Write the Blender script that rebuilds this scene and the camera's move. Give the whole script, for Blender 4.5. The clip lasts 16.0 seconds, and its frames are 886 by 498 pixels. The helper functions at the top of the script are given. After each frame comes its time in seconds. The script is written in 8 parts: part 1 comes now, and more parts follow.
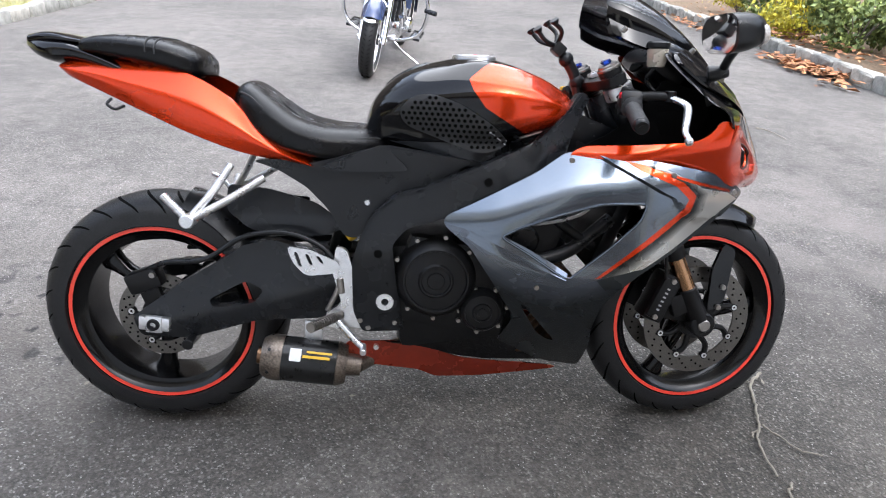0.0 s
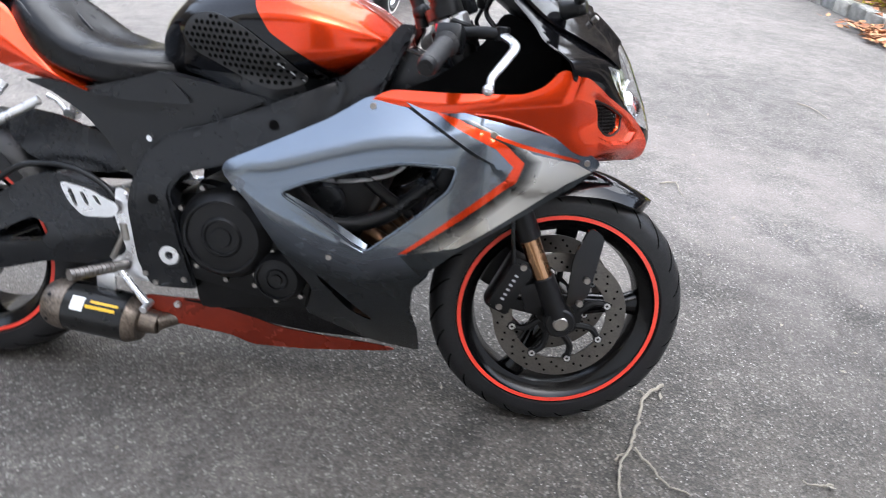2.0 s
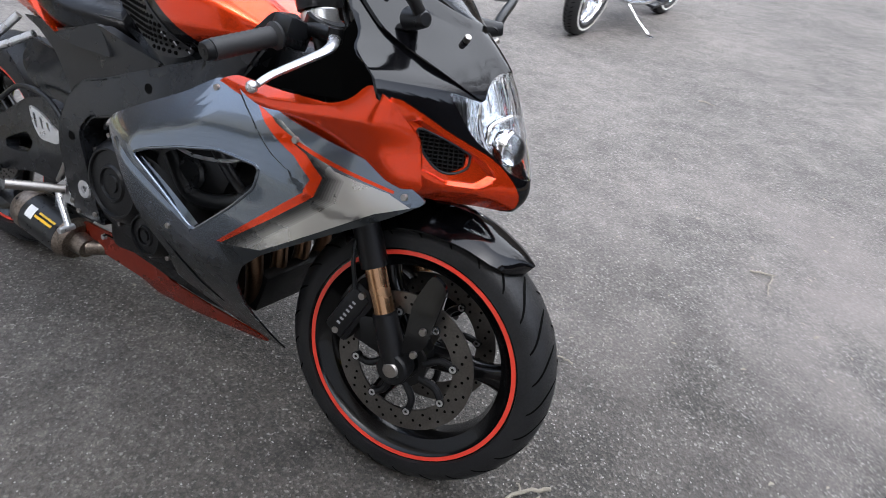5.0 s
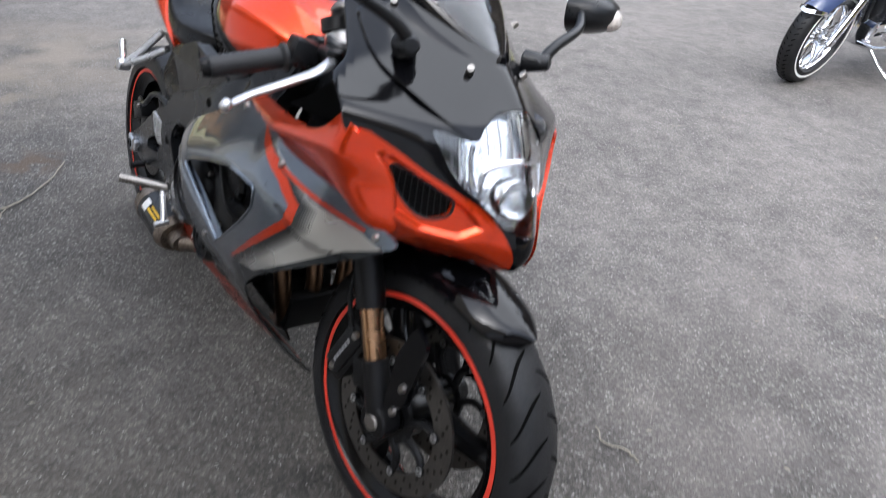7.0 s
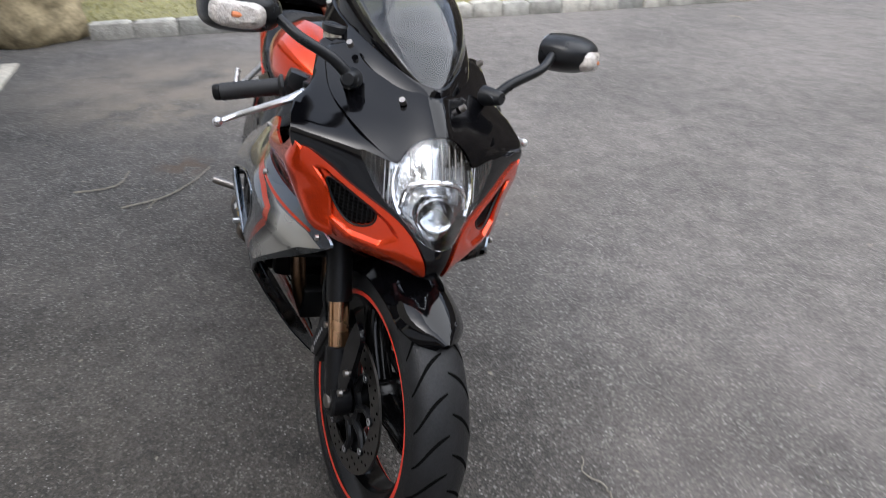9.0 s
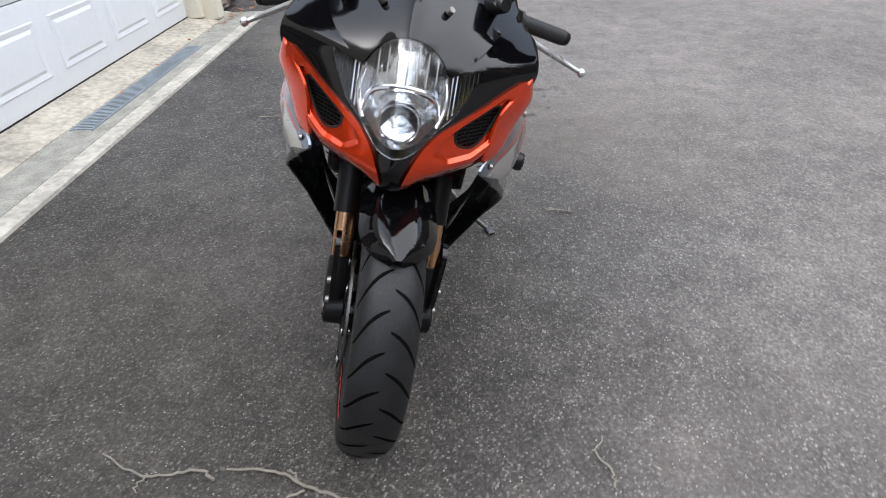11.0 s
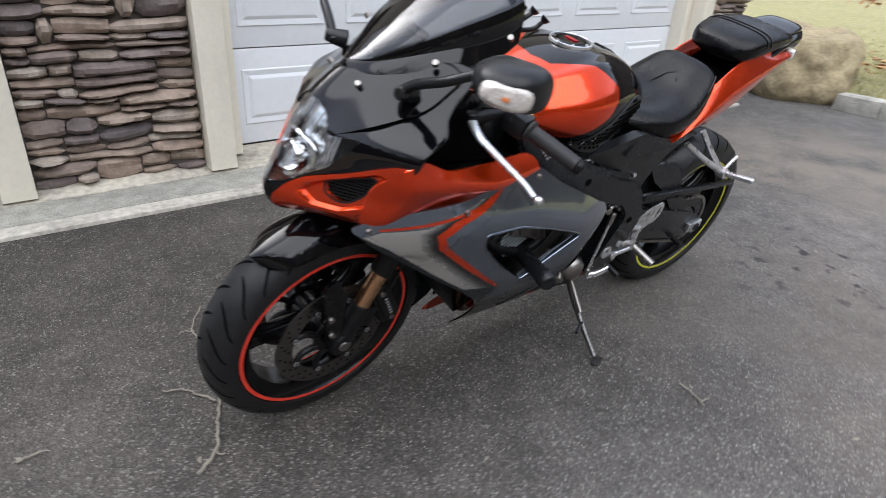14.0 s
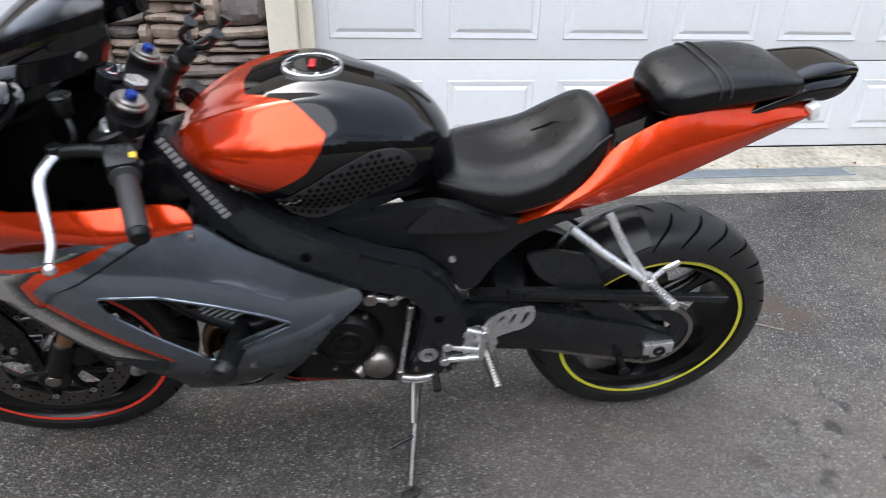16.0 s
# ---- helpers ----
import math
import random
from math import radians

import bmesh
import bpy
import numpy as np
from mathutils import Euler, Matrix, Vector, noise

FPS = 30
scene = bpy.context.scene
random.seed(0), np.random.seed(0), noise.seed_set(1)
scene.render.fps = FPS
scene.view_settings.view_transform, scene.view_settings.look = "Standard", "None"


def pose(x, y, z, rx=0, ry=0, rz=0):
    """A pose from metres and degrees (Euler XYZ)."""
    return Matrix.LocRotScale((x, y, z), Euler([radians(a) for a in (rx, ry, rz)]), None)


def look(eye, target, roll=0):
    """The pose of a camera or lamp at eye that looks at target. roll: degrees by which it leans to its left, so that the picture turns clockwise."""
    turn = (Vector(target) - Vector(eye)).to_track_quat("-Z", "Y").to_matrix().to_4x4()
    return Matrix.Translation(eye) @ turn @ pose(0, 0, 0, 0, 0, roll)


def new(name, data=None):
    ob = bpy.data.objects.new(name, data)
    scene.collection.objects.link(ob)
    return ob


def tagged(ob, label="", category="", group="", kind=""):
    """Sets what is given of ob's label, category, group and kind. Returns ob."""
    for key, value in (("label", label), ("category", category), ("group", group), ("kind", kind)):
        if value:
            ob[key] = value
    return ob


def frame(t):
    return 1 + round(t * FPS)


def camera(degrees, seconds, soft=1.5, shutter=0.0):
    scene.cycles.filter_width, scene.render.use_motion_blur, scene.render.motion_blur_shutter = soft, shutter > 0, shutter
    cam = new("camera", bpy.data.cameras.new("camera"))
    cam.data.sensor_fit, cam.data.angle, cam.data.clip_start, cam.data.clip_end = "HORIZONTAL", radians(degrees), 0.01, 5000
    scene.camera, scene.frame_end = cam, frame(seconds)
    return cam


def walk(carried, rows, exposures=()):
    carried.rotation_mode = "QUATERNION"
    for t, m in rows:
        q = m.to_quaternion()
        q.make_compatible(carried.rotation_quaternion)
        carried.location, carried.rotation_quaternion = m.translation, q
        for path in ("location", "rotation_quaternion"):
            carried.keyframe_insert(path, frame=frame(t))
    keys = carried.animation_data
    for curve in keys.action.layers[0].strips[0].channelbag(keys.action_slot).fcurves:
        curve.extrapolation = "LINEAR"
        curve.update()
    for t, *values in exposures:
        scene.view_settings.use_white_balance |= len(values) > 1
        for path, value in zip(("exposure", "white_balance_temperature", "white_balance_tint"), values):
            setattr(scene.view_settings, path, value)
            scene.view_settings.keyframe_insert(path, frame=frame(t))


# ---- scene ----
cam = camera(71.7, 16.0, soft=0.65, shutter=0.5)
PATH = [
    (0, (-0.095, -1.358, 1.241), (0.026, 0.401, 0.296), 2.8),
    (0.5, (-0.016, -1.335, 1.224), (0.099, 0.408, 0.251), 2.9),
    (1, (0.095, -1.23, 1.211), (0.207, 0.498, 0.21), 3.4),
    (1.5, (0.247, -1.125, 1.192), (0.329, 0.576, 0.144), 4.0),
    (2, (0.491, -1.128, 1.17), (0.395, 0.554, 0.092), 4.9),
    (2.5, (0.574, -0.993, 1.064), (0.385, 0.689, -0.001), 7.5),
    (3, (0.616, -0.921, 1.11), (0.23, 0.689, -0.012), 9.2),
    (3.5, (0.81, -0.877, 1.157), (0.268, 0.649, -0.017), 9.5),
    (4, (0.899, -0.89, 1.198), (0.343, 0.675, 0.084), 9.0),
    (4.5, (1.013, -0.863, 1.211), (0.396, 0.699, 0.126), 8.8),
    (4.7, (1.079, -0.84, 1.2), (0.416, 0.695, 0.103), 8.7),
    (6.8, (1.318, -0.412, 1.214), (0.035, 0.674, 0.13), 4.2),
    (7, (1.346, -0.455, 1.191), (0.066, 0.629, 0.101), 4.6),
    (7.5, (1.477, -0.612, 1.071), (0.321, 0.494, -0.129), 7.1),
    (8, (1.557, -0.583, 1.129), (0.392, 0.503, -0.08), 7.7),
    (8.5, (1.669, -0.365, 1.225), (0.289, 0.54, 0.095), 5.6),
    (9, (1.652, -0.174, 1.248), (0.061, 0.462, 0.217), 1.0),
    (9.5, (1.764, -0.046, 1.205), (0.084, 0.331, 0.188), -0.4),
    (9.7, (1.85, 0.002, 1.16), (0.166, 0.264, 0.113), -1.1),
    (11.8, (1.674, 0.495, 1.121), (0.036, 0.031, 0.071), 0.2),
    (12, (1.681, 0.569, 1.158), (0.09, -0.061, 0.122), 2.0),
    (12.5, (1.815, 0.782, 1.175), (0.301, -0.108, 0.218), 3.2),
    (13, (1.787, 1.03, 1.152), (0.406, -0.068, 0.211), 2.6),
    (13.5, (1.593, 1.196, 1.137), (0.343, -0.069, 0.221), 3.8),
    (14, (1.232, 1.277, 1.155), (0.157, -0.143, 0.246), 3.3),
    (14.5, (0.891, 1.435, 1.154), (0.093, -0.167, 0.261), 2.6),
    (15, (0.564, 1.421, 1.12), (-0.059, -0.27, 0.252), 2.6),
    (15.5, (0.268, 1.36, 1.116), (-0.147, -0.392, 0.244), 2.0),
    (16, (-0.026, 1.354, 1.151), (-0.261, -0.417, 0.252), 1.4),
]
walk(cam, [(t, look(eye, target, roll)) for t, eye, target, roll in PATH], exposures=[(0, 2.40, 6020, 10), (1, 2.55, 6020, 10), (2, 2.70, 6020, 10), (3, 2.72, 6020, 10), (4, 2.62, 6020, 10), (4.5, 2.20, 6020, 10), (7, 2.05, 6020, 10), (7.5, 2.50, 6020, 10), (8, 2.65, 6020, 10), (8.5, 2.35, 6020, 10), (9, 1.75, 6150, 10), (9.5, 1.60, 6150, 10), (12, 2.19, 6150, 10), (12.5, 1.74, 6150, 10), (13.5, 1.74, 6150, 10), (14.5, 1.89, 6150, 10), (15.5, 1.88, 6150, 10), (16, 2.08, 6150, 10)])

# ---- world and light ----
world = bpy.data.worlds.new("overcast_sky")
scene.world = world
world.use_nodes = True
wn, wl = world.node_tree.nodes, world.node_tree.links
sky = wn.new("ShaderNodeTexSky")
sky.sky_type = "NISHITA"
sky.sun_disc = False
sky.sun_elevation = radians(48)
sky.sun_rotation = radians(150)
sky.air_density, sky.dust_density, sky.ozone_density = 1.0, 3.0, 1.0
grey = wn.new("ShaderNodeHueSaturation")
grey.inputs["Saturation"].default_value = 0.42
wl.new(sky.outputs[0], grey.inputs["Color"])
wl.new(grey.outputs[0], wn["Background"].inputs["Color"])
wn["Background"].inputs["Strength"].default_value = 0.15

sun = new("sun", bpy.data.lights.new("sun", "SUN"))
sun.data.energy, sun.data.angle, sun.data.color = 0.9, radians(70), (1.0, 0.97, 0.93)
sun.matrix_world = look((2.0, 6.0, 9.0), (0, 0, 0))


# ---- materials ----
def mat(name, color, rough=0.5, metal=0.0, coat=0.0, var=0.08, scale=20.0, bump=0.0, bscale=200.0, spec=0.5, trans=0.0, flake=0.0):
    """A surface with a base colour that varies at two scales, gloss that varies, and fine relief."""
    m = bpy.data.materials.new(name)
    m.use_nodes = True
    n, l = m.node_tree.nodes, m.node_tree.links
    b = n["Principled BSDF"]
    tc = n.new("ShaderNodeTexCoord")
    big = n.new("ShaderNodeTexNoise")
    big.inputs["Scale"].default_value, big.inputs["Detail"].default_value = scale, 6
    l.new(tc.outputs["Object"], big.inputs["Vector"])
    fine = n.new("ShaderNodeTexNoise")
    fine.inputs["Scale"].default_value, fine.inputs["Detail"].default_value = scale * 9, 3
    l.new(tc.outputs["Object"], fine.inputs["Vector"])
    add = n.new("ShaderNodeMath")
    add.operation = "ADD"
    l.new(big.outputs[0], add.inputs[0])
    l.new(fine.outputs[0], add.inputs[1])
    ramp = n.new("ShaderNodeMapRange")
    ramp.inputs["From Min"].default_value, ramp.inputs["From Max"].default_value = 0.7, 1.3
    ramp.inputs["To Min"].default_value, ramp.inputs["To Max"].default_value = 1 - var, 1 + var
    l.new(add.outputs[0], ramp.inputs["Value"])
    mul = n.new("ShaderNodeMix")
    mul.data_type, mul.blend_type = "RGBA", "MULTIPLY"
    mul.inputs["Factor"].default_value = 1.0
    mul.inputs["A"].default_value = (*color, 1)
    l.new(ramp.outputs[0], mul.inputs["B"])
    l.new(mul.outputs["Result"], b.inputs["Base Color"])
    rr = n.new("ShaderNodeMapRange")
    rr.inputs["From Min"].default_value, rr.inputs["From Max"].default_value = 0.3, 0.7
    rr.inputs["To Min"].default_value, rr.inputs["To Max"].default_value = max(rough - 0.06, 0.0), min(rough + 0.08, 1.0)
    l.new(big.outputs[0], rr.inputs["Value"])
    l.new(rr.outputs[0], b.inputs["Roughness"])
    b.inputs["Metallic"].default_value = metal
    b.inputs["Coat Weight"].default_value = coat
    b.inputs["Coat Roughness"].default_value = 0.03
    b.inputs["Specular IOR Level"].default_value = spec
    b.inputs["Transmission Weight"].default_value = trans
    if bump:
        bt = n.new("ShaderNodeTexNoise")
        bt.inputs["Scale"].default_value, bt.inputs["Detail"].default_value = bscale, 4
        l.new(tc.outputs["Object"], bt.inputs["Vector"])
        bp = n.new("ShaderNodeBump")
        bp.inputs["Strength"].default_value, bp.inputs["Distance"].default_value = bump, 0.004
        l.new(bt.outputs[0], bp.inputs["Height"])
        l.new(bp.outputs[0], b.inputs["Normal"])
    if flake:
        vt = n.new("ShaderNodeTexVoronoi")
        vt.inputs["Scale"].default_value = 1500
        l.new(tc.outputs["Object"], vt.inputs["Vector"])
        fp = n.new("ShaderNodeBump")
        fp.inputs["Strength"].default_value, fp.inputs["Distance"].default_value = flake, 0.0005
        l.new(vt.outputs["Distance"], fp.inputs["Height"])
        l.new(fp.outputs[0], b.inputs["Normal"])
    return m


def asphalt_material():
    m = bpy.data.materials.new("asphalt")
    m.use_nodes = True
    n, l = m.node_tree.nodes, m.node_tree.links
    b = n["Principled BSDF"]
    tc = n.new("ShaderNodeTexCoord")
    v = n.new("ShaderNodeTexVoronoi")
    v.inputs["Scale"].default_value = 190
    l.new(tc.outputs["Object"], v.inputs["Vector"])
    st = n.new("ShaderNodeValToRGB")
    st.color_ramp.elements[0].position, st.color_ramp.elements[0].color = 0.0, (0.014, 0.0135, 0.013, 1)
    st.color_ramp.elements[1].position, st.color_ramp.elements[1].color = 1.0, (0.26, 0.255, 0.25, 1)
    e = st.color_ramp.elements.new(0.62)
    e.color = (0.043, 0.040, 0.0365, 1)
    e = st.color_ramp.elements.new(0.90)
    e.color = (0.105, 0.097, 0.088, 1)
    sep = n.new("ShaderNodeSeparateColor")
    l.new(v.outputs["Color"], sep.inputs[0])
    l.new(sep.outputs[0], st.inputs[0])
    patch = n.new("ShaderNodeTexNoise")
    patch.inputs["Scale"].default_value, patch.inputs["Detail"].default_value = 0.55, 7
    patch.inputs["Roughness"].default_value = 0.62
    l.new(tc.outputs["Object"], patch.inputs["Vector"])
    dust = n.new("ShaderNodeMapRange")
    dust.inputs["From Min"].default_value, dust.inputs["From Max"].default_value = 0.40, 0.68
    l.new(patch.outputs[0], dust.inputs["Value"])
    # darker near the garage, paler out on the drive
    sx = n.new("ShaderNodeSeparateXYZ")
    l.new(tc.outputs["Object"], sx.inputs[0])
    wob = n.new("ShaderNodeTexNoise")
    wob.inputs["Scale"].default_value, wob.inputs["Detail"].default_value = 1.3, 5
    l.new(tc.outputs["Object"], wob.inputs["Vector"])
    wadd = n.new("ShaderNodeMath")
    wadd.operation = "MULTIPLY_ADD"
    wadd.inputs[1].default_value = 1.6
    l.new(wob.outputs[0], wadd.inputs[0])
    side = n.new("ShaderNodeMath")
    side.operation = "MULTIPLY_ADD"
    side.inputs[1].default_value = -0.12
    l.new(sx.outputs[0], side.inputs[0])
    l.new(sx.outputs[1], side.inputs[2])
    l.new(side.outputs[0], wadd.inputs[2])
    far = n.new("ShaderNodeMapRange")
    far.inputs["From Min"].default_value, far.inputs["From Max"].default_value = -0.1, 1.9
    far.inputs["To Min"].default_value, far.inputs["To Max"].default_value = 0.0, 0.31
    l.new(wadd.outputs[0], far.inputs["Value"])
    dm = n.new("ShaderNodeMath")
    dm.operation = "MULTIPLY_ADD"
    dm.inputs[1].default_value = 0.46
    l.new(dust.outputs[0], dm.inputs[0])
    l.new(far.outputs[0], dm.inputs[2])
    lim = n.new("ShaderNodeClamp")
    lim.inputs["Max"].default_value = 0.60
    l.new(dm.outputs[0], lim.inputs["Value"])
    mx = n.new("ShaderNodeMix")
    mx.data_type, mx.blend_type = "RGBA", "MIX"
    l.new(lim.outputs[0], mx.inputs["Factor"])
    l.new(st.outputs[0], mx.inputs["A"])
    mx.inputs["B"].default_value = (0.200, 0.182, 0.165, 1)
    # dark oil and leaf stains
    sp = n.new("ShaderNodeTexNoise")
    sp.inputs["Scale"].default_value, sp.inputs["Detail"].default_value = 2.6, 8
    sp.inputs["Roughness"].default_value = 0.7
    l.new(tc.outputs["Object"], sp.inputs["Vector"])
    sr = n.new("ShaderNodeMapRange")
    sr.inputs["From Min"].default_value, sr.inputs["From Max"].default_value = 0.60, 0.72
    sr.inputs["To Min"].default_value, sr.inputs["To Max"].default_value = 1.0, 0.62
    l.new(sp.outputs[0], sr.inputs["Value"])
    mm = n.new("ShaderNodeMix")
    mm.data_type, mm.blend_type = "RGBA", "MULTIPLY"
    mm.inputs["Factor"].default_value = 1
    mot = n.new("ShaderNodeTexNoise")
    mot.inputs["Scale"].default_value, mot.inputs["Detail"].default_value = 7.0, 9
    mot.inputs["Roughness"].default_value = 0.72
    l.new(tc.outputs["Object"], mot.inputs["Vector"])
    mor = n.new("ShaderNodeMapRange")
    mor.inputs["From Min"].default_value, mor.inputs["From Max"].default_value = 0.32, 0.68
    mor.inputs["To Min"].default_value, mor.inputs["To Max"].default_value = 0.72, 1.30
    l.new(mot.outputs[0], mor.inputs["Value"])
    peb = n.new("ShaderNodeTexNoise")
    peb.inputs["Scale"].default_value, peb.inputs["Detail"].default_value = 110, 4
    l.new(tc.outputs["Object"], peb.inputs["Vector"])
    per = n.new("ShaderNodeMapRange")
    per.inputs["From Min"].default_value, per.inputs["From Max"].default_value = 0.36, 0.66
    per.inputs["To Min"].default_value, per.inputs["To Max"].default_value = 0.70, 1.30
    l.new(peb.outputs[0], per.inputs["Value"])
    both = n.new("ShaderNodeMath")
    both.operation = "MULTIPLY"
    l.new(mor.outputs[0], both.inputs[0])
    l.new(per.outputs[0], both.inputs[1])
    all3 = n.new("ShaderNodeMath")
    all3.operation = "MULTIPLY"
    l.new(both.outputs[0], all3.inputs[0])
    l.new(sr.outputs[0], all3.inputs[1])
    l.new(mx.outputs["Result"], mm.inputs["A"])
    l.new(all3.outputs[0], mm.inputs["B"])
    # pale flecks of bare stone
    v2 = n.new("ShaderNodeTexVoronoi")
    v2.inputs["Scale"].default_value = 120
    l.new(tc.outputs["Object"], v2.inputs["Vector"])
    s2 = n.new("ShaderNodeSeparateColor")
    l.new(v2.outputs["Color"], s2.inputs[0])
    g1 = n.new("ShaderNodeMath")
    g1.operation = "GREATER_THAN"
    g1.inputs[1].default_value = 0.935
    l.new(s2.outputs[1], g1.inputs[0])
    g2 = n.new("ShaderNodeMath")
    g2.operation = "LESS_THAN"
    g2.inputs[1].default_value = 0.24
    l.new(v2.outputs["Distance"], g2.inputs[0])
    g3 = n.new("ShaderNodeMath")
    g3.operation = "MULTIPLY"
    l.new(g1.outputs[0], g3.inputs[0])
    l.new(g2.outputs[0], g3.inputs[1])
    m3 = n.new("ShaderNodeMix")
    m3.data_type = "RGBA"
    l.new(g3.outputs[0], m3.inputs["Factor"])
    # a darker, browner zone with a wavering edge beside the garage apron
    dark_zone = n.new("ShaderNodeVectorMath")
    dark_zone.operation = "DISTANCE"
    dark_zone.inputs[1].default_value = (1.0, -1.0, 0)
    l.new(tc.outputs["Object"], dark_zone.inputs[0])
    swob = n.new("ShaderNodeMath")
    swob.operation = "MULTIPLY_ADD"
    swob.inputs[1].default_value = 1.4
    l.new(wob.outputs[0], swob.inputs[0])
    l.new(dark_zone.outputs["Value"], swob.inputs[2])
    zone_edge = n.new("ShaderNodeMapRange")
    zone_edge.inputs["From Min"].default_value, zone_edge.inputs["From Max"].default_value = 1.5, 3.0
    l.new(swob.outputs[0], zone_edge.inputs["Value"])
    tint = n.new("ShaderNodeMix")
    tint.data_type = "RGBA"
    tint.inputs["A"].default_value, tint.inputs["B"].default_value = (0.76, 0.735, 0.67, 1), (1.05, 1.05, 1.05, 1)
    l.new(zone_edge.outputs[0], tint.inputs["Factor"])
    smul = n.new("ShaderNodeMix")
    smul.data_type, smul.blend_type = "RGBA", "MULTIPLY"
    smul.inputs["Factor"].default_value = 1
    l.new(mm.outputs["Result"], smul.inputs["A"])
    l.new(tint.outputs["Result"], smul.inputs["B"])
    # oil drips, a rusty spot and a sandy patch beside the rear wheel
    top = smul.outputs["Result"]
    for cx, cy, rad, grain, cut, width, most, colour in ((-0.95, 0.62, 1.0, 2.5, 0.30, 0.26, 0.50, (0.120, 0.102, 0.084)), (-3.0, -0.25, 1.2, 2.5, 0.30, 0.26, 0.75, (0.24, 0.205, 0.165)), (1.75, 1.35, 1.4, 2.2, 0.40, 0.20, 0.55, (0.19, 0.168, 0.155)), (-1.45, 0.40, 0.58, 11, 0.59, 0.07, 0.88, (0.012, 0.012, 0.013)), (-1.47, -0.33, 0.17, 9, 0.44, 0.07, 0.88, (0.085, 0.060, 0.042)), (-2.5, -0.4, 0.5, 6, 0.50, 0.07, 0.7, (0.20, 0.17, 0.13))):
        dist = n.new("ShaderNodeVectorMath")
        dist.operation = "DISTANCE"
        dist.inputs[1].default_value = (cx, cy, 0)
        l.new(tc.outputs["Object"], dist.inputs[0])
        edge = n.new("ShaderNodeMapRange")
        edge.inputs["From Min"].default_value, edge.inputs["From Max"].default_value = rad, rad * 0.3
        l.new(dist.outputs["Value"], edge.inputs["Value"])
        drip = n.new("ShaderNodeTexNoise")
        drip.inputs["Scale"].default_value, drip.inputs["Detail"].default_value = grain, 4
        l.new(tc.outputs["Object"], drip.inputs["Vector"])
        cutr = n.new("ShaderNodeMapRange")
        cutr.inputs["From Min"].default_value, cutr.inputs["From Max"].default_value = cut, cut + width
        cutr.inputs["To Max"].default_value = most
        l.new(drip.outputs[0], cutr.inputs["Value"])
        fac = n.new("ShaderNodeMath")
        fac.operation = "MULTIPLY"
        l.new(edge.outputs[0], fac.inputs[0])
        l.new(cutr.outputs[0], fac.inputs[1])
        lay = n.new("ShaderNodeMix")
        lay.data_type = "RGBA"
        l.new(fac.outputs[0], lay.inputs["Factor"])
        l.new(top, lay.inputs["A"])
        lay.inputs["B"].default_value = (*colour, 1)
        top = lay.outputs["Result"]
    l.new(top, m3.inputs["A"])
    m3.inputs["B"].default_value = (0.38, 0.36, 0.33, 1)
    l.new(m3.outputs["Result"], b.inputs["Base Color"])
    b.inputs["Roughness"].default_value = 0.78
    bp = n.new("ShaderNodeBump")
    bp.inputs["Strength"].default_value, bp.inputs["Distance"].default_value = 0.9, 0.004
    ba = n.new("ShaderNodeMath")
    ba.operation = "ADD"
    l.new(v.outputs["Distance"], ba.inputs[0])
    fn = n.new("ShaderNodeTexNoise")
    fn.inputs["Scale"].default_value, fn.inputs["Detail"].default_value = 320, 3
    l.new(tc.outputs["Object"], fn.inputs["Vector"])
    l.new(fn.outputs[0], ba.inputs[1])
    l.new(ba.outputs[0], bp.inputs["Height"])
    l.new(bp.outputs[0], b.inputs["Normal"])
    return m


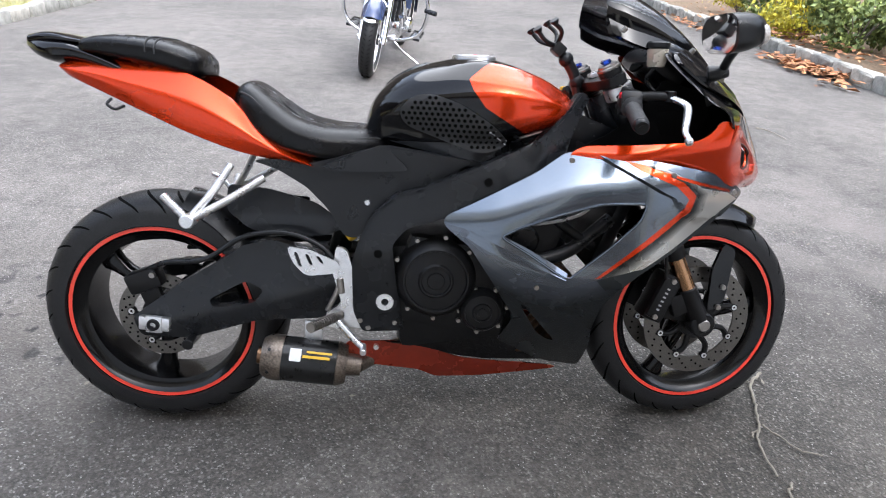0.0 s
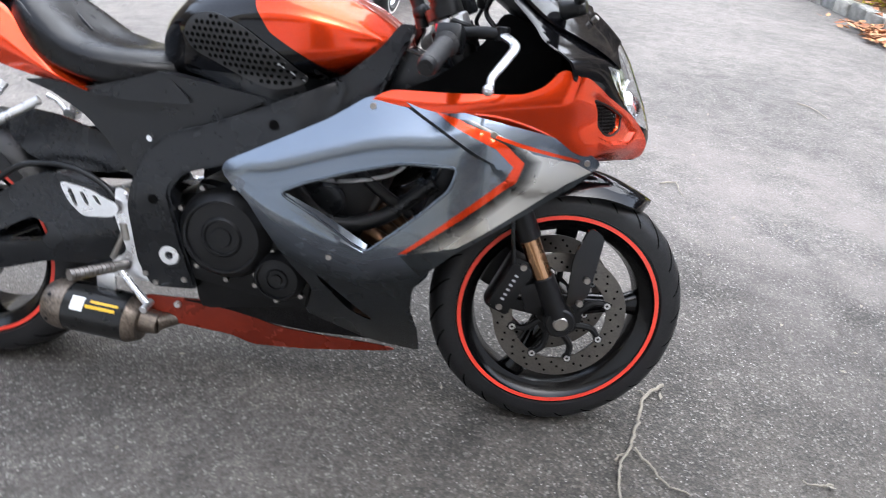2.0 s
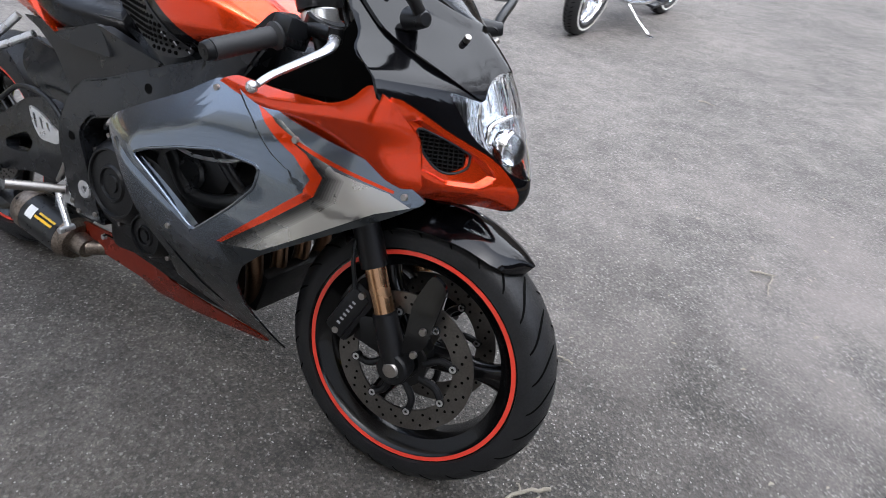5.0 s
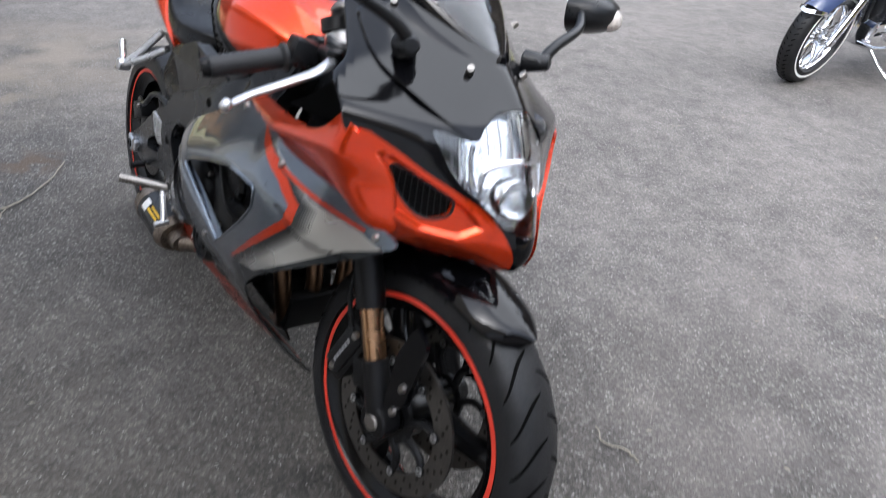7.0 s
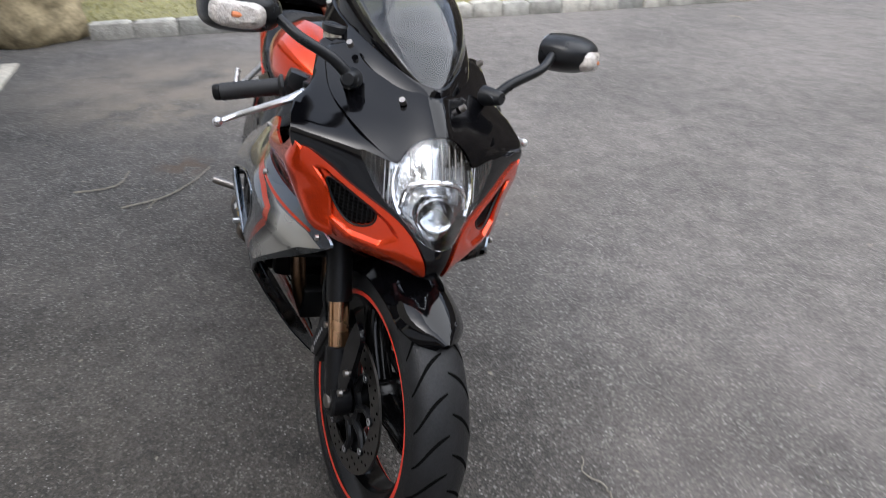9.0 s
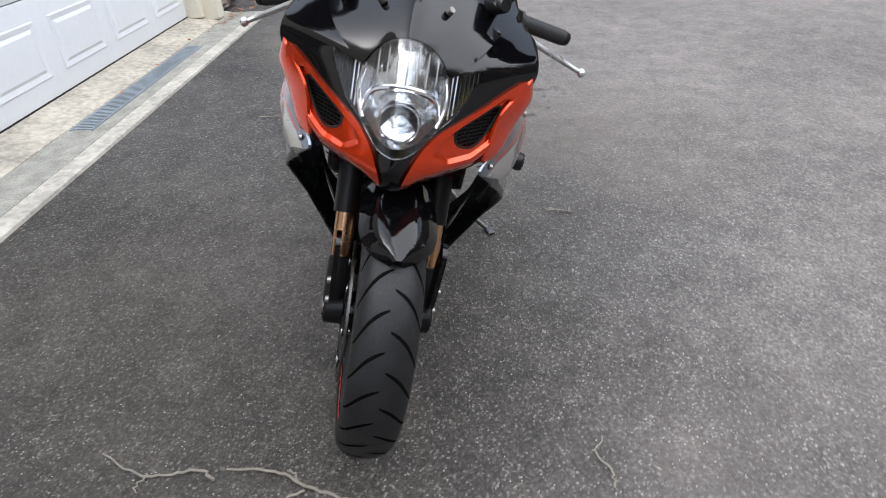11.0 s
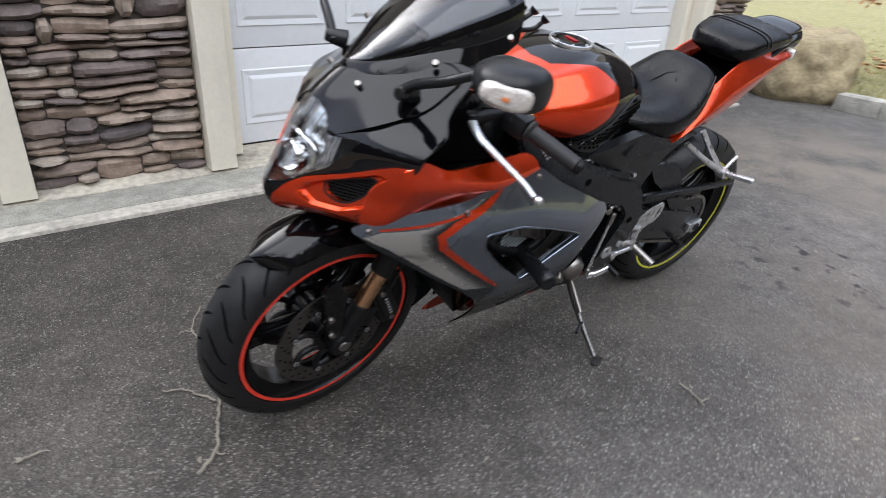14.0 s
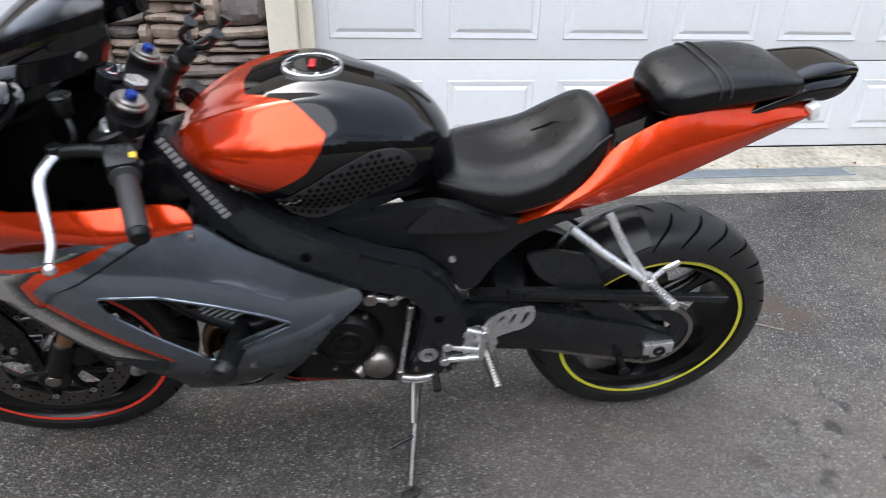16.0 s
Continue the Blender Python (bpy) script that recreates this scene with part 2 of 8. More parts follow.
def piece_material(name, dark, light, hue=(0.0, 0.0, 0.0), rough=0.85, bump=0.6, bscale=45, per_island=False):
    """Stone or leaf whose tone differs from piece to piece."""
    m = bpy.data.materials.new(name)
    m.use_nodes = True
    n, l = m.node_tree.nodes, m.node_tree.links
    b = n["Principled BSDF"]
    if per_island:
        src = n.new("ShaderNodeNewGeometry").outputs["Random Per Island"]
    else:
        src = n.new("ShaderNodeObjectInfo").outputs["Random"]
    rp = n.new("ShaderNodeValToRGB")
    rp.color_ramp.elements[0].color, rp.color_ramp.elements[1].color = (*dark, 1), (*light, 1)
    e = rp.color_ramp.elements.new(0.55)
    e.color = (*(0.5 * (a + c) + h for a, c, h in zip(dark, light, hue)), 1)
    l.new(src, rp.inputs[0])
    tc = n.new("ShaderNodeTexCoord")
    t = n.new("ShaderNodeTexNoise")
    t.inputs["Scale"].default_value, t.inputs["Detail"].default_value = 11, 8
    t.inputs["Roughness"].default_value = 0.65
    l.new(tc.outputs["Object"], t.inputs["Vector"])
    mr = n.new("ShaderNodeMapRange")
    mr.inputs["From Min"].default_value, mr.inputs["From Max"].default_value = 0.3, 0.7
    mr.inputs["To Min"].default_value, mr.inputs["To Max"].default_value = 0.6, 1.35
    l.new(t.outputs[0], mr.inputs["Value"])
    mu = n.new("ShaderNodeMix")
    mu.data_type, mu.blend_type = "RGBA", "MULTIPLY"
    mu.inputs["Factor"].default_value = 1
    l.new(rp.outputs[0], mu.inputs["A"])
    l.new(mr.outputs[0], mu.inputs["B"])
    l.new(mu.outputs["Result"], b.inputs["Base Color"])
    b.inputs["Roughness"].default_value = rough
    f = n.new("ShaderNodeTexNoise")
    f.inputs["Scale"].default_value, f.inputs["Detail"].default_value = bscale, 6
    l.new(tc.outputs["Object"], f.inputs["Vector"])
    bp = n.new("ShaderNodeBump")
    bp.inputs["Strength"].default_value, bp.inputs["Distance"].default_value = bump, 0.012
    l.new(f.outputs[0], bp.inputs["Height"])
    l.new(bp.outputs[0], b.inputs["Normal"])
    return m


M = {
    "asphalt": asphalt_material(),
    "concrete": mat("concrete", (0.40, 0.365, 0.30), 0.85, var=0.38, scale=3.5, bump=0.6, bscale=130),
    "curb_band": mat("pale_concrete", (0.45, 0.42, 0.36), 0.85, var=0.34, scale=4, bump=0.7, bscale=110),
    "aggregate": mat("exposed_aggregate", (0.30, 0.29, 0.25), 0.9, var=0.35, scale=14, bump=0.9, bscale=120),
    "door_white": mat("white_door_paint", (0.69, 0.705, 0.73), 0.45, var=0.03, scale=3, bump=0.05, bscale=300),
    "trim": mat("cream_trim_paint", (0.74, 0.69, 0.58), 0.55, var=0.05, scale=5, bump=0.15, bscale=90),
    "siding": mat("beige_stucco", (0.55, 0.50, 0.42), 0.9, var=0.08, scale=5, bump=0.5, bscale=80),
    "mortar": mat("dark_mortar", (0.09, 0.08, 0.07), 0.95, var=0.2, scale=20, bump=0.6, bscale=90),
    "stone": piece_material("ledge_stone", (0.125, 0.105, 0.108), (0.37, 0.325, 0.275), (0.040, 0.002, -0.022)),
    "boulder": mat("mossy_boulder", (0.29, 0.235, 0.14), 0.9, var=0.4, scale=4, bump=1.0, bscale=22),
    "block": piece_material("granite_block", (0.23, 0.23, 0.215), (0.44, 0.42, 0.37), rough=0.9, bump=0.9, bscale=60),
    "grass": mat("dry_winter_grass", (0.23, 0.215, 0.105), 0.95, var=0.3, scale=9, bump=1.0, bscale=220),
    "blade": piece_material("grass_blade", (0.16, 0.165, 0.05), (0.42, 0.37, 0.155), rough=0.9, bump=0.0, per_island=True),
    "mulch": mat("brown_mulch", (0.20, 0.14, 0.09), 0.95, var=0.5, scale=25, bump=1.0, bscale=90),
    "dead_leaf": piece_material("dead_leaf", (0.22, 0.08, 0.035), (0.50, 0.26, 0.12), rough=0.8, bump=0.2, per_island=True),
    "yellow_leaf": piece_material("yellow_shrub_leaf", (0.34, 0.32, 0.03), (0.78, 0.68, 0.07), rough=0.6, bump=0.0, per_island=True),
    "green_leaf": piece_material("green_shrub_leaf", (0.07, 0.11, 0.03), (0.34, 0.40, 0.12), rough=0.6, bump=0.0, per_island=True),
    "bark": mat("grey_bark", (0.20, 0.17, 0.14), 0.9, var=0.3, scale=40, bump=0.8, bscale=150),
    "twig": mat("pale_twig", (0.25, 0.225, 0.18), 0.85, var=0.3, scale=60, bump=0.5, bscale=300),
    "orange": mat("orange_pearl_paint", (0.66, 0.044, 0.003), 0.21, metal=0.78, coat=0.7, var=0.015, scale=3, flake=0.03, spec=0.15),
    "red_lower": mat("dull_red_paint", (0.26, 0.022, 0.006), 0.28, metal=0.5, coat=0.5, var=0.10, scale=9),
    "blue_grey": mat("slate_grey_paint", (0.128, 0.154, 0.190), 0.20, metal=0.88, coat=1.0, var=0.015, scale=3, flake=0.03, spec=0.1),
    "silver_paint": mat("silver_paint", (0.46, 0.45, 0.425), 0.26, metal=0.8, coat=0.8, var=0.015, scale=3, flake=0.04, spec=0.1),
    "charcoal": mat("charcoal_paint", (0.012, 0.0145, 0.0165), 0.25, metal=0.15, coat=0.25, var=0.04, scale=8, spec=0.25),
    "gloss_black": mat("gloss_black_paint", (0.0022, 0.0022, 0.0028), 0.05, coat=0.0, var=0.1, scale=8, spec=0.36),
    "satin_black": mat("satin_black_frame", (0.011, 0.012, 0.0138), 0.24, metal=0.1, var=0.15, scale=15, bump=0.05, bscale=500, spec=0.36),
    "matt_black": mat("matt_black_plastic", (0.0085, 0.009, 0.010), 0.30, var=0.15, scale=20, bump=0.08, bscale=600, spec=0.30),
    "engine_black": mat("black_engine_casting", (0.006, 0.006, 0.0065), 0.34, metal=0.05, var=0.2, scale=30, bump=0.15, bscale=500, spec=0.24),
    "void": mat("dark_inner_parts", (0.002, 0.002, 0.002), 0.8, var=0.3, scale=20, spec=0.05),
    "tyre": mat("tyre_rubber", (0.013, 0.013, 0.0137), 0.42, var=0.3, scale=25, bump=0.2, bscale=400, spec=0.28),
    "rim": mat("black_wheel_paint", (0.003, 0.003, 0.0033), 0.18, coat=0.1, var=0.2, scale=20, spec=0.25),
    "tape": mat("red_rim_tape", (0.75, 0.055, 0.03), 0.35, var=0.06, scale=30),
    "tape_y": mat("yellow_rim_tape", (0.62, 0.60, 0.05), 0.35, var=0.06, scale=30),
    "steel": mat("brushed_steel", (0.30, 0.28, 0.26), 0.38, metal=1.0, var=0.15, scale=40),
    "burnt_steel": mat("heat_browned_steel", (0.20, 0.165, 0.135), 0.42, metal=0.9, var=0.5, scale=22, bump=0.3, bscale=60),
    "worn_stand": mat("worn_stand_steel", (0.13, 0.125, 0.12), 0.34, metal=0.9, var=0.5, scale=18, bump=0.1, bscale=200),
    "alu": mat("cast_aluminium", (0.68, 0.68, 0.69), 0.30, metal=0.9, var=0.12, scale=40, bump=0.10, bscale=300),
    "chrome": mat("polished_chrome", (0.82, 0.83, 0.85), 0.08, metal=1.0, var=0.03, scale=20),
    "bronze": mat("gold_fork_tube", (0.46, 0.27, 0.15), 0.22, metal=1.0, var=0.06, scale=30),
    "copper": mat("heat_tinted_pipe", (0.15, 0.09, 0.055), 0.36, metal=1.0, var=0.35, scale=25),
    "carbon": mat("carbon_sleeve", (0.007, 0.007, 0.007), 0.30, coat=0.15, var=0.6, scale=45, spec=0.3),
    "leather": mat("black_leather", (0.0025, 0.0025, 0.0029), 0.22, var=0.15, scale=30, bump=0.16, bscale=900, spec=0.24),
    "grip": mat("grip_rubber", (0.022, 0.022, 0.023), 0.52, var=0.2, scale=60, bump=0.2, bscale=700, spec=0.35),
    "lens": mat("clear_lens", (0.95, 0.96, 0.97), 0.02, trans=1.0, var=0.0),
    "disc_steel": mat("worn_disc_steel", (0.15, 0.14, 0.13), 0.42, metal=1.0, var=0.2, scale=30),
    "reflector": mat("lamp_reflector", (0.72, 0.74, 0.76), 0.10, metal=0.95, var=0.05, scale=30, bump=1.0, bscale=42),
    "screen": mat("smoked_screen", (0.13, 0.14, 0.16), 0.02, trans=1.0, var=0.0),
    "indicator": mat("clear_indicator", (0.50, 0.46, 0.42), 0.14, coat=0.8, var=0.35, scale=90, bump=0.8, bscale=160),
    "woods": mat("bare_woods", (0.060, 0.052, 0.045), 0.95, var=0.5, scale=0.6, spec=0.1),
    "amber": mat("amber_bulb", (0.62, 0.20, 0.07), 0.25, coat=0.6, var=0.15),
    "mirror": mat("mirror_glass", (0.9, 0.9, 0.9), 0.01, metal=1.0, var=0.0),
    "red_anod": mat("red_anodised", (0.55, 0.02, 0.03), 0.3, metal=0.8, var=0.05),
    "blue_anod": mat("blue_anodised", (0.03, 0.08, 0.45), 0.25, metal=0.9, var=0.05),
    "white": mat("white_decal", (0.75, 0.75, 0.74), 0.5, var=0.05),
    "grey_decal": mat("grey_decal", (0.33, 0.33, 0.34), 0.4, var=0.05),
    "yellow": mat("yellow_plastic", (0.75, 0.45, 0.02), 0.4, var=0.05),
    "fluid": mat("brake_fluid_cup", (0.55, 0.50, 0.42), 0.25, trans=0.4, var=0.05),
    "navy": mat("navy_fender_paint", (0.035, 0.05, 0.11), 0.15, coat=1.0, var=0.05),
    "whitewall": mat("whitewall_rubber", (0.70, 0.69, 0.66), 0.6, var=0.08, scale=20),
    "drain": mat("galvanised_drain", (0.30, 0.34, 0.37), 0.5, metal=0.5, var=0.2, scale=30),
    "paper": mat("white_paper_litter", (0.75, 0.72, 0.68), 0.8, var=0.1),
}


def lerp(a, b, k):
    return tuple(p + (q - p) * k for p, q in zip(a, b))


# shade: airbrushed fade beside the orange stripe; fade: slate stepping darker towards the bottom
for k in range(8):
    M["shade%d" % k] = mat("airbrush_fade", lerp((0.012, 0.012, 0.012), (0.46, 0.45, 0.425), (k / 8) ** 2.0), 0.26, metal=0.3 + 0.065 * k, coat=0.8, var=0.015, spec=0.1)
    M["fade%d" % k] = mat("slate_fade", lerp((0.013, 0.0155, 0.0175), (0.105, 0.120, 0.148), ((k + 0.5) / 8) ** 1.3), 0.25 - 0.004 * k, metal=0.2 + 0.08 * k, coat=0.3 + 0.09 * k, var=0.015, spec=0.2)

# ---- mesh helpers ----
from mathutils.geometry import delaunay_2d_cdt


def smooth_mesh(me, angle=40):
    for p in me.polygons:
        p.use_smooth = True
    me.set_sharp_from_angle(angle=radians(angle))


def part(name, bm, material, parent=None, label="", angle=40):
    """Links a bmesh as one mesh object under a thing or a part."""
    bmesh.ops.recalc_face_normals(bm, faces=bm.faces)
    me = bpy.data.meshes.new(name)
    bm.to_mesh(me)
    bm.free()
    for m in material if isinstance(material, (list, tuple)) else [material]:
        me.materials.append(M[m])
    smooth_mesh(me, angle)
    ob = new(name, me)
    if parent is not None:
        ob.parent = parent
    if label:
        ob["label"] = label
    return ob


def box(bm, c, size, rot=(0, 0, 0), bevel=0.0):
    m = Matrix.LocRotScale(c, Euler([radians(a) for a in rot]), Vector(size))
    vs = bmesh.ops.create_cube(bm, size=1.0, matrix=m)["verts"]
    if bevel:
        es = list({e for v in vs for e in v.link_edges})
        bmesh.ops.bevel(bm, geom=es, offset=bevel, segments=2, affect="EDGES", profile=0.6)


def frame_of(d):
    d = Vector(d).normalized()
    a = Vector((0, 0, 1)) if abs(d.z) < 0.9 else Vector((1, 0, 0))
    u = d.cross(a).normalized()
    return u, d.cross(u).normalized()


def rings_to_faces(bm, rings, cap=True, close=True):
    vr = [[bm.verts.new(p) for p in r] for r in rings]
    n = len(vr[0])
    for a, b in zip(vr, vr[1:]):
        for i in range(n if close else n - 1):
            j = (i + 1) % n
            bm.faces.new((a[i], a[j], b[j], b[i]))
    if cap and close:
        bm.faces.new(vr[0][::-1])
        bm.faces.new(vr[-1])
    return vr


def cyl(bm, p, q, r1, r2=None, seg=20, bevel=0.0):
    p, q = Vector(p), Vector(q)
    r2 = r1 if r2 is None else r2
    u, w = frame_of(q - p)
    d = (q - p).normalized()
    L = (q - p).length
    stops = [(0, r1), (L, r2)]
    if bevel:
        b = min(bevel, L * 0.4, r1 * 0.8, r2 * 0.8)
        stops = [(0, r1 - b), (b, r1), (L - b, r2), (L, r2 - b)]
    rings_to_faces(bm, [[p + d * t + (u * math.cos(2 * math.pi * i / seg) + w * math.sin(2 * math.pi * i / seg)) * r for i in range(seg)] for t, r in stops])


def spline(pts, n=8):
    """A smooth line through the points."""
    P = [Vector(p) for p in pts]
    P = [P[0] * 2 - P[1]] + P + [P[-1] * 2 - P[-2]]
    out = []
    for i in range(1, len(P) - 2):
        for k in range(n):
            t = k / n
            a, b, c, d = P[i - 1:i + 3]
            out.append(0.5 * ((2 * b) + (c - a) * t + (2 * a - 5 * b + 4 * c - d) * t * t + (3 * b - a - 3 * c + d) * t ** 3))
    return out + [P[-2]]


def tube(bm, pts, r, seg=10, n=8, taper=None):
    ps = spline(pts, n) if n > 1 else [Vector(p) for p in pts]
    u, w = frame_of(ps[1] - ps[0])
    rings = []
    for i, p in enumerate(ps):
        d = (ps[min(i + 1, len(ps) - 1)] - ps[max(i - 1, 0)]).normalized()
        u = (u - d * u.dot(d)).normalized()
        w = d.cross(u)
        k = i / (len(ps) - 1)
        rad = r if taper is None else r + (taper - r) * k
        rings.append([p + (u * math.cos(2 * math.pi * j / seg) + w * math.sin(2 * math.pi * j / seg)) * rad for j in range(seg)])
    rings_to_faces(bm, rings)


def lathe(bm, prof, c=(0, 0, 0), axis="y", seg=64, closed=True):
    """Turns a profile of (radius, along) about an axis through c."""
    rings = []
    for i in range(seg):
        a = 2 * math.pi * i / seg
        ring = []
        for r, s in prof:
            v = {"y": (r * math.cos(a), s, r * math.sin(a)), "z": (r * math.cos(a), r * math.sin(a), s), "x": (s, r * math.cos(a), r * math.sin(a))}[axis]
            ring.append(Vector(c) + Vector(v))
        rings.append([bm.verts.new(p) for p in ring])
    n = len(prof)
    for i in range(seg):
        a, b = rings[i], rings[(i + 1) % seg]
        for j in range(n if closed else n - 1):
            k = (j + 1) % n
            bm.faces.new((a[j], a[k], b[k], b[j]))


def catmull1(xs, ys, x):
    """Smooth value at x of a curve through (xs, ys)."""
    return float(np.interp(x, xs, ys)) if len(xs) < 3 else _cr(xs, ys, x)


def _cr(xs, ys, x):
    if x <= xs[0]:
        return ys[0]
    if x >= xs[-1]:
        return ys[-1]
    i = max(k for k in range(len(xs) - 1) if xs[k] <= x)
    h = xs[i + 1] - xs[i]
    t = (x - xs[i]) / h
    def slope(k):
        if k == 0:
            return (ys[1] - ys[0]) / (xs[1] - xs[0])
        if k == len(xs) - 1:
            return (ys[-1] - ys[-2]) / (xs[-1] - xs[-2])
        return (ys[k + 1] - ys[k - 1]) / (xs[k + 1] - xs[k - 1])
    m0, m1 = slope(i) * h, slope(i + 1) * h
    return (2 * t ** 3 - 3 * t * t + 1) * ys[i] + (t ** 3 - 2 * t * t + t) * m0 + (-2 * t ** 3 + 3 * t * t) * ys[i + 1] + (t ** 3 - t * t) * m1


def inside(p, poly):
    x, y = p
    r = False
    j = len(poly) - 1
    for i in range(len(poly)):
        a, b = poly[i], poly[j]
        if (a[1] > y) != (b[1] > y) and x < (b[0] - a[0]) * (y - a[1]) / (b[1] - a[1]) + a[0]:
            r = not r
        j = i
    return r


def rounded(poly, n=4, tension=0.5):
    """A closed outline smoothed at its corners."""
    out = []
    k = len(poly)
    for i in range(k):
        p, q, r = Vector(poly[i - 1]), Vector(poly[i]), Vector(poly[(i + 1) % k])
        a = q + (p - q) * min(0.45, tension * 0.03 / max((p - q).length, 1e-6))
        b = q + (r - q) * min(0.45, tension * 0.03 / max((r - q).length, 1e-6))
        for j in range(n + 1):
            t = j / n
            out.append(tuple(a * (1 - t) ** 2 + q * 2 * t * (1 - t) + b * t * t))
    return out


def sheet(bm, outline, depth, holes=(), zones=(), step=0.018, thick=0.004, flip=False, place=None):
    """A curved shell cut to an outline in the (x, h) plane, depth(x, h) deep, with openings and colour zones.
    place(x, h, d): the point in space; by default (x, d, h)."""
    place = place or (lambda x, h, d: (x, d, h))
    loops = [outline, *holes, *[z for z, _ in zones]]
    vs, es = [], []
    for lp in loops:
        fine = []
        for i in range(len(lp)):
            a, b = Vector(lp[i]), Vector(lp[(i + 1) % len(lp)])
            k = max(1, int((b - a).length / step))
            fine += [a + (b - a) * (j / k) for j in range(k)]
        s = len(vs)
        vs += fine
        es += [(s + i, s + (i + 1) % len(fine)) for i in range(len(fine))]
    xs, ys = [p[0] for p in outline], [p[1] for p in outline]
    y = min(ys) + step * 0.5
    row = 0
    while y < max(ys):
        x = min(xs) + step * (0.5 + 0.5 * (row % 2))
        while x < max(xs):
            if inside((x, y), outline) and not any(inside((x, y), h) for h in holes):
                vs.append(Vector((x, y)))
            x += step
        y += step * 0.87
        row += 1
    ov, _, of, *_ = delaunay_2d_cdt(vs, es, [], 0, 1e-5)
    front = [bm.verts.new(place(p[0], p[1], depth(p[0], p[1]))) for p in ov]
    back = [bm.verts.new(place(p[0], p[1], depth(p[0], p[1]) + (thick if flip else -thick))) for p in ov]
    count = {}
    tris = []
    for f in of:
        c = sum((ov[i] for i in f), Vector((0, 0))) / 3
        if not inside(c, outline) or any(inside(c, h) for h in holes):
            continue
        k = 0
        for i, (z, m) in enumerate(zones):
            if inside(c, z):
                k = m
        tris.append((f, k))
        for i in range(3):
            e = (f[i], f[(i + 1) % 3])
            count.setdefault(tuple(sorted(e)), []).append((e, k))
    for f, k in tris:
        bm.faces.new([front[i] for i in f]).material_index = k
        bm.faces.new([back[i] for i in reversed(f)]).material_index = k
    for e, uses in count.items():
        if len(uses) == 1:
            (a, b), k = uses[0]
            bm.faces.new((front[b], front[a], back[a], back[b])).material_index = k
    bmesh.ops.delete(bm, geom=[v for v in bm.verts if not v.link_faces], context="VERTS")


def superring(x, hw, lo, hi, n=40, p=2.6, mid=0.5, tuck=0.0):
    """A closed ring across the bike at x: half width, bottom and top; p squares it off."""
    out = []
    for i in range(n):
        a = 2 * math.pi * i / n
        c, s = math.cos(a), math.sin(a)
        h0 = lo + (hi - lo) * mid
        yy = hw * math.copysign(abs(c) ** (2 / p), c)
        up = math.copysign(abs(s) ** (2 / p), s)
        zz = h0 + up * ((hi - h0) if s > 0 else (h0 - lo))
        if tuck and s < 0:
            yy *= 1 - tuck * abs(up)
        out.append(Vector((x, yy, zz)))
    return out


def loft_x(bm, xs, cols, n=40, k=30, paint=None, cap=True, **kw):
    """A body lofted along x from columns of (half width, bottom, top), with colours by paint(point)."""
    rings = []
    for i in range(k + 1):
        x = xs[0] + (xs[-1] - xs[0]) * i / k
        hw, lo, hi = (_cr(xs, [c[j] for c in cols], x) for j in range(3))
        rings.append(superring(x, max(hw, 0.002), lo, hi, n, **kw))
    rings_to_faces(bm, rings, cap=cap)
    if paint:
        for f in bm.faces:
            f.material_index = paint(f.calc_center_median(), f.normal)


def thing(name, label, category, group="", loc=(0, 0, 0), rot=(0, 0, 0)):
    ob = new(name)
    ob.empty_display_size = 0.1
    ob.matrix_world = pose(*loc, *rot)
    return tagged(ob, label, category, group)

# ---- the place: drive, apron, garage ----
def structure(name, bm, material, label, angle=30):
    return tagged(part(name, bm, material, None, label, angle), category=name.split("_")[0], kind="structure")


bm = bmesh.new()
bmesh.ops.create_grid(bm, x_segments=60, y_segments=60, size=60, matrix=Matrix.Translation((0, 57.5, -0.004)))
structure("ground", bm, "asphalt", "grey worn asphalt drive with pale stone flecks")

WALL, DOOR = -1.77, -2.005

bm = bmesh.new()
box(bm, (-0.1, -1.497, -0.036), (7.6, 0.102, 0.10), bevel=0.008)
structure("trim_apron_edge", bm, "curb_band", "pale concrete band along the edge of the drive")
bm = bmesh.new()
box(bm, (-0.1, -1.659, -0.036), (7.6, 0.22, 0.10), bevel=0.004)
structure("pavement_strip", bm, "aggregate", "rough exposed aggregate strip before the garage")
bm = bmesh.new()
box(bm, (-0.1, -2.03, -0.02), (7.6, 0.518, 0.11), bevel=0.006)
for v in bm.verts:
    # the threshold rises a little towards the doors
    if v.co.z > 0:
        v.co.z += -0.018 + 0.21 * (-1.77 - v.co.y)
structure("pavement_apron", bm, "concrete", "stained concrete garage threshold")
bm = bmesh.new()
for i in range(72):
    box(bm, (-2.75 + i * 0.022, -1.690, 0.017), (0.013, 0.105, 0.006))
box(bm, (-1.97, -1.746, 0.017), (1.60, 0.010, 0.008))
box(bm, (-1.97, -1.634, 0.017), (1.60, 0.010, 0.008))
tagged(part("trench_drain", bm, "drain", None), "galvanised slotted trench drain set into the apron", "drain")


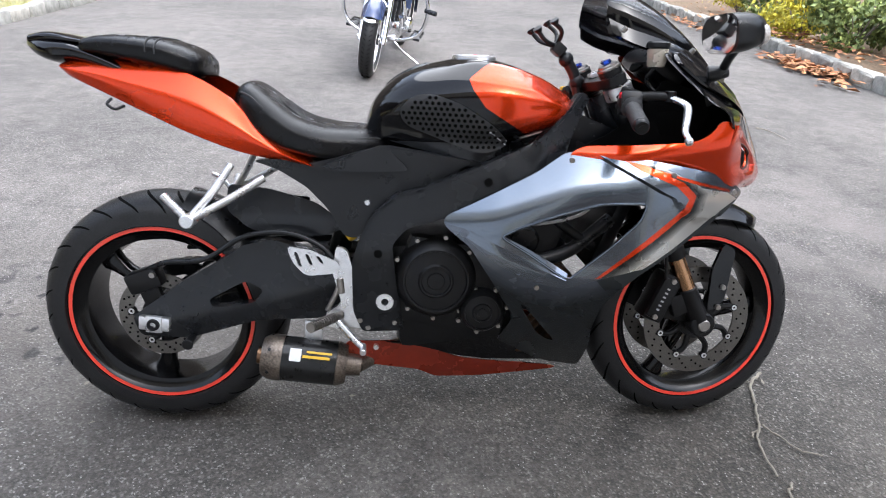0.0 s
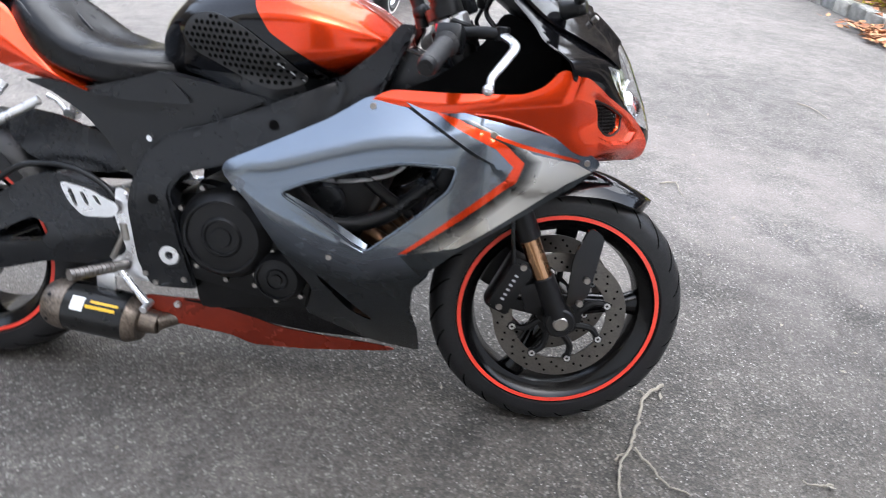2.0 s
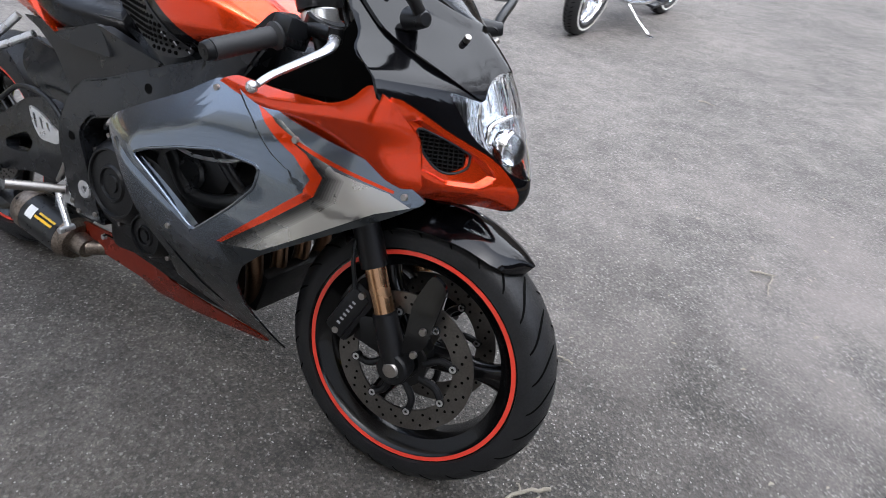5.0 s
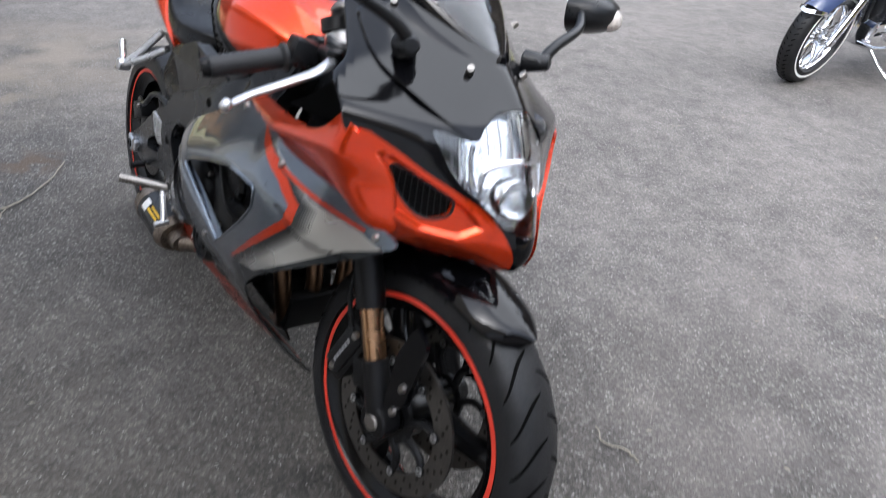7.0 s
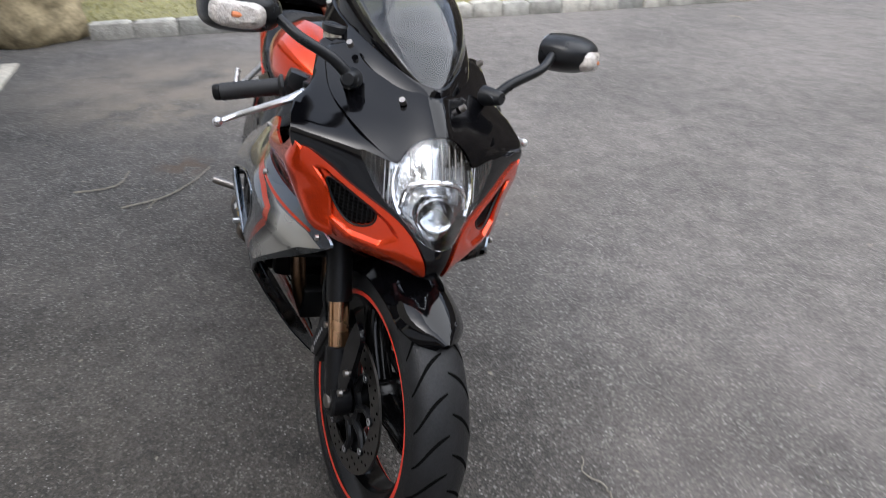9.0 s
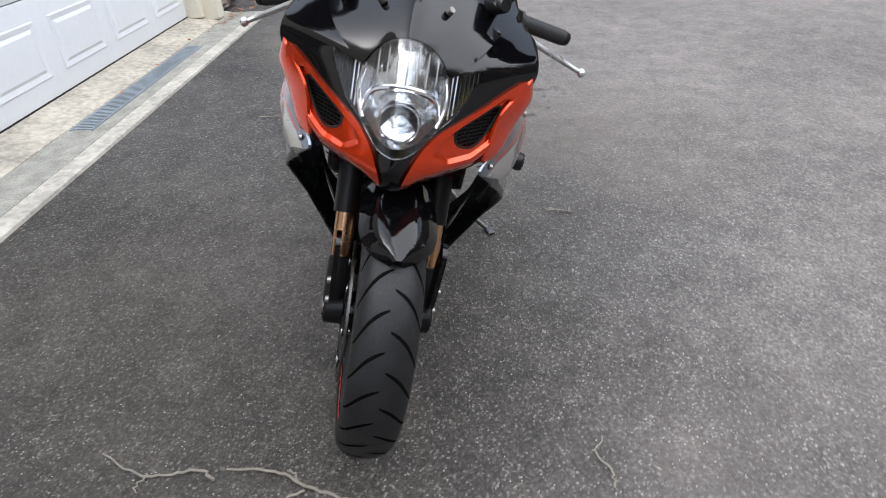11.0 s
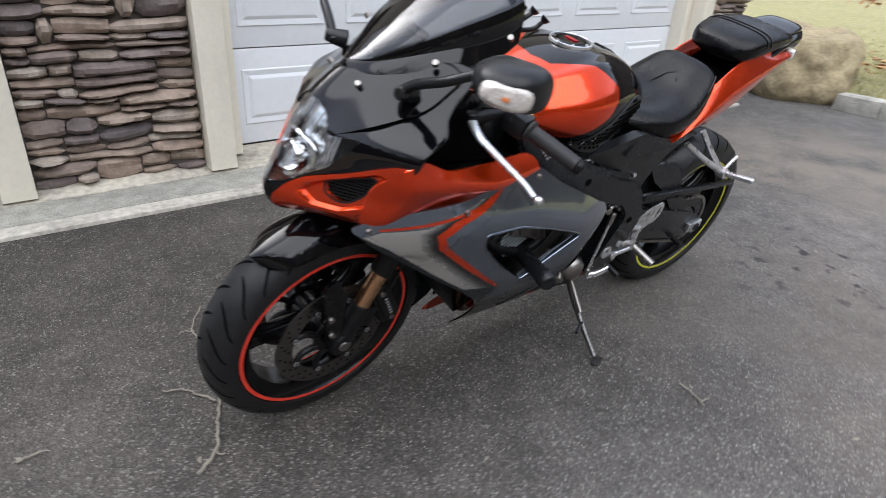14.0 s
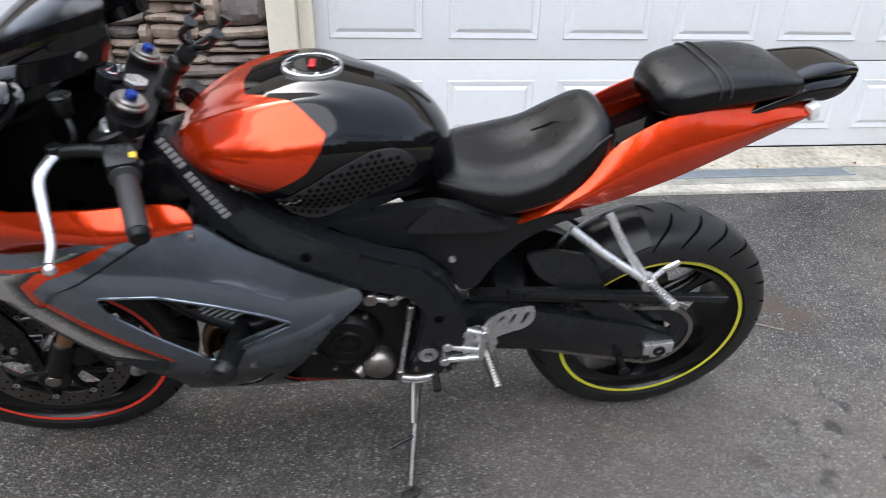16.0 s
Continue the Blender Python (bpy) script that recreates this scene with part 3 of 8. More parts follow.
def garage_door(name, x0, x1, cols):
    """A sectional door: sections with raised panels, pressed in steel."""
    d = thing(name, "white raised-panel sectional garage door, closed", "garage door")
    d["kind"] = "structure"
    w, sec = x0 - x1, 0.508
    for r in range(4):
        z = 0.072 + r * sec
        bm = bmesh.new()
        box(bm, ((x0 + x1) / 2, DOOR - 0.025, z + sec / 2), (w, 0.05, sec - 0.006), bevel=0.004)
        section = part("door_section", bm, "door_white", d)
        for c in range(cols):
            cx = x0 - w * (c + 0.5) / cols
            pw, ph = w / cols - 0.135, 0.295
            bm = bmesh.new()
            # a sunk moulding round a raised field
            zc = z + sec / 2 + 0.0
            rings = []
            for inset, y in ((0.0, 0.001), (0.006, 0.007), (0.016, 0.006), (0.034, -0.006 + 0.008), (0.052, 0.011), (0.060, 0.012)):
                a, b = pw / 2 - inset, ph / 2 - inset
                rings.append([(cx - a, DOOR + y, zc - b), (cx + a, DOOR + y, zc - b), (cx + a, DOOR + y, zc + b), (cx - a, DOOR + y, zc + b)])
            rings_to_faces(bm, rings)
            part("door_panel", bm, "door_white", section, angle=8)
    bm = bmesh.new()
    box(bm, ((x0 + x1) / 2, DOOR - 0.015, 0.066), (w, 0.03, 0.014))
    part("rubber_seal", bm, "matt_black", d)
    return d


garage_door("door_1", 0.215, -3.505, 6)
garage_door("door_2", 5.10, 1.380, 6)


def jamb(x0, x1):
    bm = bmesh.new()
    box(bm, ((x0 + x1) / 2, (WALL + DOOR) / 2 - 0.01, 1.20), (abs(x0 - x1), abs(WALL - DOOR) + 0.02, 2.34), bevel=0.004)
    structure("trim_jamb", bm, "trim", "cream painted door jamb standing on the apron")


jamb(0.287, 0.42)
jamb(1.175, 1.308)
jamb(-3.577, -3.71)


def door_stop(x0, x1):
    bm = bmesh.new()
    box(bm, ((x0 + x1) / 2, DOOR + 0.055, 1.22), (abs(x0 - x1) - 0.003, 0.13, 2.32), bevel=0.005)
    structure("trim_door_stop", bm, "trim", "cream stop moulding beside the garage door")


door_stop(0.213, 0.287)
door_stop(1.308, 1.382)
door_stop(-3.503, -3.577)
for x0, x1 in ((-4.35, 5.3),):
    bm = bmesh.new()
    box(bm, ((x0 + x1) / 2, -2.03, 2.9), (x1 - x0, 0.5, 1.06))
    structure("wall_header", bm, "siding", "beige wall above the garage doors")
for x0, x1 in ((0.42, 1.175), (-4.35, -3.71)):
    bm = bmesh.new()
    box(bm, ((x0 + x1) / 2, -2.09, 1.2), (x1 - x0 - 0.004, 0.42, 2.36))
    structure("wall_pier", bm, "mortar", "dark mortar bed behind the ledge stone")
bm = bmesh.new()
box(bm, (0.4, -4.9, 1.75), (9.3, 5.0, 3.5))
structure("wall_garage", bm, "siding", "plain garage block behind the doors")

# ---- verges on both sides of the drive ----
KERB_W, KERB_E = -4.685, 4.33
bm = bmesh.new()
bmesh.ops.create_grid(bm, x_segments=120, y_segments=130, size=1, matrix=Matrix.Translation((-14.83, 3.0, 0.10)) @ Matrix.Diagonal((10.0, 12.5, 1, 1)))
for v in bm.verts:
    v.co.z += 0.03 * noise.noise(v.co * 0.8) + 0.02 * noise.noise(v.co * 4) + 0.05 * max(0, -5.03 - v.co.x) ** 0.6
structure("ground_lawn", bm, "grass", "pale yellow winter lawn beside the drive")
bm = bmesh.new()
bmesh.ops.create_grid(bm, x_segments=60, y_segments=90, size=1, matrix=Matrix.Translation((7.96, 7.5, 0.10)) @ Matrix.Diagonal((3.5, 9.0, 1, 1)))
for v in bm.verts:
    v.co.z += 0.03 * noise.noise(v.co * 1.1) + 0.02 * noise.noise(v.co * 6)
structure("ground_bed", bm, "mulch", "brown mulch bed beside the drive")

# bare woods all round, far off
bm = bmesh.new()
rngw = random.Random(31)
ring0, ring1 = [], []
for i in range(360):
    a = 2 * math.pi * i / 360
    r = 34 + 3 * noise.noise(Vector((math.cos(a) * 3, math.sin(a) * 3, 0)))
    h = 15.5 + 4.5 * noise.noise(Vector((math.cos(a) * 4, math.sin(a) * 4, 5))) + rngw.uniform(-2.8, 2.8)
    ring0.append(bm.verts.new((r * math.cos(a), r * math.sin(a), -0.5)))
    ring1.append(bm.verts.new((r * math.cos(a), r * math.sin(a), h)))
for i in range(360):
    j = (i + 1) % 360
    bm.faces.new((ring0[i], ring0[j], ring1[j], ring1[i]))
structure("backdrop_woods", bm, "woods", "far belt of bare winter woods")

# ---- the sport motorcycle, in its own upright frame (x ahead, y to its left), leaning on its stand ----
LEAN_DEG = 12.0
bike = thing("sport_motorcycle", "orange, black and grey sport motorcycle parked on its side stand", "motorcycle", rot=(-LEAN_DEG, 0, 0))

RW, FW = Vector((-0.717, 0, 0.305)), Vector((0.698, 0, 0.295))
AX = Vector((-0.40, 0, 0.916)).normalized()
HEAD = Vector((0.435, 0, 0.80))
STEER = Matrix.Translation(HEAD) @ Matrix.Rotation(radians(6.0), 4, AX) @ Matrix.Translation(-HEAD)


def steer(bm):
    bmesh.ops.transform(bm, matrix=STEER, verts=bm.verts)
    return bm


def wheel(name, c, r, w, rim_r, rim_w, turned, tape_r, spokes, tread_step):
    fix = steer if turned else (lambda b: b)
    hw = w / 2
    # rim: barrel with two lips
    bm = bmesh.new()
    prof = [(rim_r + 0.012, rim_w), (rim_r - 0.004, rim_w), (rim_r - 0.012, rim_w - 0.012), (rim_r - 0.034, rim_w - 0.022), (rim_r - 0.040, 0.0), (rim_r - 0.034, -rim_w + 0.022),
            (rim_r - 0.012, -rim_w + 0.012), (rim_r - 0.004, -rim_w), (rim_r + 0.012, -rim_w), (rim_r + 0.004, -rim_w + 0.02), (rim_r - 0.02, 0), (rim_r + 0.004, rim_w - 0.02)]
    lathe(bm, prof, c, seg=96)
    rim = part(name, fix(bm), "rim", bike, "glossy black three-spoke alloy wheel")
    bm = bmesh.new()
    lathe(bm, [(0.012, 0.07), (0.042, 0.07), (0.048, 0.03), (0.048, -0.03), (0.042, -0.07), (0.012, -0.07)], c, seg=32)
    part("hub", fix(bm), "rim", rim)
    for i in range(3):
        bm = bmesh.new()
        a = 2 * math.pi * i / 3 + spokes
        d, t = Vector((math.cos(a), 0, math.sin(a))), Vector((-math.sin(a), 0, math.cos(a)))
        rings = []
        for k in range(7):
            u = k / 6
            rad = 0.036 + (rim_r - 0.07) * u
            half = 0.034 - 0.018 * u + 0.022 * max(0, u - 0.75) * 4
            dep = 0.030 - 0.008 * u
            rings.append([Vector(c) + d * rad + t * half * math.cos(q) * (1 if abs(math.cos(q)) < 0.8 else 0.92) + Vector((0, dep * math.sin(q), 0)) for q in [2 * math.pi * j / 12 for j in range(12)]])
        rings_to_faces(bm, rings)
        part("spoke", fix(bm), "rim", rim)
    # tyre with its rounded crown
    bm = bmesh.new()
    n = 22
    crown = []
    for i in range(n + 1):
        a = math.pi * (i / n - 0.5)
        s = hw * math.sin(a)
        crown.append((rim_r + 0.008 + (r - rim_r - 0.008) * (max(math.cos(a), 0) ** 0.62), s))
    inner = [(rim_r + 0.004, hw * 0.72), (rim_r + 0.010, 0), (rim_r + 0.004, -hw * 0.72)]
    lathe(bm, crown + inner, c, seg=160)
    tyre = part("tyre", fix(bm), "tyre", rim, "black road tyre with curved tread grooves", angle=60)
    # tread grooves: slanting dark cuts
    bm = bmesh.new()
    cnt = tread_step
    for i in range(cnt):
        for sd in (-1, 1):
            a0 = 2 * math.pi * (i + (0.5 if sd > 0 else 0)) / cnt
            pts = []
            for k in range(11):
                u = 0.03 + 0.80 * k / 10
                ang = math.pi / 2 * u
                s = sd * hw * math.sin(ang)
                rr = rim_r + 0.008 + (r - rim_r - 0.008) * (math.cos(ang) ** 0.62) + 0.0009
                a = a0 - 0.34 * u + 0.10 * u * u + 0.035 * math.sin(5 * u)
                pts.append((Vector(c) + Vector((rr * math.cos(a), s, rr * math.sin(a))), a, 0.0018 + 0.0030 * math.sin(math.pi * k / 10) ** 0.8))
            vs = []
            for p, a, half in pts:
                t = Vector((-math.sin(a), 0, math.cos(a)))
                vs.append((bm.verts.new(p + t * half), bm.verts.new(p - t * half)))
            for p, q in zip(vs, vs[1:]):
                bm.faces.new((p[0], p[1], q[1], q[0]))
    tagged(part("tread_groove", fix(bm), "void", tyre), kind="stuff")
    for sd in (-1, 1):
        bm = bmesh.new()
        y = sd * (rim_w + 0.0015)
        lathe(bm, [(tape_r - 0.0045, y), (tape_r + 0.0045, y), (tape_r + 0.0045, y - sd * 0.001), (tape_r - 0.0045, y - sd * 0.001)], c, seg=128)
        yel = name == "rear_wheel" and sd > 0
        part("rim_tape", fix(bm), "tape_y" if yel else "tape", rim, "yellow rim tape" if yel else "red rim tape")
    return rim


rear = wheel("rear_wheel", RW, 0.311, 0.178, 0.230, 0.080, False, 0.2285, 0.35, 26)
front = wheel("front_wheel", FW, 0.298, 0.120, 0.230, 0.054, True, 0.2285, 0.1, 26)


def disc(name, parent, c, y, r0, r1, turned, mat_name="disc_steel"):
    fix = steer if turned else (lambda b: b)
    bm = bmesh.new()
    lathe(bm, [(r1, y + 0.0025), (r0, y + 0.0025), (r0, y - 0.0025), (r1, y - 0.0025)], c, seg=72)
    d = part(name, fix(bm), mat_name, parent, "drilled steel brake disc")
    bm = bmesh.new()
    for i in range(60):
        a = 2 * math.pi * i / 60
        rr = r0 + (r1 - r0) * (0.25 + 0.5 * ((i % 3) / 2))
        p = Vector(c) + Vector((rr * math.cos(a), 0, rr * math.sin(a)))
        cyl(bm, p + Vector((0, y - 0.0032, 0)), p + Vector((0, y + 0.0032, 0)), 0.0032, seg=8)
    tagged(part("drill_hole", fix(bm), "void", d), kind="stuff")
    bm = bmesh.new()
    for i in range(8 if r1 > 0.12 else 5):
        a = 2 * math.pi * (i + 0.4) / (8 if r1 > 0.12 else 5)
        d0 = Vector((math.cos(a), 0, math.sin(a)))
        t0 = Vector((-math.sin(a), 0, math.cos(a)))
        tube(bm, [Vector(c) + d0 * 0.045 + Vector((0, y, 0)), Vector(c) + d0 * (r0 * 0.75) + t0 * 0.012 + Vector((0, y, 0)), Vector(c) + d0 * (r0 + 0.004) + Vector((0, y, 0))], 0.0085, seg=8, n=4, taper=0.0075)
        cyl(bm, Vector(c) + d0 * (r0 + 0.002) + Vector((0, y - 0.006, 0)), Vector(c) + d0 * (r0 + 0.002) + Vector((0, y + 0.006, 0)), 0.010, seg=12)
    lathe(bm, [(0.035, y + 0.004), (0.052, y + 0.004), (0.052, y - 0.004), (0.035, y - 0.004)], c, seg=32)
    part("disc_carrier", fix(bm), "engine_black", d, "black disc carrier with buttons")
    for i in range(8 if r1 > 0.12 else 5):
        bm = bmesh.new()
        a = 2 * math.pi * (i + 0.4) / (8 if r1 > 0.12 else 5)
        q = Vector(c) + Vector((math.cos(a), 0, math.sin(a))) * (r0 + 0.002)
        for sd in (-1, 1):
            lathe(bm, [(0.0035, y + sd * 0.0075), (0.0075, y + sd * 0.0075), (0.0075, y + sd * 0.006), (0.0035, y + sd * 0.006)], q, seg=12)
        part("disc_button", fix(bm), "alu", d)


disc("brake_disc", front, FW, -0.068, 0.108, 0.152, True)
disc("brake_disc", front, FW, 0.068, 0.108, 0.152, True)
disc("rear_brake_disc", rear, RW, -0.078, 0.075, 0.110, False)


def bolt(p, d, r=0.006, l=0.004, parent=None, material="steel", name="bolt"):
    """A round-headed bolt with a sunk socket."""
    bm = bmesh.new()
    p, d = Vector(p), Vector(d).normalized()
    cyl(bm, p - d * 0.002, p + d * l, r, r * 0.86, seg=14)
    cyl(bm, p + d * (l * 0.6), p + d * (l + 0.0004), r * 0.45, seg=6)
    return part(name, bm, material, parent or bike)


# -- front end: fork, calipers, mudguard
for sd in (-1, 1):
    y = 0.094 * sd
    top = HEAD + AX * 0.155 + Vector((-0.002, y, 0))
    foot = FW + Vector((-0.006, y, 0.0))
    d = (top - foot).normalized()
    bm = bmesh.new()
    cyl(bm, foot - d * 0.02, foot + d * 0.115, 0.027, 0.025, seg=24, bevel=0.004)
    cyl(bm, foot + Vector((0, 0.022, 0)), foot - Vector((0, 0.022, 0)), 0.034, seg=24, bevel=0.004)
    box(bm, foot + Vector((-0.055, 0, 0.06)), (0.075, 0.02, 0.06), (0, -20, 0), 0.006)
    leg = part("fork_leg", steer(bm), "engine_black", bike, "black lower fork leg")
    bm = bmesh.new()
    cyl(bm, foot + d * 0.11, foot + d * 0.212, 0.0215, seg=28)
    part("fork_tube", steer(bm), "bronze", leg, "gold coated fork tube")
    bm = bmesh.new()
    cyl(bm, foot + d * 0.208, top, 0.0275, seg=24)
    part("fork_upper", steer(bm), "engine_black", leg)
    bm = bmesh.new()
    for k, rr in ((0.0, 0.029), (0.006, 0.024)):
        cyl(bm, top + d * k, top + d * (k + 0.008), rr, seg=28, bevel=0.002)
    part("fork_cap", steer(bm), "steel", leg, "bare aluminium fork cap")
    bm = bmesh.new()
    cyl(bm, top + d * 0.014, top + d * 0.024, 0.011, seg=6, bevel=0.002)
    part("adjuster", steer(bm), "blue_anod", leg, "blue anodised preload adjuster")
    bm = bmesh.new()
    cyl(bm, foot + Vector((0, sd * 0.018, 0)), foot + Vector((0, sd * 0.027, 0)), 0.017, seg=24, bevel=0.003)
    part("axle_nut", steer(bm), "steel", leg, "bright axle end")
    # radial caliper behind the leg
    bm = bmesh.new()
    cc = FW + Vector((-0.125, sd * 0.074, 0.075))
    box(bm, cc, (0.060, 0.062, 0.135), (0, 24, 0), 0.012)
    box(bm, cc + Vector((-0.004, sd * 0.026, 0.0)), (0.046, 0.022, 0.115), (0, 24, 0), 0.009)
    box(bm, cc + Vector((0.05, 0, -0.055)), (0.08, 0.022, 0.028), (0, 10, 0), 0.005)
    cal = part("brake_caliper", steer(bm), "engine_black", bike, "black radial brake caliper")
    bm = bmesh.new()
    for k in range(6):
        q = cc + Vector((-0.004 + 0.0 * k, sd * 0.0378, 0)) + Vector((math.sin(radians(24)), 0, math.cos(radians(24)))) * (-0.03 + 0.012 * k)
        box(bm, q, (0.008, 0.0012, 0.0045), (0, 24, 0))
    part("maker_mark", steer(bm), "grey_decal", cal, "row of pale bars")
    for k in (-1, 1):
        q = cc + Vector((math.sin(radians(24)), 0, math.cos(radians(24)))) * 0.052 * k + Vector((0, sd * 0.034, 0))
        b = bolt(q, (0, sd, 0), 0.008, 0.005, cal)
        b.data.transform(STEER)
    # black carrier plate in front of the leg
    bm = bmesh.new()
    sheet(bm, rounded([(0.700, 0.33), (0.745, 0.36), (0.760, 0.50), (0.725, 0.52), (0.700, 0.45)], 3), lambda x, h: sd * 0.108, thick=0.010 * sd)
    guard = part("mudguard_bracket", steer(bm), "gloss_black", bike, "gloss black mudguard arm")
    for q in ((0.735, 0.40), (0.728, 0.345)):
        b = bolt((q[0], sd * 0.110, q[1]), (0, sd, 0), 0.008, 0.005, guard)
        b.data.transform(STEER)

# mudguard: a narrow shell over the wheel, longer behind
bm = bmesh.new()
rings = []
for i in range(29):
    u = i / 28
    a = radians(56 + 78 * u)
    hw = 0.072 * math.sqrt(max(0.03, 1 - (max(0, 0.20 - u) / 0.20) ** 2)) - 0.012 * max(0, (u - 0.8) / 0.2)
    r0 = 0.322 + 0.012 * math.sin(math.pi * u)
    ring = []
    for j in range(15):
        q = -1 + 2 * j / 14
        rr = r0 + 0.006 * max(0, 0.15 - u) / 0.15 - 0.052 * abs(q) ** 2.6 * (0.55 + 0.45 * min(1, u * 2.5))
        ring.append(FW + Vector((rr * math.cos(a), hw * q, rr * math.sin(a))))
    inner = [FW + (p - FW) * 0.985 for p in reversed(ring)]
    rings.append(ring + inner)
rings_to_faces(bm, rings)
part("front_mudguard", steer(bm), "gloss_black", bike, "gloss black front mudguard")

# -- frame: spars, swingarm pivot plates, subframe covers
def spar_depth(sd):
    def f(x, h):
        return sd * (0.208 - 0.10 * max(0, (x - 0.12) / 0.26) ** 1.4 - 0.035 * max(0, (0.52 - h) / 0.22) - 0.05 * max(0, (h - 0.70) / 0.16) * (1 if x < 0.2 else 0.3))
    return f


SPAR = [(0.335, 0.885), (0.272, 0.742), (0.205, 0.705), (0.135, 0.672), (0.005, 0.605), (-0.095, 0.575), (-0.128, 0.535), (-0.115, 0.42), (-0.095, 0.305), (-0.20, 0.30), (-0.222, 0.36), (-0.222, 0.49), (-0.205, 0.545),
        (-0.175, 0.605), (-0.122, 0.652), (-0.045, 0.675), (0.07, 0.722), (0.20, 0.778), (0.275, 0.845), (0.31, 0.895)]
for sd in (-1, 1):
    bm = bmesh.new()
    sheet(bm, rounded(SPAR, 3), spar_depth(sd), thick=0.055 * sd)
    bmesh.ops.bevel(bm, geom=[e for e in bm.edges if e.is_manifold and e.calc_face_angle(0) > 1.2], offset=0.006, segments=2, affect="EDGES")
    fr = part("frame_spar", bm, "satin_black", bike, "satin black cast frame spar", angle=50)
    f = spar_depth(sd)
    for x, h, r in ((-0.144, 0.388, 0.021),):
        bm = bmesh.new()
        y = f(x, h)
        lathe(bm, [(0.009, y + sd * 0.004), (0.021, y + sd * 0.004), (0.023, y - sd * 0.004), (0.009, y - sd * 0.006)], (x, 0, h), seg=28)
        part("pivot_nut", bm, "alu", fr, "bright swingarm pivot nut")
    for x, h in ((0.091, 0.690), (-0.160, 0.515)):
        bm = bmesh.new()
        y = f(x, h)
        lathe(bm, [(0.001, y + sd * 0.0012), (0.010, y + sd * 0.0012), (0.010, y - sd * 0.004), (0.001, y - sd * 0.004)], (x, 0, h), seg=18)
        part("frame_plug", bm, "void", fr)
    for x, h in ((-0.205, 0.335), (-0.185, 0.315), (-0.12, 0.33)):
        bolt((x, f(x, h), h), (0, sd, 0), 0.007, 0.004, fr)
bm = bmesh.new()
cyl(bm, HEAD - AX * 0.10, HEAD + AX * 0.10, 0.045, seg=24)
box(bm, HEAD + Vector((-0.09, 0, -0.02)), (0.16, 0.17, 0.10), (0, 20, 0), 0.01)
part("steering_head", bm, "satin_black", bike)

SUBCOVER = [(-0.325, 0.712), (-0.145, 0.760), (0.065, 0.730), (-0.045, 0.672), (-0.122, 0.652), (-0.178, 0.600), (-0.208, 0.535), (-0.243, 0.538), (-0.282, 0.605), (-0.330, 0.655), (-0.40, 0.698), (-0.455, 0.716), (-0.40, 0.722)]
for sd in (-1, 1):
    bm = bmesh.new()
    sheet(bm, rounded(SUBCOVER, 3), lambda x, h: sd * (0.135 + 0.02 * max(0, min(1, (x + 0.35) / 0.3)) + 0.02 * max(0, (h - 0.68) / 0.08) * 0.3), thick=0.03 * sd)
    sc = part("side_cover", bm, "matt_black", bike, "matt black subframe cover")
    bm = bmesh.new()
    sheet(bm, rounded([(-0.300, 0.708), (-0.150, 0.764), (-0.088, 0.704), (-0.175, 0.701), (-0.235, 0.700)], 2), lambda x, h: sd * (0.164 - 0.20 * max(0, h - 0.702)), thick=0.012 * sd)
    part("cover_facet", bm, "matt_black", sc, angle=25)
    bolt((-0.188, sd * 0.149, 0.625), (0, sd, 0), 0.007, 0.005, sc, "alu")
    bolt((-0.238, sd * 0.145, 0.722), (0, sd, 0), 0.010, 0.003, sc, "void")

# -- swingarm and rear end
SWING = [(-0.775, 0.315), (-0.65, 0.405), (-0.49, 0.505), (-0.425, 0.520), (-0.30, 0.485), (-0.22, 0.43), (-0.20, 0.36), (-0.31, 0.315), (-0.47, 0.310), (-0.64, 0.258), (-0.76, 0.262)]
SWING_LEFT = [(-0.775, 0.315), (-0.66, 0.365), (-0.50, 0.412), (-0.30, 0.462), (-0.22, 0.462), (-0.195, 0.36), (-0.31, 0.318), (-0.47, 0.304), (-0.64, 0.258), (-0.76, 0.262)]
for sd in (-1, 1):
    bm = bmesh.new()
    hole = rounded([(-0.585, 0.365), (-0.49, 0.415), (-0.445, 0.395), (-0.47, 0.360), (-0.57, 0.345)], 3)
    sheet(bm, rounded(SWING if sd < 0 else SWING_LEFT, 3), lambda x, h: sd * (0.116 + 0.018 * math.exp(-((h - 0.302 - 0.26 * max(0.0, x + 0.70)) / 0.060) ** 2) - 0.012 * max(0, (-0.55 - x) / 0.2)), holes=[hole] if sd < 0 else [], thick=0.034 * sd)
    sw = part("swingarm", bm, "satin_black", bike, "satin black braced swingarm")
    bm = bmesh.new()
    box(bm, (-0.718, sd * 0.130, 0.302), (0.075, 0.016, 0.036), (0, 6, 0), 0.004)
    box(bm, (-0.718, sd * 0.136, 0.302), (0.040, 0.012, 0.044), (0, 6, 0), 0.004)
    ad = part("chain_adjuster", bm, "alu", sw, "cast alloy chain adjuster")
    bm = bmesh.new()
    lathe(bm, [(0.007, sd * 0.146), (0.015, sd * 0.146), (0.017, sd * 0.136), (0.007, sd * 0.134)], (-0.718, 0, 0.302), seg=20)
    part("axle_nut", bm, "engine_black", ad)
    bm = bmesh.new()
    cyl(bm, (-0.632, sd * 0.12, 0.262), (-0.632, sd * 0.158, 0.258), 0.010, seg=16, bevel=0.002)
    cyl(bm, (-0.632, sd * 0.158, 0.258), (-0.632, sd * 0.164, 0.258), 0.014, seg=16, bevel=0.002)
    part("stand_spool", bm, "engine_black", sw, "black paddock stand spool")
bm = bmesh.new()
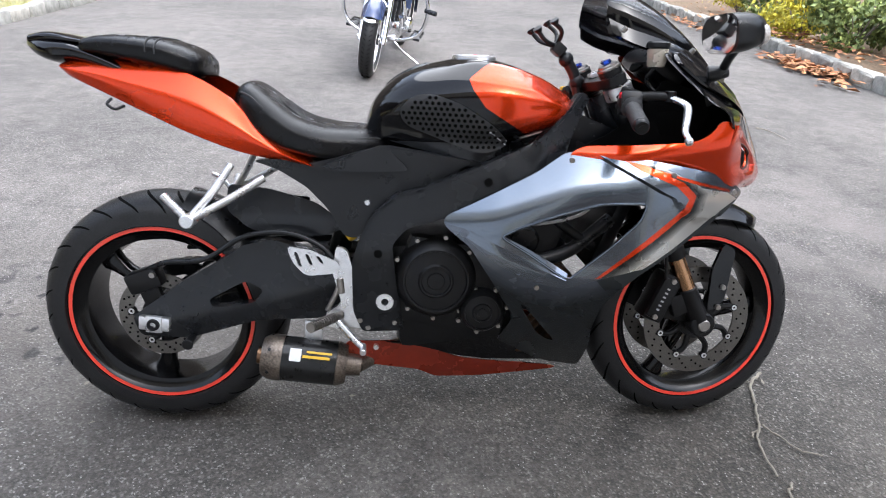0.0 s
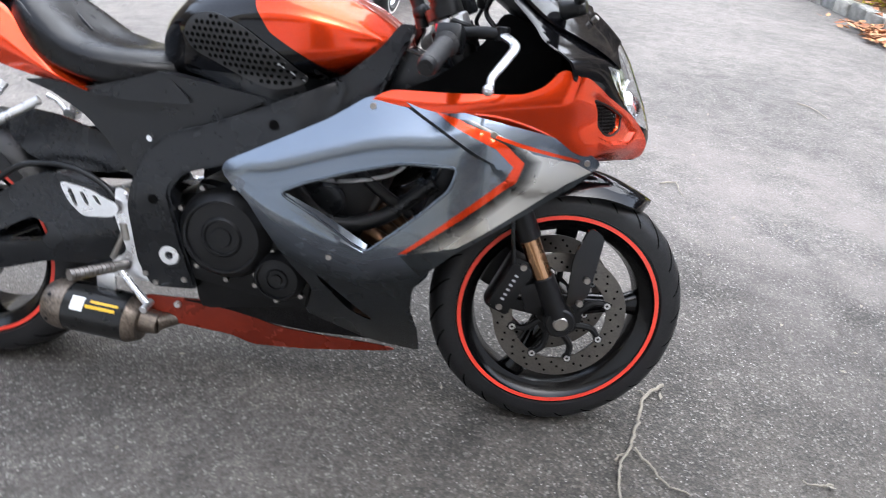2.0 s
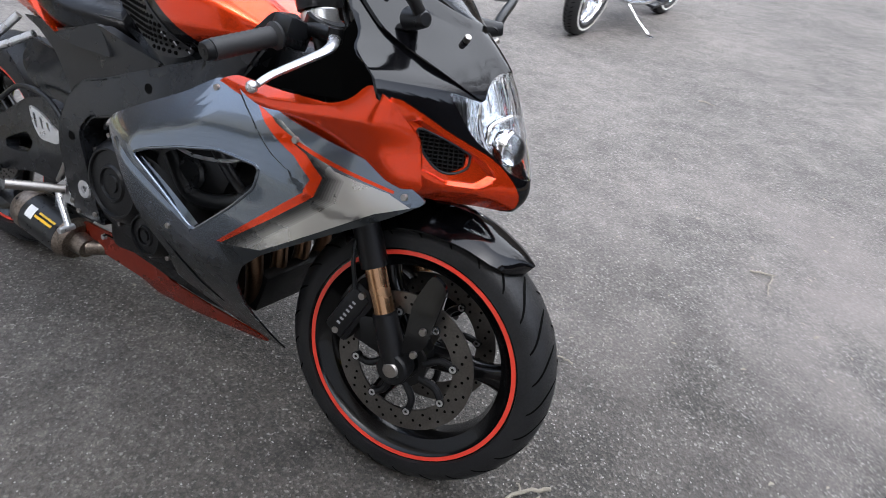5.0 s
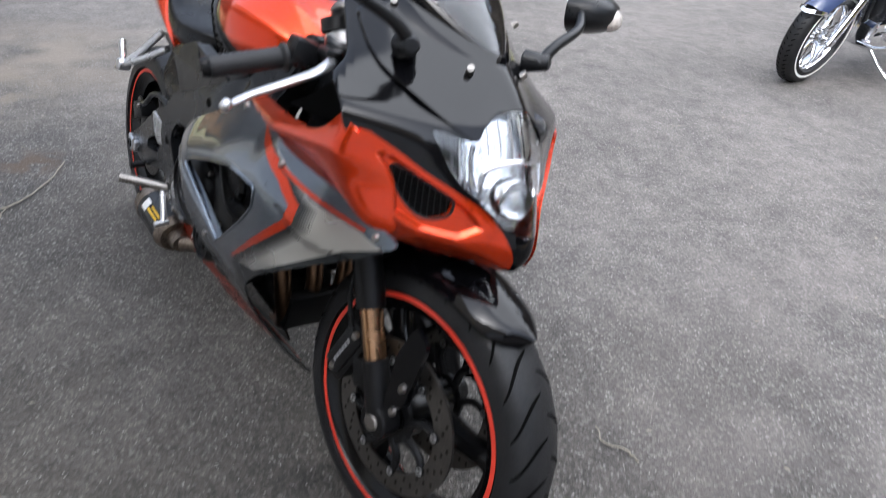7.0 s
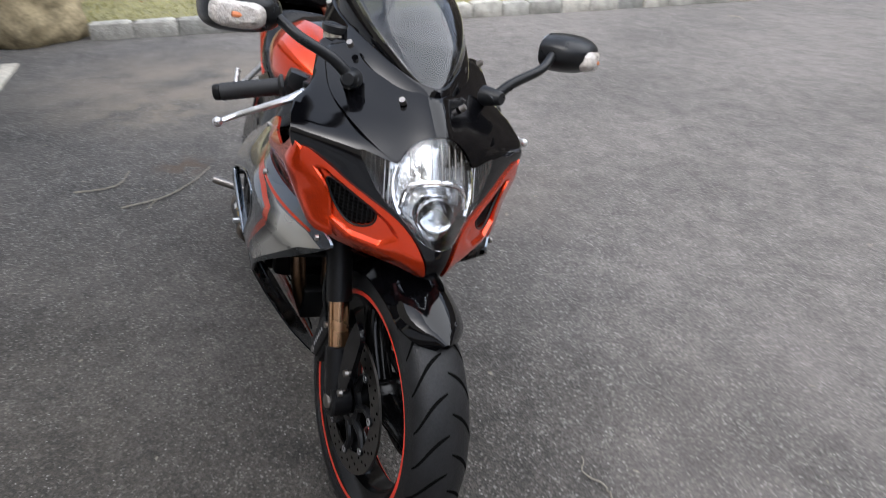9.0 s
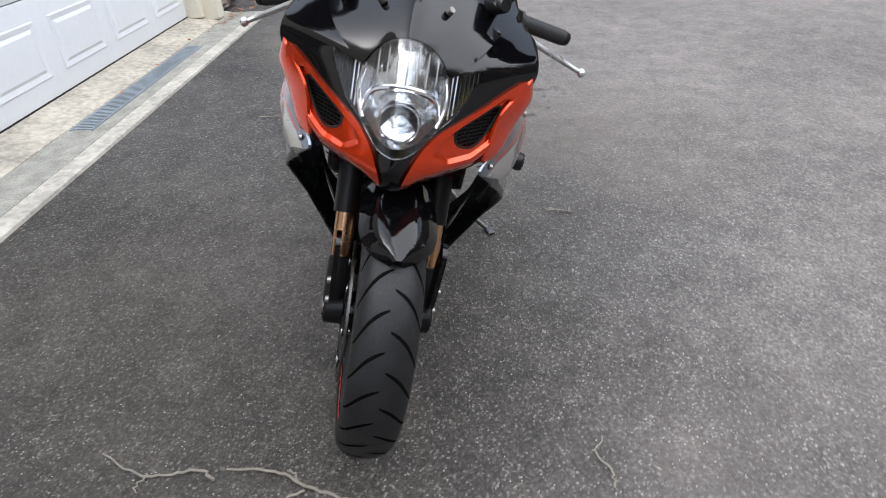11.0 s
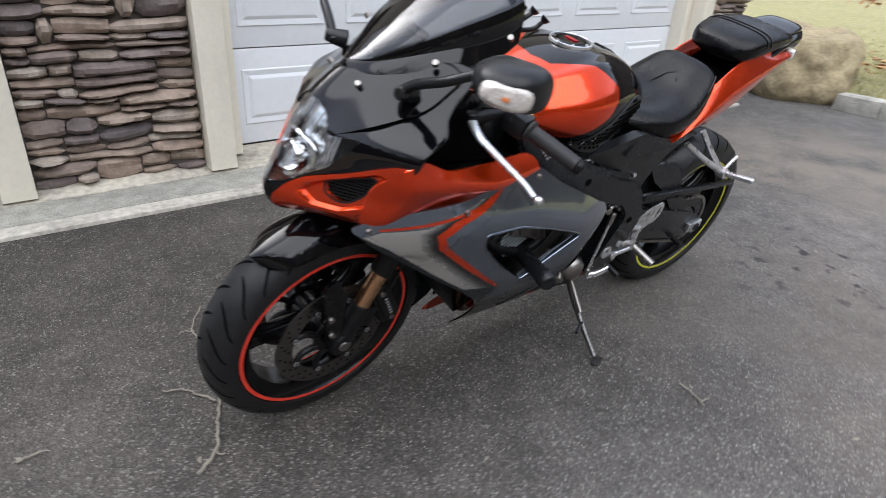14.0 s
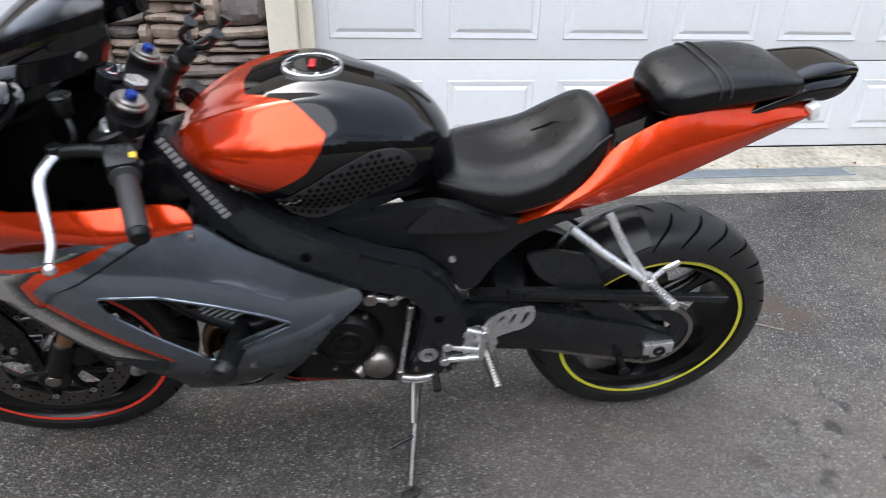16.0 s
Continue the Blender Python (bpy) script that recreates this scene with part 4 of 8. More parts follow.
box(bm, (-0.34, 0, 0.40), (0.10, 0.22, 0.12), (0, -15, 0), 0.02)
part("swingarm_bridge", bm, "satin_black", bike)
# hugger over the rear tyre
bm = bmesh.new()
rings = []
for i in range(21):
    u = i / 20
    a = radians(24 + 52 * u)
    hw = 0.098 - 0.016 * u
    ring = []
    for j in range(13):
        q = -1 + 2 * j / 12
        rr = 0.328 - 0.075 * abs(q) ** 2.2 * (1 - 0.5 * u)
        ring.append(RW + Vector((rr * math.cos(a), hw * q, rr * math.sin(a))))
    rings.append(ring + [RW + (p - RW) * 0.985 for p in reversed(ring)])
rings_to_faces(bm, rings)
part("rear_hugger", bm, "matt_black", bike, "matt black rear hugger")

# -- engine
bm = bmesh.new()
box(bm, (0.02, 0, 0.40), (0.30, 0.30, 0.28), (0, -8, 0), 0.03)
part("engine_block", bm, "engine_black", bike, "black four-cylinder engine block")
bm = bmesh.new()
box(bm, (0.17, 0, 0.53), (0.20, 0.34, 0.24), (0, 22, 0), 0.025)
part("cylinder_head", bm, "engine_black", bike)
bm = bmesh.new()
box(bm, (0.10, 0, 0.275), (0.26, 0.16, 0.09), (0, 0, 0), 0.02)
part("oil_sump", bm, "engine_black", bike)


def engine_cover(c, r, sd, label=""):
    bm = bmesh.new()
    y = c[1]
    lathe(bm, [(0.001, y + sd * 0.030), (r * 0.20, y + sd * 0.030), (r * 0.22, y + sd * 0.026), (r * 0.34, y + sd * 0.026), (r * 0.36, y + sd * 0.031), (r * 0.40, y + sd * 0.031), (r * 0.44, y + sd * 0.026), (r * 0.74, y + sd * 0.024), (r * 0.76, y + sd * 0.030),
               (r * 0.80, y + sd * 0.030), (r * 0.92, y + sd * 0.018), (r, y + sd * 0.004), (r, y - sd * 0.05), (0.001, y - sd * 0.05)], (c[0], 0, c[2]), seg=56)
    e = part("engine_cover", bm, "engine_black", bike, label or "round black engine cover")
    return e


clutch = engine_cover((-0.022, -0.178, 0.448), 0.098, -1)
small = engine_cover((0.093, -0.178, 0.368), 0.056, -1)
altern = engine_cover((0.03, 0.150, 0.425), 0.078, 1)
for i in range(9):
    a = radians(40 + 38 * i)
    bolt((-0.022 + 0.104 * math.cos(a), -0.176, 0.448 + 0.104 * math.sin(a)), (0, -1, 0), 0.006, 0.008, clutch)
for i in range(5):
    a = radians(-150 + 52 * i)
    bolt((0.093 + 0.064 * math.cos(a), -0.176, 0.368 + 0.060 * math.sin(a)), (0, -1, 0), 0.006, 0.008, small)
bm = bmesh.new()
box(bm, (0.03, -0.150, 0.42), (0.28, 0.05, 0.23), (0, 10, 0), 0.025)
part("crankcase", bm, "engine_black", bike)

# -- fairing sides
RIDGE_X, RIDGE_H = [-0.02, 0.10, 0.20, 0.30, 0.42, 0.52, 0.72], [0.590, 0.602, 0.636, 0.668, 0.682, 0.684, 0.660]


def soft(v, w=0.006):
    """A rounded max(0, v)."""
    return w * math.log1p(math.exp(min(v / w, 60.0)))


def fair_depth(sd):
    def f(x, h):
        ridge = _cr(RIDGE_X, RIDGE_H, x)
        d = 0.268
        d -= 0.092 * soft((x - 0.45) / 0.24, 0.05) ** 1.7
        d -= 0.155 * soft((0.55 - h) / 0.34, 0.04) ** 1.8
        d -= 0.040 * soft((0.12 - x) / 0.14, 0.05) ** 1.5
        d -= (0.70 - 0.36 * max(0, min(1, (x - 0.40) / 0.2))) * soft(h - ridge, 0.020) - 0.006 * (1 if h > float(np.interp(x, [0.33, 0.372, 0.425, 0.506, 0.56], [0.762, 0.739, 0.713, 0.672, 0.62])) - 0.002 and x > 0.33 else 0)
        d -= 0.16 * soft(min(ridge, 0.72) - h, 0.012) * (1 - 0.8 * min(1, soft((0.60 - h) / 0.15, 0.1)))
        return sd * d
    return f


FAIR = [(0.268, 0.762), (0.335, 0.766), (0.42, 0.758), (0.52, 0.742), (0.60, 0.727), (0.67, 0.707), (0.722, 0.672), (0.672, 0.632), (0.55, 0.552), (0.46, 0.490), (0.408, 0.440), (0.378, 0.388), (0.374, 0.318), (0.388, 0.25), (0.390, 0.150), (0.300, 0.172), (0.255, 0.192), (0.195, 0.238), (0.140, 0.275),
        (0.170, 0.36), (0.112, 0.455), (0.050, 0.548), (-0.010, 0.592), (-0.005, 0.612), (0.09, 0.660), (0.20, 0.716)]
FAIR_LEFT = [(0.385, 0.270) if q == (0.388, 0.25) else (0.350, 0.240) if q == (0.390, 0.150) else (0.30, 0.212) if q == (0.300, 0.172) else (0.255, 0.222) if q == (0.255, 0.192) else (0.195, 0.252) if q == (0.195, 0.238) else q for q in FAIR]
HOLE = [(0.118, 0.575), (0.165, 0.598), (0.25, 0.628), (0.345, 0.655), (0.448, 0.658), (0.437, 0.615), (0.38, 0.555), (0.285, 0.470), (0.262, 0.482), (0.185, 0.535)]
VENT = [(0.178, 0.402), (0.190, 0.397), (0.268, 0.300), (0.292, 0.270), (0.272, 0.276), (0.240, 0.300)]
LOW_EDGE = [(-0.05, 0.575), (0.04, 0.560), (0.10, 0.510), (0.18, 0.462), (0.27, 0.438), (0.34, 0.458), (0.46, 0.500), (0.70, 0.640)]
Z_ORANGE = [(0.395, 0.750), (0.44, 0.742), (0.530, 0.706), (0.566, 0.676), (0.556, 0.640), (0.475, 0.568), (0.362, 0.476), (0.348, 0.473), (0.412, 0.530), (0.534, 0.640), (0.547, 0.668), (0.512, 0.698), (0.43, 0.730)]
SH_A = [(0.440, 0.742), (0.530, 0.706), (0.566, 0.676), (0.556, 0.640), (0.475, 0.568), (0.362, 0.476)]
SH_B = [(0.470, 0.742), (0.566, 0.706), (0.606, 0.680), (0.598, 0.638), (0.510, 0.556), (0.420, 0.474)]


def between(a, b, k):
    return [(p[0] + (q[0] - p[0]) * k, p[1] + (q[1] - p[1]) * k) for p, q in zip(a, b)]


Z_SILVER = [(0.535, 0.697), (0.566, 0.676), (0.556, 0.640), (0.475, 0.568), (0.362, 0.476), (0.46, 0.500), (0.55, 0.563), (0.65, 0.635), (0.700, 0.658), (0.665, 0.676), (0.56, 0.696)]
Z_LINE = [(0.43, 0.742), (0.56, 0.709), (0.672, 0.682), (0.672, 0.677), (0.56, 0.702), (0.45, 0.733)]
Z_RIM = [(0.352, 0.470), (0.46, 0.500), (0.55, 0.563), (0.65, 0.635), (0.712, 0.664), (0.74, 0.655), (0.55, 0.53), (0.40, 0.42)]
# thin shadow along the blade's crease, painted on as a charcoal line
Z_CREASE_SHADE = [(0.333, 0.763), (0.372, 0.742), (0.425, 0.715), (0.478, 0.687), (0.506, 0.674), (0.503, 0.670), (0.470, 0.684), (0.418, 0.712), (0.366, 0.738), (0.328, 0.758)]
for sd in (-1, 1):
    bm = bmesh.new()
    zones = []
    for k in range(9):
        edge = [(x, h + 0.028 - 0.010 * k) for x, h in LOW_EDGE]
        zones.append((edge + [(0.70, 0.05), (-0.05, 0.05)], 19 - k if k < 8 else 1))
    zones.append((Z_SILVER, 3))
    for k in range(8):
        zones.append((SH_A + between(SH_A, SH_B, 0.84 - 0.10 * k)[::-1], 11 - k))
    zones += [(Z_ORANGE, 2), (Z_LINE, 2), (Z_RIM, 1), (Z_CREASE_SHADE, 1)]
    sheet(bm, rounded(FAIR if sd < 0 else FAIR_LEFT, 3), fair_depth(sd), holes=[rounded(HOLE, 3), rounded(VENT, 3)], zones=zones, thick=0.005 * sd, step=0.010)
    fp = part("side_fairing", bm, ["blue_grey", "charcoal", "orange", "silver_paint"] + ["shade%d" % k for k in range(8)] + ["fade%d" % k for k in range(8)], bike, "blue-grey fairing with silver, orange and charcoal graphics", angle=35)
    f = fair_depth(sd)
    for x, h in ((0.279, 0.745), (0.505, 0.722), (0.688, 0.675), (0.212, 0.450)):
        bolt((x, f(x, h), h), (0, sd, 0), 0.0065, 0.004, fp)
    bm = bmesh.new()
    rim = [(x, f(x, h) - sd * 0.0005, h) for x, h in rounded(HOLE, 4)]
    tube(bm, rim + rim[:1], 0.0032, seg=8, n=1)
    part("opening_edge", bm, "blue_grey", fp, "rolled edge of the opening")
    # pale inner slat that crosses the opening
    bm = bmesh.new()
    rings = []
    for k in range(13):
        u = k / 12
        x = 0.050 + 0.230 * u
        h = 0.583 - 0.112 * u
        y = f(x, h)
        w = 0.009 + 0.014 * math.sin(math.pi * (0.20 + 0.75 * u))
        rings.append([(x + w * 0.5, y - sd * 0.010, h + w), (x - w * 0.1, y + sd * 0.0035, h - w * 0.15), (x - w * 0.45, y + sd * 0.001, h - w * 0.8), (x, y - sd * 0.012, h - w * 0.6)])
    rings_to_faces(bm, rings)
    part("fairing_slat", bm, "blue_grey", fp, "pale blue-grey slat beside the opening")

# belly pan
BELLY = [(-0.245, 0.256), (-0.118, 0.251), (-0.050, 0.235), (0.054, 0.192), (0.128, 0.178), (0.290, 0.154), (0.335, 0.142), (0.305, 0.135), (0.115, 0.125), (-0.010, 0.131), (-0.056, 0.160), (-0.190, 0.190), (-0.252, 0.205)]
BELLY_LEFT = [(-0.20, 0.295), (0.0, 0.275), (0.15, 0.250), (0.27, 0.262), (0.275, 0.238), (0.15, 0.224), (0.0, 0.246), (-0.16, 0.272)]
BELLY_Y = ([-0.3, -0.2, 0.0, 0.3, 0.4], [0.130, 0.124, 0.096, 0.058, 0.050])
for sd in (-1, 1):
    bm = bmesh.new()
    sheet(bm, rounded(BELLY if sd < 0 else BELLY_LEFT, 3), lambda x, h: sd * (float(np.interp(x, *BELLY_Y)) - 0.35 * soft(0.185 - h, 0.012) + (0.03 if sd > 0 else 0.0)), thick=0.005 * sd)
    part("belly_pan", bm, "red_lower", bike, "dull red belly fairing")
bm = bmesh.new()
sheet(bm, rounded([(-0.150, 0.262), (-0.018, 0.250), (0.107, 0.290), (0.150, 0.305), (0.205, 0.258), (0.262, 0.215), (0.290, 0.172), (0.128, 0.182), (0.054, 0.196), (-0.050, 0.238)], 3), lambda x, h: -(float(np.interp(x, *BELLY_Y)) - 0.006 + 0.45 * max(0, h - 0.19)), thick=-0.005)
panel = part("lower_panel", bm, "gloss_black", bike, "gloss black panel above the belly fairing")
bolt((-0.168, -0.122, 0.238), (0, -1, 0), 0.008, 0.006, panel, "alu")

# guard that sweeps down beside the rear tyre, and the strip over the chain
bm = bmesh.new()
sheet(bm, rounded([(-0.355, 0.585), (-0.42, 0.592), (-0.495, 0.578), (-0.575, 0.455), (-0.765, 0.312), (-0.705, 0.292), (-0.55, 0.395), (-0.455, 0.490), (-0.385, 0.535)], 4), lambda x, h: 0.112 - 0.25 * max(0, h - 0.52), thick=0.008)
part("hugger_side", bm, "satin_black", bike, "satin black guard beside the rear tyre", angle=30)
bm = bmesh.new()
sheet(bm, rounded([(-0.530, 0.650), (-0.430, 0.640), (-0.317, 0.610), (-0.235, 0.555), (-0.300, 0.530), (-0.420, 0.530), (-0.480, 0.548), (-0.530, 0.590)], 4), lambda x, h: -0.112 + 0.35 * max(0, h - 0.57), thick=-0.008)
part("hugger_side", bm, "satin_black", bike, "satin black guard over the rear tyre", angle=30)
bm = bmesh.new()
box(bm, (-0.585, 0.122, 0.477), (0.53, 0.020, 0.016), (0, -5, 0), 0.004)
part("chain_guard", bm, "satin_black", bike, "long black chain guard strip")

# -- tank
TX = [-0.200, -0.185, -0.150, -0.10, -0.02, 0.06, 0.14, 0.22, 0.285, 0.315]
TC = [(0.055, 0.745, 0.800), (0.085, 0.735, 0.850), (0.115, 0.730, 0.893), (0.142, 0.725, 0.928), (0.170, 0.722, 0.954), (0.190, 0.735, 0.966), (0.192, 0.760, 0.955), (0.165, 0.785, 0.926), (0.120, 0.810, 0.885), (0.085, 0.825, 0.855)]


TANK_TOP = [(0.190, 0.0), (0.180, 0.06), (0.105, 0.112), (0.040, 0.165), (0.030, 0.21)]
TANK_SIDE = [(0.030, 0.945), (0.040, 0.918), (0.050, 0.893), (0.078, 0.855), (0.140, 0.818), (0.215, 0.772), (0.250, 0.750)]


def tank_paint(p, n):
    xt = float(np.interp(abs(p.y), [q[1] for q in TANK_TOP], [q[0] for q in TANK_TOP]))
    xs = float(np.interp(p.z, [q[1] for q in reversed(TANK_SIDE)], [q[0] for q in reversed(TANK_SIDE)]))
    return 1 if p.x > xt and p.x > xs else 0


def cut_along(bm, line, axis):
    """Cuts clean edges into a mesh along a bent line, seen along an axis (y: from the side, z: from above, both flanks)."""
    for (a0, a1), (b0, b1) in zip(line, line[1:]):
        for sgn in ((1,) if axis == "y" else (-1, 1)):
            if axis == "y":
                p, q, up = Vector((a0, 0, a1)), Vector((b0, 0, b1)), Vector((0, 1, 0))
            else:
                p, q, up = Vector((a0, sgn * a1, 0)), Vector((b0, sgn * b1, 0)), Vector((0, 0, 1))
            mid, half = (p + q) / 2, (q - p).length / 2 + 0.012
            fs = []
            for f in bm.faces:
                c = f.calc_center_median()
                c = Vector((c.x, 0, c.z)) if axis == "y" else Vector((c.x, c.y, 0))
                if (c - mid).length < half:
                    fs.append(f)
            geom = list({v for f in fs for v in f.verts}) + list({e for f in fs for e in f.edges}) + fs
            bmesh.ops.bisect_plane(bm, geom=geom, plane_co=p, plane_no=(q - p).cross(up).normalized())


bm = bmesh.new()
rings = []
for i in range(91):
    x = TX[0] + (TX[-1] - TX[0]) * i / 90
    hw, lo, hi = (_cr(TX, [c[j] for c in TC], x) for j in range(3))
    ring = []
    for k in range(96):
        a = 2 * math.pi * k / 96
        c, s = math.cos(a), math.sin(a)
        mid = lo + (hi - lo) * 0.52
        p = 2.35 if s > 0 else 3.1
        yy = hw * math.copysign(abs(c) ** (2 / p), c)
        up = math.copysign(abs(s) ** (2 / p), s)
        zz = mid + up * ((hi - mid) if s > 0 else (mid - lo))
        if s > 0:
            yy *= 1 - 0.10 * up ** 3
        else:
            yy *= 1 - 0.10 * abs(up) ** 2
        # knee hollow low at the back, shoulder at the front
        if abs(c) > 0.3 and x < 0.06:
            yy *= 1 - 0.13 * math.exp(-((zz - 0.79) / 0.05) ** 2) * min(1, (0.06 - x) / 0.12)
        # crease between the top and the flank
        if s > 0:
            zz += 0.007 * max(0.0, 1 - abs(abs(yy) - 0.62 * hw) / 0.030) * max(0.0, min(1.0, (x + 0.02) / 0.08))
        ring.append(Vector((x, yy, zz)))
    rings.append(ring)
rings_to_faces(bm, rings)
cut_along(bm, TANK_TOP, "z")
cut_along(bm, TANK_SIDE, "y")
bm.normal_update()
for f in bm.faces:
    f.material_index = tank_paint(f.calc_center_median(), f.normal)
tank = part("fuel_tank", bm, ["gloss_black", "orange"], bike, "gloss black and orange fuel tank", angle=70)


def tank_side(x, h):
    hw, lo, hi = (_cr(TX, [c[j] for c in TC], x) for j in range(3))
    mid = lo + (hi - lo) * 0.52
    q = (h - mid) / ((hi - mid) if h > mid else (mid - lo))
    q = max(-0.98, min(0.98, q))
    up = q
    p = 2.35 if h > mid else 3.1
    s = math.copysign(abs(up) ** (p / 2), up)
    c = math.sqrt(max(0, 1 - s * s))
    y = hw * c ** (2 / p)
    y *= 1 - 0.10 * up ** 3 if h > mid else 1 - 0.10 * up ** 2
    if x < 0.06:
        y *= 1 - 0.13 * math.exp(-((h - 0.79) / 0.05) ** 2) * min(1, (0.06 - x) / 0.12)
    return y


PAD = [(-0.118, 0.838), (-0.088, 0.874), (-0.040, 0.882), (0.03, 0.858), (0.10, 0.815), (0.142, 0.775), (0.120, 0.758), (0.075, 0.748), (0.009, 0.768), (-0.10, 0.806)]
TRIM = [(-0.185, 0.815), (-0.12, 0.825), (0.0, 0.795), (0.15, 0.80), (0.19, 0.765), (0.10, 0.735), (0.055, 0.715), (-0.04, 0.745), (-0.145, 0.768)]
for sd in (-1, 1):
    bm = bmesh.new()
    sheet(bm, rounded(TRIM, 3), lambda x, h: sd * (tank_side(min(x, 0.15), max(h, 0.772)) - 0.001 - 0.10 * max(0, 0.772 - h)), thick=0.006 * sd, step=0.014)
    part("tank_side_trim", bm, "satin_black", bike, "black trim under the tank")
for sd in (-1, 1):
    bm = bmesh.new()
    sheet(bm, rounded(PAD, 4, 0.8), lambda x, h: sd * (tank_side(x, max(h, 0.778)) + 0.004), thick=0.004 * sd, step=0.010)
    pad = part("tank_grip", bm, "grip", tank, "studded black tank grip pad")
    bm = bmesh.new()
    for r in range(11):
        for c in range(20):
            x, h = -0.112 + 0.0132 * c + 0.0066 * (r % 2), 0.752 + 0.0120 * r
            if inside((x, h), [(0.01 + (a - 0.01) * 0.92, 0.815 + (b - 0.815) * 0.88) for a, b in PAD]):
                y = sd * (tank_side(x, max(h, 0.778)) + 0.004)
                cyl(bm, (x, y - sd * 0.001, h), (x, y + sd * 0.0022, h), 0.0046, 0.0036, seg=8)
    tagged(part("rubber_stud", bm, "void", pad), kind="stuff")
    # outline lettering on the pad's front corner, drawn as bars
    bm = bmesh.new()
    for k, (dx, w) in enumerate(((0.0, 0.012), (0.016, 0.011), (0.031, 0.010))):
        x, h = 0.098 + dx, 0.800 - dx * 0.80
        y = sd * (tank_side(x, max(h, 0.778)) + 0.0045)
        for q in (0.0, 0.009):
            box(bm, (x + q * 0.3, y, h + q - 0.003), (w, 0.0012, 0.0022), (0, 32, 0))
        box(bm, (x - w * 0.42, y, h + 0.002), (0.002, 0.0012, 0.010), (0, 32, 0))
    tagged(part("pad_badge", bm, "grey_decal", pad, "pale outline badge on the grip pad"), kind="stuff")

# filler cap with its bolted ring
cap_c = Vector((0.066, 0, 0.9655))
bm = bmesh.new()
lathe(bm, [(0.001, 0.004), (0.034, 0.004), (0.036, 0.0), (0.036, -0.006), (0.001, -0.006)], cap_c, axis="z", seg=40)
fc = part("filler_cap", bm, "gloss_black", tank, "black filler cap")
bm = bmesh.new()
lathe(bm, [(0.0495, -0.006), (0.0495, 0.003), (0.051, 0.0042), (0.0535, 0.003), (0.0545, -0.004)], cap_c, axis="z", seg=48)
part("cap_ring", bm, "alu", fc, "thin bright filler ring")
bm = bmesh.new()
lathe(bm, [(0.0365, -0.006), (0.0365, 0.0035), (0.038, 0.0045), (0.0395, 0.0032), (0.048, 0.0015), (0.0490, -0.004)], cap_c, axis="z", seg=48)
part("cap_flange", bm, "gloss_black", fc)
bm = bmesh.new()
box(bm, cap_c + Vector((0, 0.0, 0.0052)), (0.012, 0.036, 0.003), (0, 0, 0), 0.001)
part("key_flap", bm, "red_anod", fc)
for i in range(7):
    a = 2 * math.pi * i / 7
    bolt(cap_c + Vector((0.046 * math.cos(a), 0.046 * math.sin(a), 0.003)), (0, 0, 1), 0.0036, 0.003, fc, "alu")
# spine pad behind the cap
bm = bmesh.new()
rings = []
for k in range(9):
    u = k / 8
    x = -0.045 - 0.105 * u
    hi = _cr(TX, [c[2] for c in TC], x)
    w = 0.022 * (0.6 + 0.4 * math.cos(3.0 * u)) * (1 - 0.35 * u)
    rings.append([(x, -w, hi - 0.002), (x, -w * 0.6, hi + 0.0035), (x, w * 0.6, hi + 0.0035), (x, w, hi - 0.002)])
rings_to_faces(bm, rings)
sp = part("tank_spine_pad", bm, "carbon", tank, "carbon pattern tank pad")
bm = bmesh.new()
box(bm, (-0.052, 0, 0.9475), (0.012, 0.022, 0.002), (0, -22, 0))
part("pad_mark", bm, "red_anod", sp)

# -- rider seat
SX = [-0.515, -0.495, -0.465, -0.42, -0.36, -0.29, -0.21, -0.160, -0.138]
SC = [(0.055, 0.825, 0.850), (0.092, 0.795, 0.884), (0.115, 0.765, 0.892), (0.135, 0.735, 0.864), (0.148, 0.718, 0.822), (0.150, 0.705, 0.802), (0.125, 0.700, 0.795), (0.095, 0.712, 0.785), (0.070, 0.735, 0.768)]
bm = bmesh.new()
loft_x(bm, SX, SC, n=56, k=48, p=3.0, mid=0.45)
for v in bm.verts:
    # dished saddle: hollow in the middle, soft edges
    if v.co.z > 0.77:
        v.co.z -= 0.012 * math.exp(-(v.co.y / 0.06) ** 2) * max(0, min(1, (-0.20 - v.co.x) / 0.1)) * max(0, min(1, (v.co.x + 0.47) / 0.08))
seat = part("rider_seat", bm, "leather", bike, "black leather rider seat with stitched seam", angle=70)
for sd in (-1, 1):
    bm = bmesh.new()
    pts = []
    for k in range(15):
        u = k / 14
        x = -0.485 + 0.335 * u
        hw, lo, hi = (_cr(SX, [c[j] for c in SC], x) for j in range(3))
        pts.append((x, sd * hw * 0.93, lo + (hi - lo) * (0.80 - 0.12 * math.sin(math.pi * u))))
    tube(bm, pts, 0.0022, seg=6, n=3)
    part("seam", bm, "grip", seat)
bm = bmesh.new()
logo = [(-0.47, -0.032), (-0.395, 0.032), (-0.43, 0.034), (-0.405, -0.012), (-0.365, -0.030)]
for a, b in zip(logo, logo[1:]):
    za, zb = (_cr(SX, [c[2] for c in SC], q[0]) - 0.010 for q in (a, b))
    tube(bm, [(a[0], a[1], za + 0.001), ((a[0] + b[0]) / 2, (a[1] + b[1]) / 2, (za + zb) / 2 + 0.0005), (b[0], b[1], zb + 0.001)], 0.0022, seg=6, n=4)
part("embossed_mark", bm, "leather", seat, "embossed angular mark in the leather")

